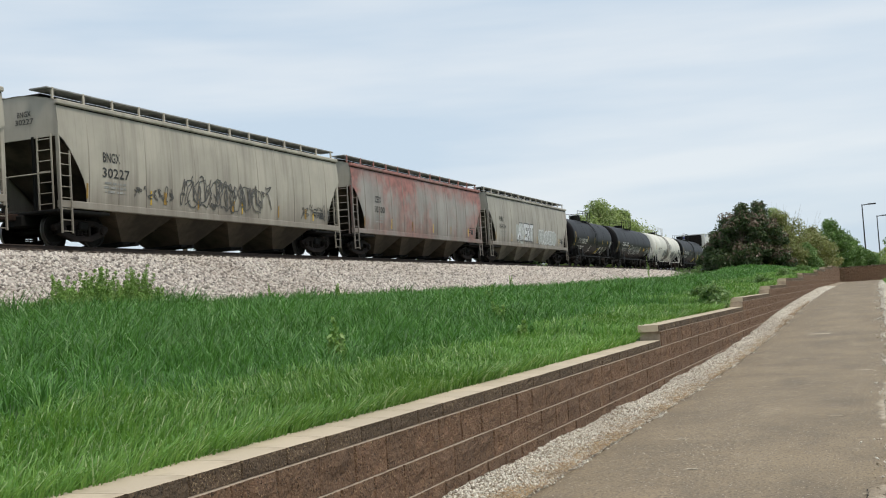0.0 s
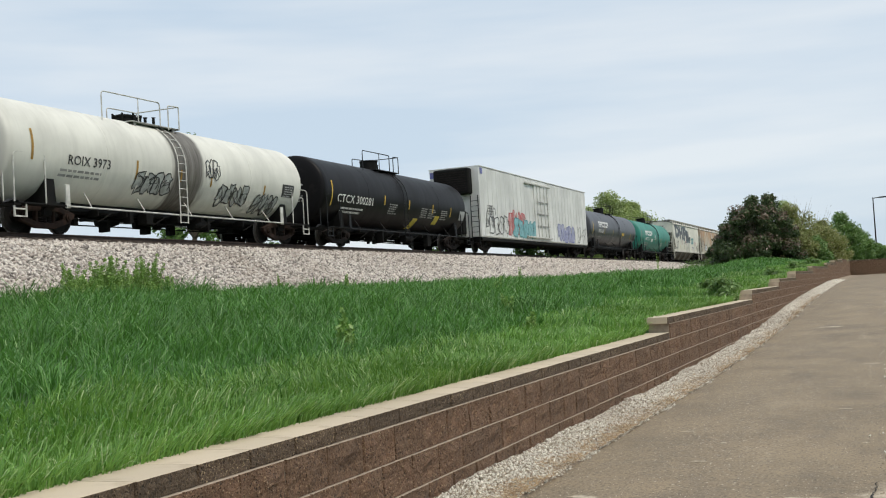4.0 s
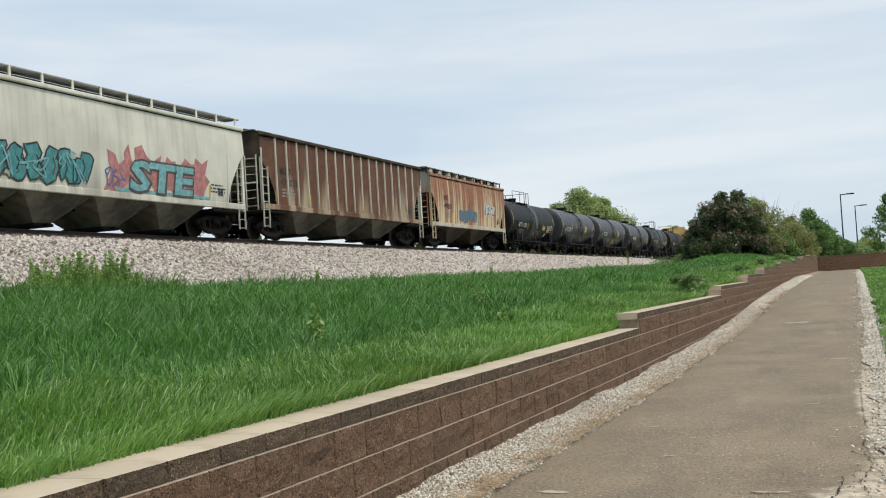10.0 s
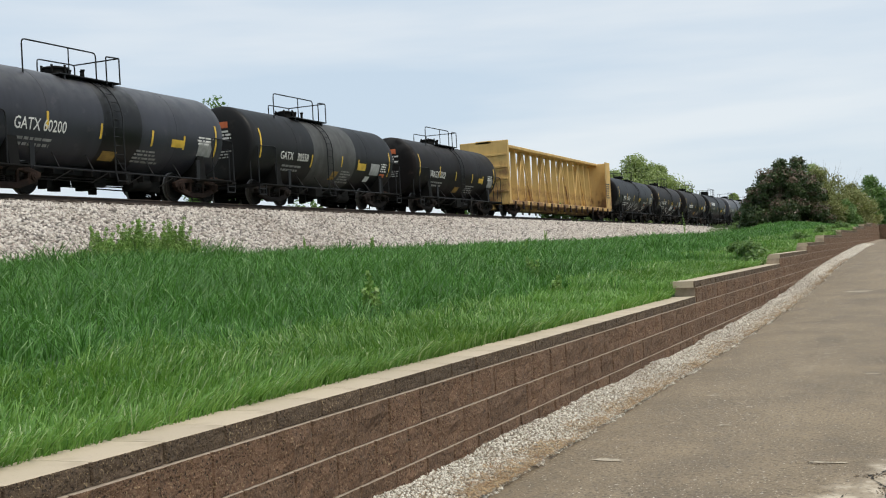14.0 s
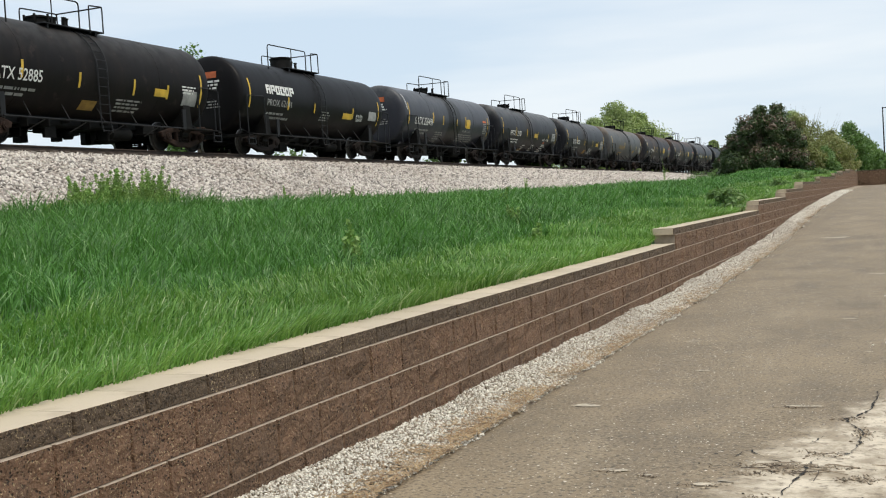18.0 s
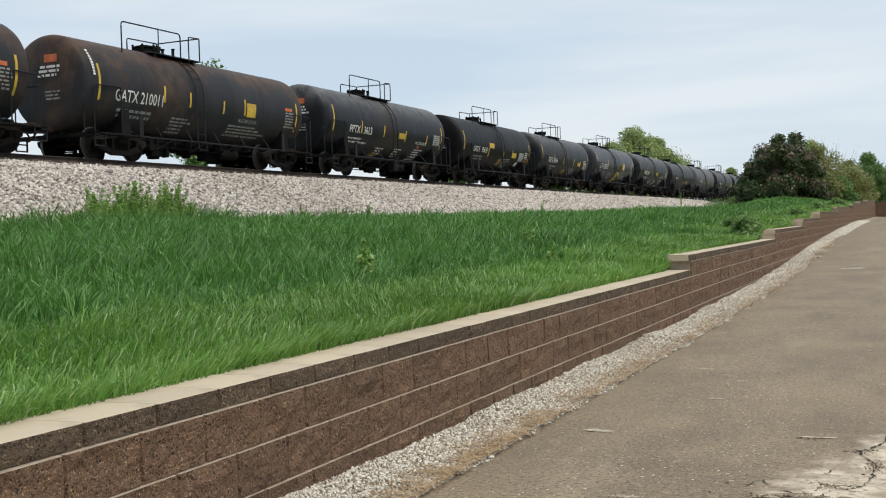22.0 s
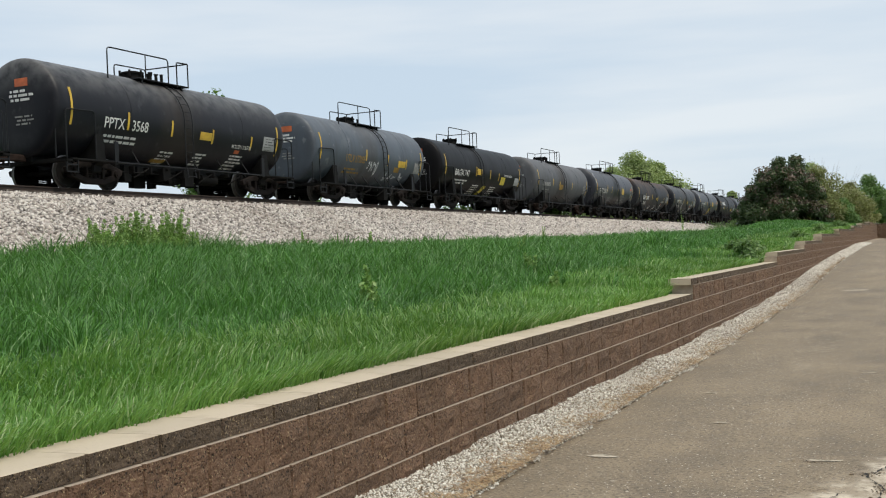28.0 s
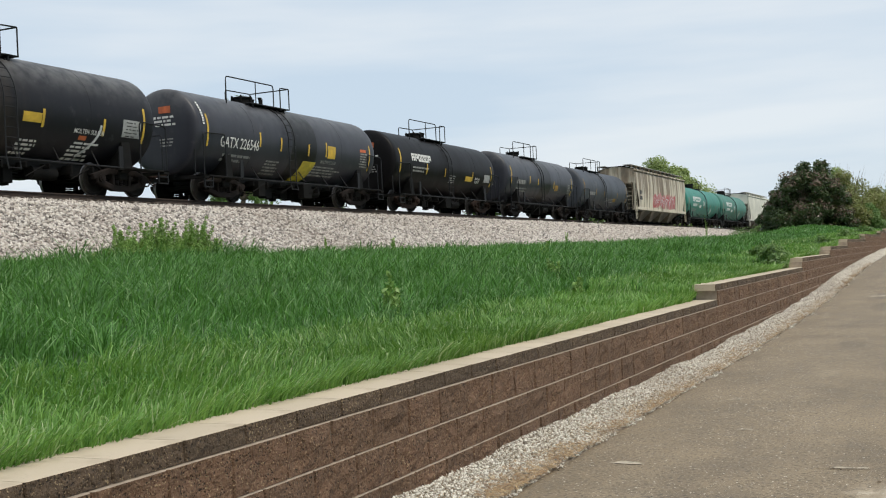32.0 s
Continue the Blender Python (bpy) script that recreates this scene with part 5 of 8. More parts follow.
def hopper_car(s0, s1, paint, label, eave=4.2, bays=4, ribs=0, seams=10, board_z=4.66, trim=None, belly=None, sill=None, ends=None, seed=0, open_roof=False):
    trim, sill, ends = trim or paint, sill or paint, ends or paint
    lc = (s1 - s0) * SPEED
    ls = lc - 1.35
    half, hs, flat = lc / 2, ls / 2, ribs > 0
    car = tagged(new("covered_hopper_car"), label, "hopper car", "cars of the freight train")
    TRAIN.append((car, ((s0 + s1) / 2 + 16) * SPEED))
    SINK[car.name] = 0.16 if board_z > 4.5 else 0.03
    side, surf = hopper_surf(flat)
    cut = ((0.0, eave - 0.95), (0.2, eave - 1.08), (0.45, eave - 1.35), (0.75, eave - 1.75), (1.0, eave - 2.15), (1.12, eave - 2.5), (1.15, 1.36))

    def low(y):
        d = hs - abs(y)
        return float(np.interp(d, [c[0] for c in cut], [c[1] for c in cut]))

    ys = [-hs + c[0] for c in cut] + list(np.linspace(-hs + 1.4, hs - 1.4, 14)) + [hs - c[0] for c in reversed(cut)]
    rows = 8
    for sx in (1, -1):
        mb = MB()
        for y in ys:
            z0 = low(y)
            for k in range(rows + 1):
                z = z0 + (eave - z0) * k / rows
                mb.v.append((sx * side(z), y, z))
        n = rows + 1
        for i in range(len(ys) - 1):
            for k in range(rows):
                q = (i * n + k, (i + 1) * n + k, (i + 1) * n + k + 1, i * n + k + 1)
                mb.f.append(q if sx > 0 else q[::-1])
        base = len(mb.v)
        mb.v += [(x - sx * 0.012, y, z) for x, y, z in mb.v]
        mb.f += [tuple(base + i for i in reversed(q)) for q in list(mb.f)]
        mb.m = [0] * len(mb.f)
        me = mb.mesh("side_wall", paint, 40)
        part("side_wall", me, car)
        mb = MB().box(min(sx * 1.40, sx * 1.53), max(sx * 1.40, sx * 1.53), -hs, hs, 1.18, 1.40, 0.02)
        part("side_sill", mb.mesh("side_sill", sill), car)
        mb = MB().box(min(sx * 1.44, sx * 1.60), max(sx * 1.44, sx * 1.60), -hs - 0.02, hs + 0.02, eave - 0.05, eave + 0.09, 0.03)
        part("eave_rail", mb.mesh("eave_rail", P_BELLY_DARK if ribs else trim), car)
        # dark strip that draws the shadow line under the eave rail
        mb = MB().box(min(sx * 1.46, sx * (side(eave - 0.1) + 0.008)), max(sx * 1.46, sx * (side(eave - 0.1) + 0.008)), -hs + 0.02, hs - 0.02, eave - 0.085, eave - 0.052)
        part("gutter_line", mb.mesh("gutter_line", M_TRUCK), car)
    if ribs:
        for i in range(ribs):
            y = -hs + 1.2 + (ls - 2.4) * i / (ribs - 1)
            me = shared(("rib", ribs, trim.name), lambda: MB().prism_x([(-0.035, 1.4), (0.035, 1.4), (0.028, eave - 0.05), (-0.028, eave - 0.05)], 1.485, 1.55).mesh("side_rib", trim))
            part("side_rib", me, car, m=pose(0, y, 0))
    else:
        for i in range(seams):
            y = -hs + 1.25 + (ls - 2.5) * i / (seams - 1)

            def seam():
                mb = MB()
                zs = np.linspace(1.4, eave - 0.04, 9)
                for z in zs:
                    mb.v += [(side(z) + 0.001, -0.03, z), (side(z) + 0.014, -0.012, z), (side(z) + 0.014, 0.012, z), (side(z) + 0.001, 0.03, z)]
                mb.f = [(k * 4 + i, k * 4 + i + 1, k * 4 + 5 + i, k * 4 + 4 + i) for k in range(8) for i in range(3)]
                mb.m = [0] * len(mb.f)
                return mb.mesh("side_seam", paint, 40)
            part("side_seam", shared(("seam", eave, paint.name), seam), car, m=pose(0, y, 0))
    # roof
    mb = MB()
    xs = np.linspace(-1.5, 1.5, 9)
    for y in (-hs, hs):
        mb.v += [(x, y, eave + 0.08 + 0.26 * (1 - (x / 1.5) ** 2)) for x in xs]
    mb.f = [(i, i + 1, 10 + i, 9 + i) for i in range(8)]
    mb.m = [0] * 8
    part("roof", mb.mesh("roof", ends, 40), car)
    # near-black colour stands for the shade between roof and running board
    mb = MB().box(-0.72, 0.72, -hs + 0.3, hs - 0.3, eave + 0.2, board_z - 0.05, 0.03)
    part("hatch_trough", mb.mesh("hatch_trough", M_DARK), car)
    for sx in (1, -1):
        mb = MB().box(min(sx * 0.7, sx * 1.34), max(sx * 0.7, sx * 1.34), -hs - 0.15, hs + 0.15, board_z - 0.045, board_z, 0.01)
        part("running_board", mb.mesh("running_board", M_BOARD), car, "grey steel roof running board")
        n = int(ls / 1.32)
        for i in range(n + 1):
            y = -hs + 0.1 + (ls - 0.2) * i / n
            me = shared(("board_post", sx, board_z, eave, trim.name, open_roof), lambda: MB().box(sx * 1.32 - 0.03, sx * 1.32 + 0.03, -0.035, 0.035, eave + 0.05, board_z + 0.01, 0.008).mesh("board_post", M_TRUCK if open_roof else trim))
            part("board_post", me, car, m=pose(0, y, 0))
    if open_roof:
        for i in range(9):
            y = -hs + 0.9 + (ls - 1.8) * i / 8
            me = shared(("hatch", eave, ends.name), lambda: MB().prism_x([(-0.28, eave + 0.2), (0.28, eave + 0.2), (0.18, eave + 0.42), (-0.18, eave + 0.42)], 0.4, 1.3).mesh("hatch_cover", ends))
            part("hatch_cover", me, car, m=pose(0, y, 0))
    # ends: plate, slope sheet, posts, decks, ladders
    for s in (-1, 1):
        mb = MB()
        k = 9
        for y in (s * (hs - 0.03), s * (hs - 0.06)):
            mb.v += [(x, y, eave - 0.95) for x in (-1.5, 1.5)] + [(x, y, eave + 0.07 + 0.26 * (1 - (x / 1.5) ** 2)) for x in np.linspace(1.5, -1.5, 9)]
        n = 11
        mb.f = [tuple(range(n)), tuple(range(n, 2 * n))] + [(i, (i + 1) % n, n + (i + 1) % n, n + i) for i in range(n)]
        mb.m = [0] * len(mb.f)
        part("end_plate", mb.mesh("end_plate", ends), car)
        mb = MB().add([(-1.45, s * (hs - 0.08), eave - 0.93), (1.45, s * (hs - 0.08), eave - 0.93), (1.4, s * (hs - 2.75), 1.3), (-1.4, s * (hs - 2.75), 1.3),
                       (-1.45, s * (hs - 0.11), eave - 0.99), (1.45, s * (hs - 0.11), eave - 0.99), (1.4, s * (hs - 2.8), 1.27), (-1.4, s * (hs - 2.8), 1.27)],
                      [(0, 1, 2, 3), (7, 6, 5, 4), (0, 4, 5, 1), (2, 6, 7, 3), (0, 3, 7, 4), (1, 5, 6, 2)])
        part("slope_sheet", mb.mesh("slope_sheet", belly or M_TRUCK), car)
        a, b = sorted((s * (hs - 2.2), s * (hs + 0.12)))
        part("end_deck", MB().box(-1.5, 1.5, a, b, 1.05, 1.14, 0.02).mesh("end_deck", M_DARK), car)
        a, b = sorted((s * (hs - 3.2), s * (half - 0.45)))
        part("center_sill", MB().box(-0.32, 0.32, a, b, 0.72, 1.05, 0.03).mesh("center_sill", M_DARK), car)
        for x in (-1.47, -0.6, 0.6, 1.47):
            mb = MB().box(x - 0.045, x + 0.045, s * (hs - 0.06) - 0.05, s * (hs - 0.06) + 0.05, 1.1, eave - 0.9, 0.01)
            part("corner_post", mb.mesh("corner_post", trim if abs(x) > 1 else M_DARK), car)
        for x in (1.5, -1.5):
            def side_ladder():
                mb = MB()
                for d in (0.02, 0.46):
                    mb.box(0.0, 0.05, d - 0.02, d + 0.02, 0.45, eave - 0.55 if d < 0.1 else 2.85)
                for i in range(8):
                    mb.tube([(0.03, 0.02, 0.5 + i * 0.32), (0.03, 0.46, 0.5 + i * 0.32)], 0.014, 5)
                return mb.mesh("side_ladder", trim)
            me = shared(("side_ladder", eave, trim.name), side_ladder)
            part("side_ladder", me, car, m=pose(x + (0.02 if x > 0 else -0.02), s * (hs + 0.02), 0, 0, 0, 0 if s < 0 else 180))
        def end_ladder():
            mb = MB()
            for x in (0.85, 1.35):
                mb.box(x - 0.02, x + 0.02, -0.02, 0.02, 1.1, 3.3)
            for i in range(7):
                mb.tube([(0.85, 0, 1.3 + i * 0.31), (1.35, 0, 1.3 + i * 0.31)], 0.014, 5)
            mb.tube([(-1.3, 0, 2.2), (1.35, 0, 2.2)], 0.02, 5)
            return mb.mesh("end_ladder", trim)
        me = shared(("end_ladder", trim.name), end_ladder)
        part("end_ladder", me, car, m=pose(0, s * (hs + 0.08), 0))
    # hopper bays
    span = ls - 5.0
    lb = span / bays
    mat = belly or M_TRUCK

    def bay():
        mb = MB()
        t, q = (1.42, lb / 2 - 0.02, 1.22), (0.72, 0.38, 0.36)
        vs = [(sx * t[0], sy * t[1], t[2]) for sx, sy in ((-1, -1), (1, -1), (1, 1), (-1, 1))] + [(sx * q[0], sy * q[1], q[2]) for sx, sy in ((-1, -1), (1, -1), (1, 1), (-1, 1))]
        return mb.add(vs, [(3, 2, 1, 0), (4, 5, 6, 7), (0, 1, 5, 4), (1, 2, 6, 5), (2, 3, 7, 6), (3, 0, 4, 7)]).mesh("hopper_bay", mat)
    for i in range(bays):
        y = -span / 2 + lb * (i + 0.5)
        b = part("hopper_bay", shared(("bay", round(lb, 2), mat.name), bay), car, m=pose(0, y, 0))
        part("outlet_gate", shared("gate", lambda: MB().box(-0.8, 0.8, -0.42, 0.42, 0.26, 0.36, 0.02).box(0.8, 1.0, -0.06, 0.06, 0.28, 0.34).mesh("outlet_gate", M_DARK)), b)
    part("body_sill", MB().box(-0.3, 0.3, -hs + 2, hs - 2, 0.85, 1.2, 0.02).mesh("body_sill", M_DARK), car)
    bogies(car, (-(half - 2.1), half - 2.1))
    couplers(car, half)
    return car, surf, ls


def hopper_marks(car, surf, ls, first, second, seed, mat=None, z=2.2, u=0.09, w=1.3, fat=0.02):
    mat = mat or M_STENCIL_DARK
    y = -ls / 2 + u * ls + 0.3
    lettering("reporting_mark", surf, first, y, z + 0.46, 0.30, mat, car, w * 0.62, 0.012, fat)
    lettering("car_number", surf, second, y - 0.05, z, 0.29, mat, car, w, 0.012, fat)
    stencil_lines(surf, y, y + w, z - 0.14, 3, M_STENCIL_DIM, car, seed, 0.13, 0.06)
    stencil_lines(surf, ls * 0.36, ls * 0.42, 2.0, 3, M_STENCIL_DARK, car, seed + 1, 0.12, 0.05)
    mb = MB()
    yb = ls / 2 - 1.9
    for i in range(2):
        mb.box(surf(yb, 1.7, 0.008)[0] - 0.004, surf(yb, 1.7, 0.012)[0], yb + i * 0.17, yb + i * 0.17 + 0.14, 1.62, 1.88)
    part("inspection_panel", mb.mesh("inspection_panel", M_STENCIL_DARK), car)
    for i, q in enumerate((0.065, 0.24, 0.39, 0.55, 0.7, 0.86)):
        yy = -ls / 2 + q * ls
        decal("reflective_strip", surf, yy - 0.04, yy + 0.04, 1.5, 1.95, M_YELLOW if i % 2 else M_DULL_YELLOW, car, 0.012)


def end_text(car, ls, first, second, eave=4.2):
    at = lambda x, z, off: (x, -ls / 2 + 0.02 - off, z)
    lettering("end_number", at, first, 0.1, eave - 0.3, 0.16, M_STENCIL_DARK, car, 0.5, 0.01, 0.02)
    lettering("end_number", at, second, 0.02, eave - 0.52, 0.16, M_STENCIL_DARK, car, 0.66, 0.01, 0.02)


# ---- all the words on the train ----
NUMBERS = ("GATX 226535", "GATX 226496", "GATX 226572", "GATX 226531", "GATX 226546", "GATX 210013", "GATX 209964", "GATX 210011",
           "GATX 60200", "GATX 60071", "GATX 60046", "GATX 52885", "GATX 65592", "GATX 30558", "GATX 65630", "WAGX 3081", "SHPX 206520", "SHPX 206501",
           "PPTX 3378", "PPTX 3613", "PPTX 3447", "PPTX 3412", "PPTX 3313", "PPTX 3568", "PPTX 3471", "UTLX 664476", "UTLX 673005", "BRGX 747",
           "PROX 62141", "PROX 43471", "PROX 75189", "CALX 3022", "ROIX 3973", "CTCX 300281", "KLRX", "205129", "MOLTEN SULFUR", "WAGX 3002", "MOLTEN", "SULFUR")
PLAIN = ("BNGX", "30227", "CEFX", "10300", "FURX", "854114", "TILX", "519152", "518708", "519130", "MOCX", "479073", "499254")
FAT = ("D", "H", "F", "R", "CST", "STE", "AVERT", "PROEK")
SPACED = [s.replace(" ", "   ") for s in NUMBERS if s[:4] in ("GATX", "PPTX", "SHPX")]
TEXT = gather_text([(s, 0.012) for s in (*NUMBERS, *SPACED)] + [(s, 0.02) for s in PLAIN] + [(s, f) for s in FAT for f in (0.05, 0.11)])


def throw_up(car, surf, s, y, z, h, width, fill, edge, slant=0.0, off=0.014):
    """Heavy sprayed capitals with a rim."""
    lettering("graffiti", surf, s, y - 0.06, z, h, edge, car, width, off, 0.11, slant)
    lettering("graffiti", surf, s, y, z + 0.02, h * 0.97, fill, car, width * 0.96, off + 0.004, 0.05, slant)


# ---- paints of the single cars ----
P_GREY = car_paint("grey_hopper_paint", (0.42, 0.385, 0.32), grime=0.35, low=(1.2, 2.7, 0.6))
P_GREY_RED = car_paint("faded_red_over_grey", (0.31, 0.29, 0.265), grime=0.35, streak=(0.31, 0.105, 0.085), streak_amount=0.97, streak_low=2.9, streak_high=4.2, run=(0.45, 0.35), soft=0.14, low=(1.2, 2.4, 0.5))
P_TAN = car_paint("tan_grey_hopper_paint", (0.37, 0.345, 0.295), grime=0.4, low=(1.2, 2.3, 0.6))
P_CREAM = car_paint("off_white_hopper_paint", (0.68, 0.655, 0.56), grime=0.22, low=(1.0, 1.9, 0.35))
P_RUST = car_paint("rust_streaked_off_white", (0.52, 0.48, 0.39), grime=0.18, streak=(0.42, 0.205, 0.075), streak_amount=0.60, streak_low=1.5, streak_high=4.3, run=(1.5, 0.06), soft=0.13)
P_RUST_BROWN = car_paint("brown_rusted_ribbed_side", (0.40, 0.315, 0.22), grime=0.2, streak=(0.105, 0.029, 0.015), streak_amount=1.2, streak_low=0.8, streak_high=3.6, run=(1.3, 0.05), soft=0.04, spec=0.12)
P_RUST_CREAM = car_paint("rusty_cream_side", (0.64, 0.52, 0.345), grime=0.15, streak=(0.29, 0.085, 0.036), streak_amount=0.72, streak_low=0.6, streak_high=4.4, run=(2.0, 0.04), soft=0.07, spec=0.2)
P_CREAM_STAINED = car_paint("brown_stained_cream_side", (0.60, 0.54, 0.42), grime=0.2, streak=(0.16, 0.105, 0.06), streak_amount=0.45, streak_low=0.5, streak_high=4.4, run=(1.6, 0.05), soft=0.05)
P_WHITE = car_paint("white_reefer_paint", (0.66, 0.66, 0.63), grime=0.12)
P_WHITE_TANK = car_paint("dirty_white_tank", (0.66, 0.65, 0.585), grime=0.12, spill=(0.30, 0.85, (0.062, 0.050, 0.040)))
P_GREEN = car_paint("teal_green_tank", (0.022, 0.205, 0.155), grime=0.22, rough=0.4)
P_GREEN_DULL = car_paint("dull_teal_tank", (0.05, 0.20, 0.155), grime=0.4)
P_BLACK = car_paint("black_tank", (0.0062, 0.0055, 0.0060), (0.012, 0.010, 0.0095), 0.35, 0.34, spec=0.15, smudge=(0.014, 0.0115, 0.011))
P_BLACK_DUST = car_paint("dusty_black_tank", (0.0098, 0.0099, 0.0132), (0.021, 0.0195, 0.0225), 0.4, 0.34, mid_stain=0.5, top_sheen_dust=0.7, spec=0.24, smudge=(0.038, 0.036, 0.041))
P_BLACK_WARM = car_paint("brownish_black_tank", (0.0095, 0.0080, 0.0078), (0.022, 0.017, 0.0145), 0.45, 0.42, top_sheen_dust=0.2, spec=0.12, smudge=(0.032, 0.023, 0.0195))
P_BROWN_TOP = car_paint("slate_tank_with_rusty_crown", (0.030, 0.031, 0.036), (0.020, 0.016, 0.014), 0.4, 0.42, streak=(0.085, 0.052, 0.036), streak_amount=0.72, streak_low=2.2, streak_high=4.0, run=(0.5, 0.3), soft=0.16, spec=0.15, smudge=(0.045, 0.036, 0.031))
P_SLATE = car_paint("slate_grey_tank", (0.033, 0.034, 0.043), (0.010, 0.0095, 0.009), 0.2, 0.30, top_sheen_dust=0.42, band=(0.45, 0.85, (0.0035, 0.0032, 0.003)), spec=0.32, smudge=(0.050, 0.046, 0.050))
P_SLATE_BLUE = car_paint("faded_blue_grey_tank", (0.066, 0.080, 0.100), (0.035, 0.031, 0.029), 0.4, 0.38, mid_stain=0.4, top_sheen_dust=0.4, smudge=(0.17, 0.175, 0.18))
P_FADED_GREY = car_paint("faded_plain_grey_tank", (0.088, 0.089, 0.095), (0.035, 0.030, 0.028), 0.45, 0.42, mid_stain=0.6, top_sheen_dust=0.4, smudge=(0.14, 0.135, 0.13), spec=0.3)
P_FADED = car_paint("faded_olive_grey_tank", (0.070, 0.074, 0.076), (0.040, 0.038, 0.036), 0.4, 0.5, mid_stain=0.3, top_sheen_dust=0.4,
                    streak=(0.125, 0.082, 0.048), streak_amount=0.5, streak_low=2.6, streak_high=4.1, run=(0.6, 0.3), soft=0.14, smudge=(0.125, 0.126, 0.122))
P_DARK_BLUE = car_paint("dark_blue_grey_tank", (0.045, 0.052, 0.065), (0.03, 0.026, 0.024), 0.4, 0.42, smudge=(0.11, 0.105, 0.105))
P_PROC_GREY = car_paint("smooth_dark_grey_tank", (0.058, 0.060, 0.070), (0.03, 0.027, 0.026), 0.25, 0.30, smudge=(0.085, 0.082, 0.085))
P_BAND = car_paint("black_tank_with_grey_band", (0.0065, 0.0062, 0.0062), (0.014, 0.012, 0.011), 0.35, 0.38, band=(0.25, 0.72, (0.085, 0.10, 0.112)), spec=0.22, smudge=(0.014, 0.0115, 0.011))
P_BAND_WIDE = car_paint("black_tank_with_broad_grey_band", (0.008, 0.0078, 0.0078), (0.02, 0.018, 0.016), 0.4, 0.4, spec=0.25, band=(0.3, 1.75, (0.075, 0.074, 0.070)), smudge=(0.026, 0.021, 0.019))
P_YELLOW = car_paint("worn_yellow_lumber_car", (0.60, 0.39, 0.135), (0.20, 0.125, 0.06), 0.45, 0.6, streak=(0.17, 0.075, 0.035), streak_amount=0.28, streak_low=4.5, streak_high=0.5, run=(1.6, 0.5), soft=0.08)
# set darker than the bodies: stains, with the shade under the car mixed in
P_BELLY = plain("stained_shaded_belly", (0.16, 0.142, 0.113), 0.8, 0.6, 1.2, 20, spec=0.2)
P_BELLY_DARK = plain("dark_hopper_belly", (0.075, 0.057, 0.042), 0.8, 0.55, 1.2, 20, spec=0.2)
G_BLACK = graffito("black_spray", (0.03, 0.03, 0.033))
G_SPRAY_DARK = graffito("thin_black_spray", (0.085, 0.078, 0.070))
G_SLATE = graffito("slate_spray", (0.045, 0.05, 0.058))
G_SLATE_EDGE = graffito("blue_grey_spray", (0.055, 0.10, 0.115))
G_WHITE = graffito("white_spray", (0.66, 0.67, 0.68))
G_TEAL = graffito("teal_spray", (0.06, 0.27, 0.28))
G_CYAN = graffito("cyan_spray", (0.20, 0.43, 0.46))
G_PINK = graffito("pink_spray", (0.50, 0.20, 0.19))
G_RED = graffito("red_spray", (0.48, 0.06, 0.06))
G_BLUE = graffito("blue_spray", (0.08, 0.16, 0.24))
G_PALE = graffito("pale_spray", (0.40, 0.42, 0.40))
G_GREENISH = graffito("sage_spray", (0.36, 0.44, 0.31))
G_SAGE_DARK = graffito("dark_sage_spray", (0.15, 0.26, 0.17))
G_INDIGO_PALE = graffito("lilac_spray", (0.36, 0.37, 0.52))
G_INDIGO = graffito("indigo_spray", (0.13, 0.14, 0.36))


# ---- the train in its order ----
def front_hoppers():
    hopper_car(-15.80, -14.972, P_GREY, "grey covered hopper car, only its end in view", belly=P_BELLY_DARK, seams=6, seed=17)
    car, surf, ls = hopper_car(-14.94, -14.125, P_GREY, "dirty grey covered hopper car with black graffiti", trim=P_GREY, belly=P_BELLY_DARK, seams=12, seed=1)
    hopper_marks(car, surf, ls, "BNGX", "30227", 11)
    end_text(car, ls, "BNGX", "30227")
    scrawl(surf, -5.6, -3.4, 1.65, 2.1, G_SPRAY_DARK, car, 3, 8, 0.035)
    scrawl(surf, -3.0, 2.9, 1.55, 2.65, G_SPRAY_DARK, car, 5, 16, 0.05)
    bubble(surf, -2.6, 2.2, 1.6, 2.5, None, G_SPRAY_DARK, car, 8, 7, 0.045)
    scrawl(surf, 5.2, 7.8, 1.5, 2.2, G_SPRAY_DARK, car, 6, 7, 0.035)
    for q in (-3.9, 0.2, 5.6):
        decal("graffiti", surf, q, q + 0.16, 1.55, 1.95, M_DULL_YELLOW, car, 0.013)
    car, surf, ls = hopper_car(-14.125, -13.33, P_GREY_RED, "grey covered hopper car with faded red upper side", trim=P_GREY_RED, belly=P_BELLY_DARK, seams=11, ends=P_GREY, seed=2)
    hopper_marks(car, surf, ls, "CEFX", "10300", 21, u=0.115, w=1.1)
    end_text(car, ls, "CEFX", "10300")
    car, surf, ls = hopper_car(-13.33, -12.5, P_TAN, "tan-grey covered hopper car with silver graffiti", belly=P_BELLY, seams=11, seed=3)
    hopper_marks(car, surf, ls, "FURX", "854114", 31)
    end_text(car, ls, "FURX", "854114")
    blobs(surf, -3.6, -0.1, 1.55, 2.75, G_PALE, car, 4, 5, 0.010)
    throw_up(car, surf, "AVERT", -3.5, 1.65, 1.05, 3.5, G_WHITE, G_BLACK, 0.15)
    blobs(surf, 1.2, 5.6, 1.5, 2.4, G_PALE, car, 7, 6, 0.010)
    throw_up(car, surf, "PROEK", 1.4, 1.55, 0.85, 4.0, G_PALE, G_WHITE)


front_hoppers()


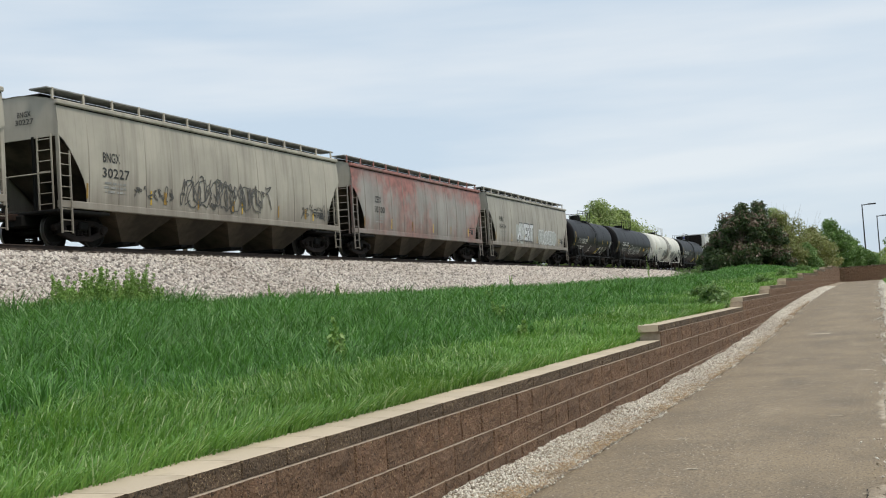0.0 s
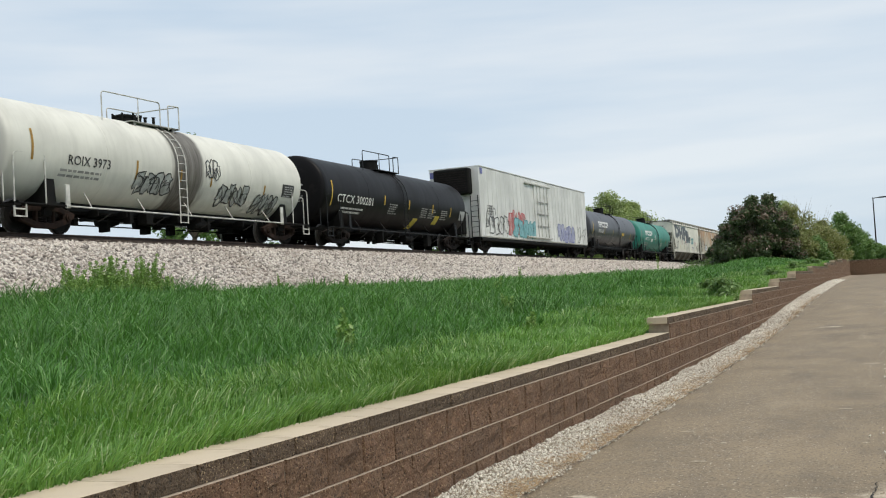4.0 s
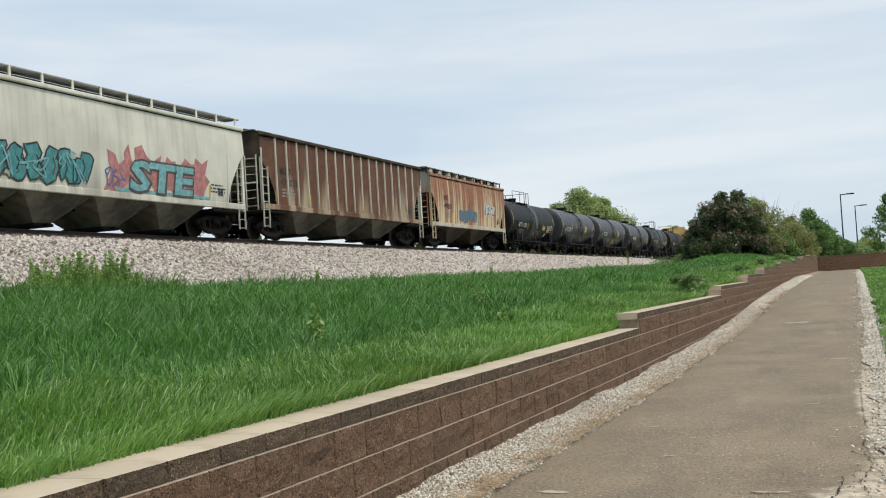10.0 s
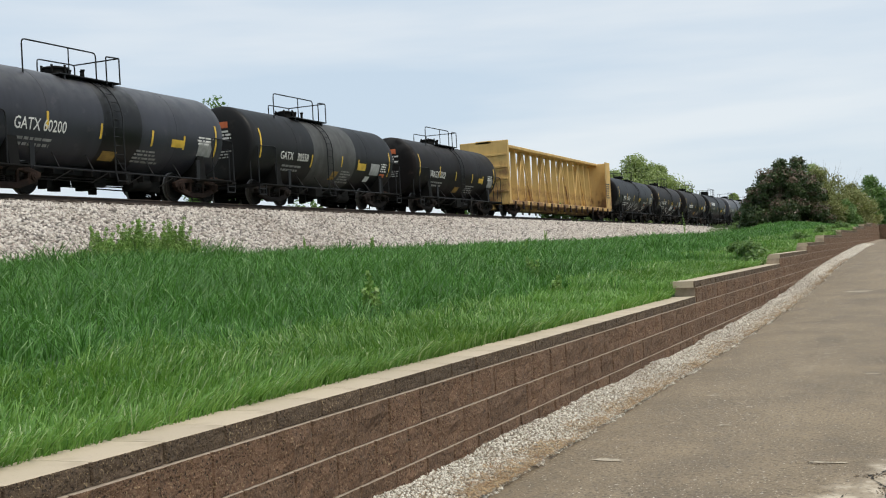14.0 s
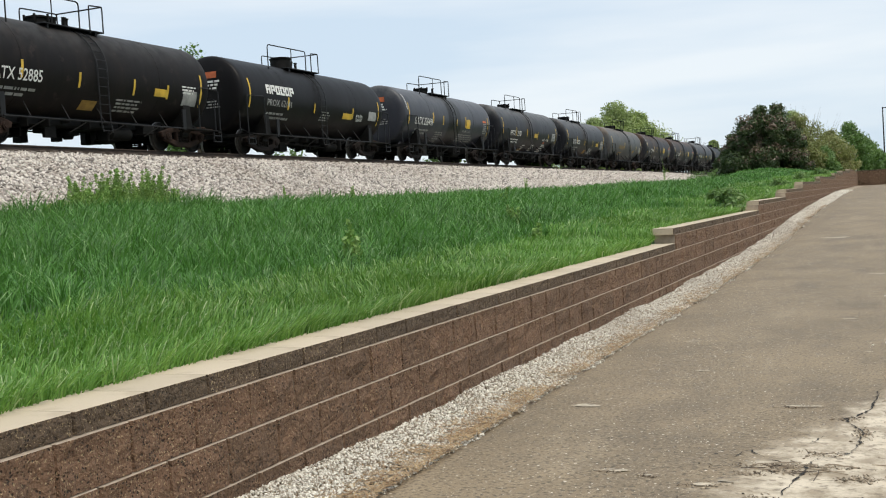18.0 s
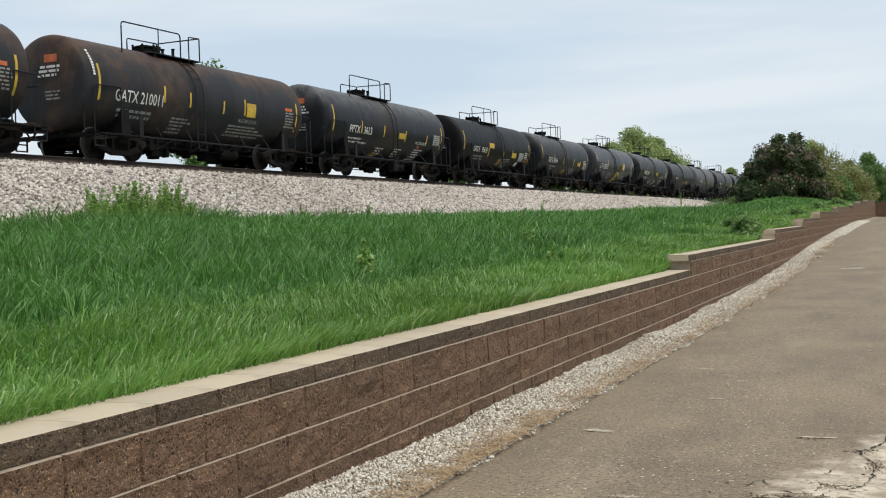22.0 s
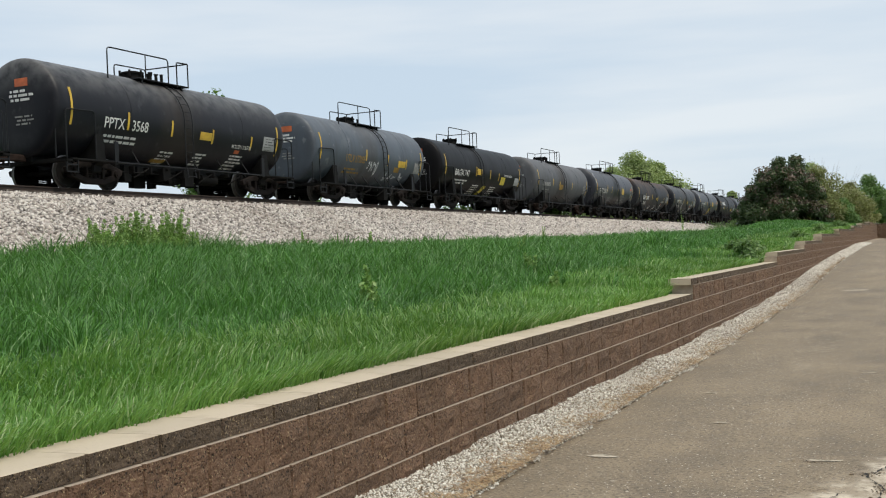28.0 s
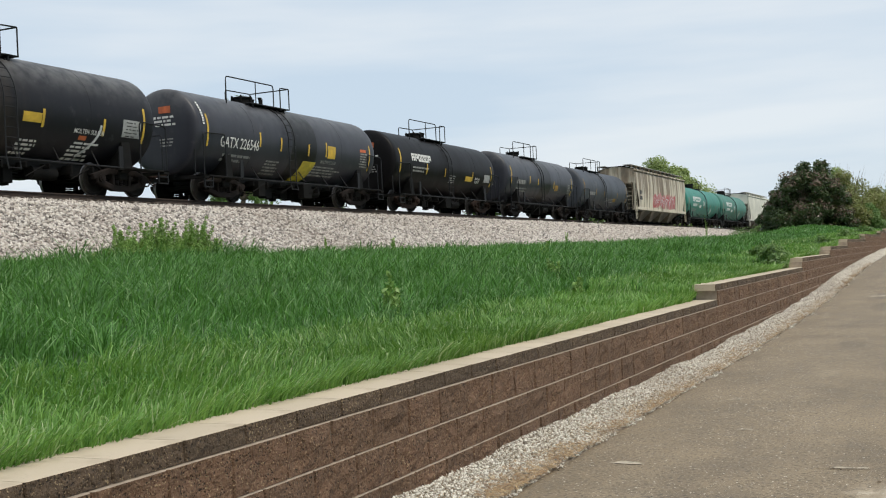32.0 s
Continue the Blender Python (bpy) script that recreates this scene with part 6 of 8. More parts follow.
def head_tanks():
    car, surf, head, lt, mid = tank_car(-12.445, -11.83, -12.113, P_BLACK, "glossy black tank car with white lettering", 1.55, 2.6, dome="tall", seed=4)
    y = lambda u: -lt / 2 + u * lt
    lettering("reporting_mark", surf, "KLRX", y(0.11), 2.0, 0.36, M_STENCIL_DIM, car, 0.08 * lt)
    lettering("car_number", surf, "205129", y(0.205), 1.98, 0.40, M_STENCIL, car, 0.125 * lt)
    stencil_lines(surf, y(0.12), y(0.3), 1.8, 2, M_STENCIL, car, 41, 0.16, 0.08)
    stripes(car, surf, lt, ((0.05, 1.75, 2.9), (0.345, 2.1, 2.6), (0.52, 2.1, 2.55), (0.735, 2.05, 2.5), (0.87, 2.0, 2.4)), M_YELLOW)
    for u in (0.42, 0.68, 0.75, 0.83):
        stencil_lines(surf, y(u), y(u + 0.05), 1.85, 6, M_STENCIL, car, int(u * 100))
    decal("data_table", surf, y(0.93), y(0.975), 1.9, 2.4, M_TABLE, car, 0.011)
    bold_panels(car, surf, lt, ((0.635, 0.675, 1.3, 1.75, M_PLATE, 0.1),))
    head_marks(car, head, 2.6, 42, False)
    car, surf, head, lt, mid = tank_car(-11.79, -11.06, -11.40, P_BLACK, "long black tank car with white scrawled tags", 1.57, 2.62, seed=5, ladder=False)
    y = lambda u: -lt / 2 + u * lt
    lettering("car_number", surf, "CALX 3022", y(0.14), 2.2, 0.34, M_STENCIL, car, 0.17 * lt)
    stencil_lines(surf, y(0.14), y(0.3), 2.0, 2, M_STENCIL_DIM, car, 51, 0.16, 0.08)
    stripes(car, surf, lt, ((0.04, 1.6, 2.6), (0.325, 1.9, 2.35), (0.66, 1.8, 2.3), (0.93, 1.6, 2.5)))
    for a, b, q in ((0.34, 0.5, 7), (0.5, 0.57, 8), (0.585, 0.665, 9), (0.84, 0.92, 10)):
        bubble(surf, y(a), y(b), 1.55, 2.2, None, G_PALE, car, q, 3, 0.035)
        scrawl(surf, y(a), y(b), 1.5, 2.3, G_WHITE, car, q, 3, 0.03)
    bold_panels(car, surf, lt, ((0.755, 0.79, 1.9, 2.15, M_YELLOW, 0),))
    decal("data_table", surf, y(0.935), y(0.975), 1.8, 2.25, M_STENCIL_DIM, car, 0.011)
    head_marks(car, head, 2.62, 52, False)
    car, surf, head, lt, mid = tank_car(-11.027, -10.285, -10.66, P_WHITE_TANK, "dirty white tank car with a dark spill down its middle", 1.58, 2.62, pipe=M_WHITE_PIPE, truck=M_TRUCK_RUST, seed=6)
    y = lambda u: -lt / 2 + u * lt
    lettering("car_number", surf, "ROIX 3973", y(0.15), 2.2, 0.29, M_STENCIL_DARK, car, 0.115 * lt)
    stencil_lines(surf, y(0.13), y(0.27), 2.05, 2, M_STENCIL_DIM, car, 61, 0.15, 0.07)
    stripes(car, surf, lt, ((0.06, 2.2, 3.1), (0.345, 2.0, 2.6), (0.49, 2.1, 2.5), (0.60, 2.05, 2.4), (0.82, 2.0, 2.35)), M_DULL_YELLOW)
    for a, b, q, z in ((0.345, 0.46, 17, 1.6), (0.58, 0.63, 20, 2.3), (0.635, 0.755, 18, 1.5), (0.79, 0.89, 19, 1.3)):
        bubble(surf, y(a), y(b), z, z + 0.7, G_PALE if q != 20 else None, G_BLACK, car, q, 4 if q != 20 else 2, 0.045)
        scrawl(surf, y(a), y(b), z, z + 0.6, G_BLACK, car, q, 3, 0.03)
    decal("data_table", surf, y(0.90), y(0.955), 2.0, 2.5, M_STENCIL_DARK, car, 0.011)
    stencil_lines(surf, y(0.905), y(0.95), 2.42, 5, M_TABLE, car, 62, 0.09, 0.04, 0.016)
    head_marks(car, head, 2.62, 63, False, M_STENCIL_DARK)
    car, surf, head, lt, mid = tank_car(-10.26, -9.49, -9.875, P_BLACK, "clean black tank car with yellow panels", 1.58, 2.62, dome="tall", seed=7)
    y = lambda u: -lt / 2 + u * lt
    lettering("car_number", surf, "CTCX 300281", y(0.075), 2.1, 0.36, M_STENCIL, car, 0.21 * lt)
    stencil_lines(surf, y(0.1), y(0.27), 1.9, 2, M_STENCIL, car, 71, 0.16, 0.08)
    stripes(car, surf, lt, ((0.045, 1.9, 3.0), (0.36, 2.2, 2.65), (0.53, 2.15, 2.6), (0.71, 2.1, 2.55), (0.86, 2.0, 2.5)), M_YELLOW)
    for u in (0.39, 0.62, 0.68, 0.78):
        stencil_lines(surf, y(u), y(u + 0.06), 2.3, 5, M_STENCIL_DIM, car, int(u * 100) + 3)
    bold_panels(car, surf, lt, ((0.575, 0.61, 1.25, 1.75, M_PLATE, 0.12), (0.735, 0.77, 1.55, 1.98, M_PLATE, 0.06)))
    decal("data_table", surf, y(0.94), y(0.985), 1.9, 2.4, M_TABLE, car, 0.011)
    head_marks(car, head, 2.62, 72, False)


head_tanks()


def reefer_car():
    s0, s1 = -9.47, -8.36
    lc = (s1 - s0) * SPEED
    hs, half = lc / 2 - 0.95, lc / 2
    car = tagged(new("refrigerator_car"), "white refrigerator boxcar with graffiti along its foot", "boxcar", "cars of the freight train")
    TRAIN.append((car, ((s0 + s1) / 2 + 16) * SPEED))
    part("body", MB().box(-1.55, 1.55, -hs, hs, 1.0, 5.1, 0.06).mesh("body", P_WHITE), car)
    part("roof", MB().prism_x([(-hs, 5.08), (hs, 5.08), (hs, 5.13), (-hs, 5.13)], -1.58, 1.58).mesh("roof", P_WHITE), car)
    part("underframe", MB().box(-1.5, 1.5, -hs + 0.1, hs - 0.1, 0.82, 1.0, 0.02).box(-0.35, 0.35, -half + 0.45, half - 0.45, 0.7, 0.95, 0.02).mesh("underframe", M_DARK), car)
    surf = lambda y, z, off: (1.55 + off, y, z)
    for i in range(30):
        y = -hs + 0.5 + i * (2 * hs - 1) / 29
        if abs(y) > 1.7:
            part("side_rib", shared("reefer_rib", lambda: MB().box(1.545, 1.565, -0.02, 0.02, 1.1, 5.0).mesh("side_rib", P_WHITE)), car, m=pose(0, y, 0))
    door = part("plug_door", MB().box(1.55, 1.63, -1.6, 1.6, 1.15, 4.85, 0.03).mesh("plug_door", P_WHITE), car)
    for y in (-1.15, -0.45, 0.45, 1.15):
        part("lock_bar", MB().tube([(1.68, y, 1.2), (1.68, y, 4.8)], 0.03, 6).mesh("lock_bar", M_WHITE_PIPE), door)
    for z in (1.25, 4.75):
        part("door_track", MB().box(1.56, 1.7, -3.6, 1.9, z - 0.05, z + 0.05, 0.01).mesh("door_track", M_WHITE_PIPE), car)
    for z in (2.0, 2.8, 3.6):
        part("door_handle", MB().box(1.66, 1.7, -1.3, 1.3, z, z + 0.05).mesh("door_handle", M_GREY_PIPE), door)
    part("cooling_unit", MB().box(-1.1, 1.1, -hs - 0.55, -hs, 3.5, 5.0, 0.08).mesh("cooling_unit", M_DARK), car, "black refrigeration unit on the car end")
    mb = MB()
    for k in range(9):
        mb.box(-0.9, 0.9, -hs - 0.57, -hs - 0.54, 3.7 + k * 0.13, 3.76 + k * 0.13)
    part("unit_grille", mb.mesh("unit_grille", M_TRUCK), car)
    for y0, y1, z0 in ((-hs + 0.05, -hs + 0.5, 4.55),):
        decal("maker_plate", surf, y0, y1, z0 + 0.1, z0 + 0.45, G_INDIGO, car, 0.02, label="blue plate in the top corner")
    end = lambda x, z, off: (x, -hs - off, z)
    decal("maker_plate", end, -1.5, -1.15, 4.6, 4.95, G_INDIGO, car, 0.02)
    part("end_equipment", MB().box(-1.2, 0.6, -hs - 0.5, -hs, 1.2, 2.6, 0.05).mesh("end_equipment", M_DARK), car)
    mb = MB()
    for x in (0.95, 1.4):
        mb.box(x - 0.02, x + 0.02, -hs - 0.1, -hs - 0.05, 0.6, 3.4)
    for k in range(9):
        mb.tube([(0.95, -hs - 0.08, 0.7 + k * 0.3), (1.4, -hs - 0.08, 0.7 + k * 0.3)], 0.015, 5)
    part("end_ladder", mb.mesh("end_ladder", M_BLACK_PIPE), car)
    stencil_lines(surf, -hs + 1.0, -hs + 2.2, 2.9, 4, M_STENCIL_DIM, car, 81, 0.16, 0.09)
    y = lambda u: -hs + u * 2 * hs
    scrawl(surf, y(0.03), y(0.10), 1.3, 2.9, G_BLACK, car, 81, 4, 0.045)
    bubble(surf, y(0.05), y(0.2), 1.25, 2.3, None, G_BLACK, car, 82, 4, 0.06)
    bubble(surf, y(0.2), y(0.34), 1.3, 2.7, G_PINK, G_RED, car, 83, 4, 0.06, 0.010)
    bubble(surf, y(0.24), y(0.45), 1.15, 2.3, G_CYAN, G_TEAL, car, 84, 5, 0.07, 0.022)
    bubble(surf, y(0.66), y(0.84), 1.15, 2.3, G_INDIGO_PALE, G_INDIGO, car, 86, 5, 0.06)
    scrawl(surf, y(0.88), y(0.98), 1.2, 2.4, G_SPRAY_DARK, car, 88, 4, 0.05)
    bogies(car, (-(half - 2.6), half - 2.6))
    couplers(car, half)


reefer_car()


def maker_word(car, surf, y0, y1, z0, h, mat):
    """The owner's name as a row of plain blocks."""
    n = 6
    for i in range(n):
        w = (y1 - y0) / n
        a = y0 + i * w
        mb = MB()
        for c in ((0.0, 0.86, 0.74, 1.0), (0.0, 0.3, 0.0, 1.0), (0.58, 0.86, 0.3 * (i % 2), 1.0), (0.0, 0.86, 0.0 if i in (2, 3, 4) else 0.38, 0.24 if i in (2, 3, 4) else 0.58)):
            ya, yb = a + c[0] * w, a + c[1] * w
            mb.add([surf(ya, z0 + c[2] * h, 0.015), surf(yb, z0 + c[2] * h, 0.015), surf(yb, z0 + c[3] * h, 0.015), surf(ya, z0 + c[3] * h, 0.015)], [(0, 1, 2, 3)])
        part("maker_mark", mb.mesh("maker_mark", mat), car)


def owner_tanks():
    car, surf, head, lt, mid = tank_car(-8.356, -7.575, -7.905, P_PROC_GREY, "smooth dark grey tank car with a broad white owner mark", 1.58, 2.62, dome="tall", seed=9)
    y = lambda u: -lt / 2 + u * lt
    maker_word(car, surf, y(0.165), y(0.36), 2.62, 0.48, M_STENCIL)
    lettering("car_number", surf, "PROX 43471", y(0.165), 2.15, 0.30, M_STENCIL, car, 0.105 * lt)
    stencil_lines(surf, y(0.155), y(0.24), 1.85, 2, M_STENCIL_DIM, car, 91, 0.16, 0.08)
    stripes(car, surf, lt, ((0.06, 2.0, 3.0), (0.285, 2.1, 2.6), (0.465, 2.05, 2.5), (0.66, 1.95, 2.4), (0.86, 1.9, 2.35)))
    bold_panels(car, surf, lt, ((0.665, 0.71, 2.1, 2.35, M_YELLOW, 0),))
    stencil_lines(surf, y(0.47), y(0.52), 1.9, 6, M_STENCIL_DIM, car, 92)
    stencil_lines(surf, y(0.92), y(0.97), 2.35, 5, M_STENCIL_DARK, car, 93)
    head_marks(car, head, 2.62, 94, False)
    for s0, s1, corner, paint, label, seed in ((-7.549, -6.83, -7.15, P_GREEN, "teal green tank car with a broad white owner mark", 10),
                                               (20.42, 21.19, 20.83, P_GREEN, "teal green tank car with white marks", 110),
                                               (21.19, 21.93, 21.58, P_GREEN_DULL, "dull stained teal tank car", 111)):
        car, surf, head, lt, mid = tank_car(s0, s1, corner, paint, label, 1.58, 2.62, dome="tall", seed=seed)
        y = lambda u: -lt / 2 + u * lt
        maker_word(car, surf, y(0.165), y(0.385), 2.6, 0.48, M_STENCIL)
        if seed == 10:
            lettering("car_number", surf, "PROX 75189", y(0.165), 2.12, 0.32, M_STENCIL, car, 0.125 * lt)
        else:
            stencil_lines(surf, y(0.165), y(0.3), 2.4, 1, M_STENCIL, car, seed, 0.3, 0.26)
        stencil_lines(surf, y(0.165), y(0.3), 1.9, 2, M_STENCIL_DIM, car, seed + 1, 0.16, 0.08)
        bold_panels(car, surf, lt, ((0.345, 0.4, 2.02, 2.3, M_STENCIL, 0),))
        stripes(car, surf, lt, ((0.05, 2.0, 3.0), (0.31, 2.1, 2.5), (0.5, 2.0, 2.45), (0.67, 1.95, 2.4), (0.84, 1.9, 2.35)), M_ORANGE)
        stencil_lines(surf, y(0.45), y(0.5), 2.75, 5, M_STENCIL, car, seed + 2)
        stencil_lines(surf, y(0.68), y(0.74), 2.05, 5, M_STENCIL, car, seed + 3)
        stencil_lines(surf, y(0.92), y(0.975), 2.3, 5, M_STENCIL_DIM, car, seed + 4)
        stencil_lines(surf, y(0.45), y(0.5), 1.45, 4, M_STENCIL_DIM, car, seed + 5)
        head_marks(car, head, 2.62, seed + 6, False)


owner_tanks()


def middle_hoppers():
    car, surf, ls = hopper_car(-6.83, -6.025, P_CREAM, "off-white covered hopper car with heavy dark graffiti letters", belly=P_BELLY, seams=2, sill=P_CREAM, seed=12)
    hopper_marks(car, surf, ls, "TILX", "519152", 121, z=2.1, w=1.15)
    end_text(car, ls, "TILX", "519152")
    y = lambda u: -ls / 2 + u * ls
    for s, a, w, z in (("D", 0.075, 2.7, 2.85), ("H", 0.225, 2.3, 2.72), ("F", 0.365, 2.0, 2.62), ("R", 0.465, 2.7, 2.40)):
        throw_up(car, surf, s, y(a), z, 1.25 if s != "F" else 1.35, w, G_SLATE, G_SLATE_EDGE, -0.1)
    decal("graffiti", surf, y(0.55), y(0.62), 2.55, 3.0, G_BLACK, car, 0.02, 0.3)
    throw_up(car, surf, "CST", y(0.655), 2.25, 0.62, 1.9, G_TEAL, G_TEAL)
    scrawl(surf, y(0.09), y(0.13), 1.5, 1.8, G_BLACK, car, 122, 3, 0.035)
    scrawl(surf, y(0.375), y(0.44), 2.05, 2.4, G_BLACK, car, 123, 4, 0.03)
    scrawl(surf, y(0.49), y(0.58), 1.6, 2.2, G_PALE, car, 124, 5, 0.03)
    scrawl(surf, y(0.69), y(0.76), 1.55, 1.9, G_INDIGO, car, 125, 5, 0.03)
    for a in (0.28, 0.42, 0.79):
        stencil_lines(surf, y(a), y(a + 0.07), 2.45, 5, G_PINK, car, int(a * 90), 0.1, 0.04)
    car, surf, ls = hopper_car(-6.025, -5.205, P_RUST, "off-white covered hopper car streaked orange with rust", trim=P_CREAM, belly=P_BELLY, seams=2, seed=13)
    hopper_marks(car, surf, ls, "TILX", "518708", 131)
    end_text(car, ls, "TILX", "518708")
    y = lambda u: -ls / 2 + u * ls
    bubble(surf, y(0.19), y(0.265), 1.5, 2.3, G_WHITE, G_BLACK, car, 132, 2, 0.08)
    bubble(surf, y(0.38), y(0.60), 1.5, 2.25, G_GREENISH, G_SAGE_DARK, car, 134, 6, 0.06)
    scrawl(surf, y(0.40), y(0.64), 1.5, 2.2, G_PALE, car, 135, 4, 0.04, 0.03)
    scrawl(surf, y(0.045), y(0.085), 2.2, 3.6, G_BLACK, car, 136, 3, 0.05)
    car, surf, ls = hopper_car(-5.205, -4.395, P_CREAM, "off-white covered hopper car with teal and pink graffiti", belly=P_BELLY, seams=2, sill=P_CREAM, seed=14)
    hopper_marks(car, surf, ls, "TILX", "519130", 141)
    end_text(car, ls, "TILX", "519130")
    y = lambda u: -ls / 2 + u * ls
    bubble(surf, y(0.17), y(0.31), 1.45, 2.2, G_GREENISH, G_SPRAY_DARK, car, 142, 4, 0.05)
    bubble(surf, y(0.24), y(0.48), 1.45, 2.45, G_TEAL, G_BLACK, car, 143, 6, 0.06, 0.022)
    scrawl(surf, y(0.22), y(0.46), 1.5, 2.4, G_CYAN, car, 145, 6, 0.05, 0.038)
    blobs(surf, y(0.53), y(0.85), 1.45, 2.6, G_PINK, car, 146, 8, 0.010, spiky=0.5)
    decal("graffiti", surf, y(0.55), y(0.86), 1.42, 1.52, G_CYAN, car, 0.012)
    throw_up(car, surf, "STE", y(0.59), 1.5, 0.95, 3.7, G_CYAN, G_SPRAY_DARK, 0.1, 0.03)
    scrawl(surf, y(0.52), y(0.58), 1.5, 2.1, G_INDIGO, car, 147, 3, 0.05)
    car, surf, ls = hopper_car(-4.395, -3.605, P_RUST_BROWN, "ribbed covered hopper car with brown rusted panels", eave=4.12, ribs=17, bays=3, board_z=4.3, trim=P_CREAM, belly=P_BELLY, sill=P_RUST_BROWN, ends=P_BELLY_DARK, seed=15)
    hopper_marks(car, surf, ls, "MOCX", "479073", 151, u=0.075, w=1.5)
    car, surf, ls = hopper_car(-3.605, -2.965, P_RUST_CREAM, "short cream covered hopper car with red-brown rust runs", eave=3.95, bays=2, seams=14, board_z=4.42, trim=P_RUST_CREAM, belly=P_BELLY_DARK, ends=P_TAN, sill=P_RUST, seed=16, open_roof=True)
    hopper_marks(car, surf, ls, "MOCX", "499254", 161, u=0.12, w=1.25)
    y = lambda u: -ls / 2 + u * ls
    blobs(surf, y(0.33), y(0.56), 1.6, 2.3, G_BLUE, car, 162, 4, 0.011, spiky=0.15)
    blobs(surf, y(0.67), y(0.82), 2.1, 2.75, G_WHITE, car, 163, 3, 0.013, spiky=0.35)
    scrawl(surf, y(0.67), y(0.82), 2.1, 2.8, G_BLACK, car, 164, 3, 0.05, 0.02)


middle_hoppers()


def centerbeam_car():
    s0, s1 = 0.56, 1.615
    lc = (s1 - s0) * SPEED
    hs, half = lc / 2 - 0.75, lc / 2
    car = tagged(new("centerbeam_flatcar"), "worn yellow centerbeam lumber flatcar, empty", "flatcar", "cars of the freight train")
    TRAIN.append((car, ((s0 + s1) / 2 + 16) * SPEED))
    part("deck", MB().box(-1.45, 1.45, -hs, hs, 0.82, 1.06, 0.03).box(-0.4, 0.4, -hs, hs, 0.55, 0.9, 0.03).mesh("deck", P_YELLOW), car)
    for s in (-1, 1):
        a, b = sorted((s * hs, s * (hs - 1.15)))
        mb = MB().box(-1.45, 1.45, min(s * hs, s * (hs - 0.12)), max(s * hs, s * (hs - 0.12)), 1.0, 4.52, 0.03)
        bulk = part("bulkhead", mb.mesh("bulkhead", P_YELLOW), car, "solid yellow end bulkhead")
        for sx in (-1, 1):
            mb = MB().prism_x([(s * hs, 1.0), (s * hs, 4.52), (s * (hs - (1.3 if s > 0 else 0.22)), 4.52), (s * (hs - (1.5 if s > 0 else 0.3)), 1.0)], sx * 1.45 - 0.02, sx * 1.45 + 0.02)
            part("wing_plate", mb.mesh("wing_plate", P_YELLOW), bulk)
        for z in (1.6, 2.3, 3.0, 3.7):
            mb = MB().box(-1.4, 1.4, s * hs - 0.07 if s < 0 else s * hs, s * hs if s < 0 else s * hs + 0.07, z - 0.06, z + 0.06, 0.01)
            part("bulkhead_rib", mb.mesh("bulkhead_rib", P_YELLOW), bulk)
    part("top_chord", MB().box(-0.5, 0.5, -hs, hs, 4.36, 4.55, 0.03).mesh("top_chord", P_YELLOW), car)
    n = 15
    for i in range(n + 1):
        y = -hs + 0.9 + (2 * hs - 2.2) * i / n
        post = shared("cb_post", lambda: MB().add([(-0.24, -0.08, 1.05), (0.24, -0.08, 1.05), (0.24, 0.08, 1.05), (-0.24, 0.08, 1.05), (-0.14, -0.08, 4.36), (0.14, -0.08, 4.36), (0.14, 0.08, 4.36), (-0.14, 0.08, 4.36)],
                                                 [(0, 1, 5, 4), (1, 2, 6, 5), (2, 3, 7, 6), (3, 0, 4, 7)]).mesh("beam_post", P_YELLOW))
        part("beam_post", post, car, m=pose(0, y, 0))
        if i < n and i % 3 != 2:
            y2 = -hs + 0.9 + (2 * hs - 2.2) * (i + 1) / n
            up = i % 3 == 0
            mb = MB()
            for x in (-0.12, 0.12):
                mb.tube([(x, y, 1.1 if up else 4.3), (x, y2, 4.3 if up else 1.1)], 0.055, 6)
            part("beam_brace", mb.mesh("beam_brace", P_YELLOW), car)
        for sx in (-1, 1):
            me = shared("cb_stake", lambda: MB().box(-0.05, 0.05, -0.09, 0.09, 0.55, 1.0, 0.02).mesh("stake_pocket", M_TRUCK_RUST))
            part("stake_pocket", me, car, m=pose(sx * 1.47, y, 0))
    surf = lambda y, z, off: (1.47 + off, y, z)
    lines_at = hs - 1.4
    stencil_lines(surf, lines_at, lines_at + 1.0, 2.9, 7, M_STENCIL_DARK, car, 221, 0.17, 0.09)
    bogies(car, (-(half - 2.4), half - 2.4), M_TRUCK_RUST)
    couplers(car, half)


centerbeam_car()


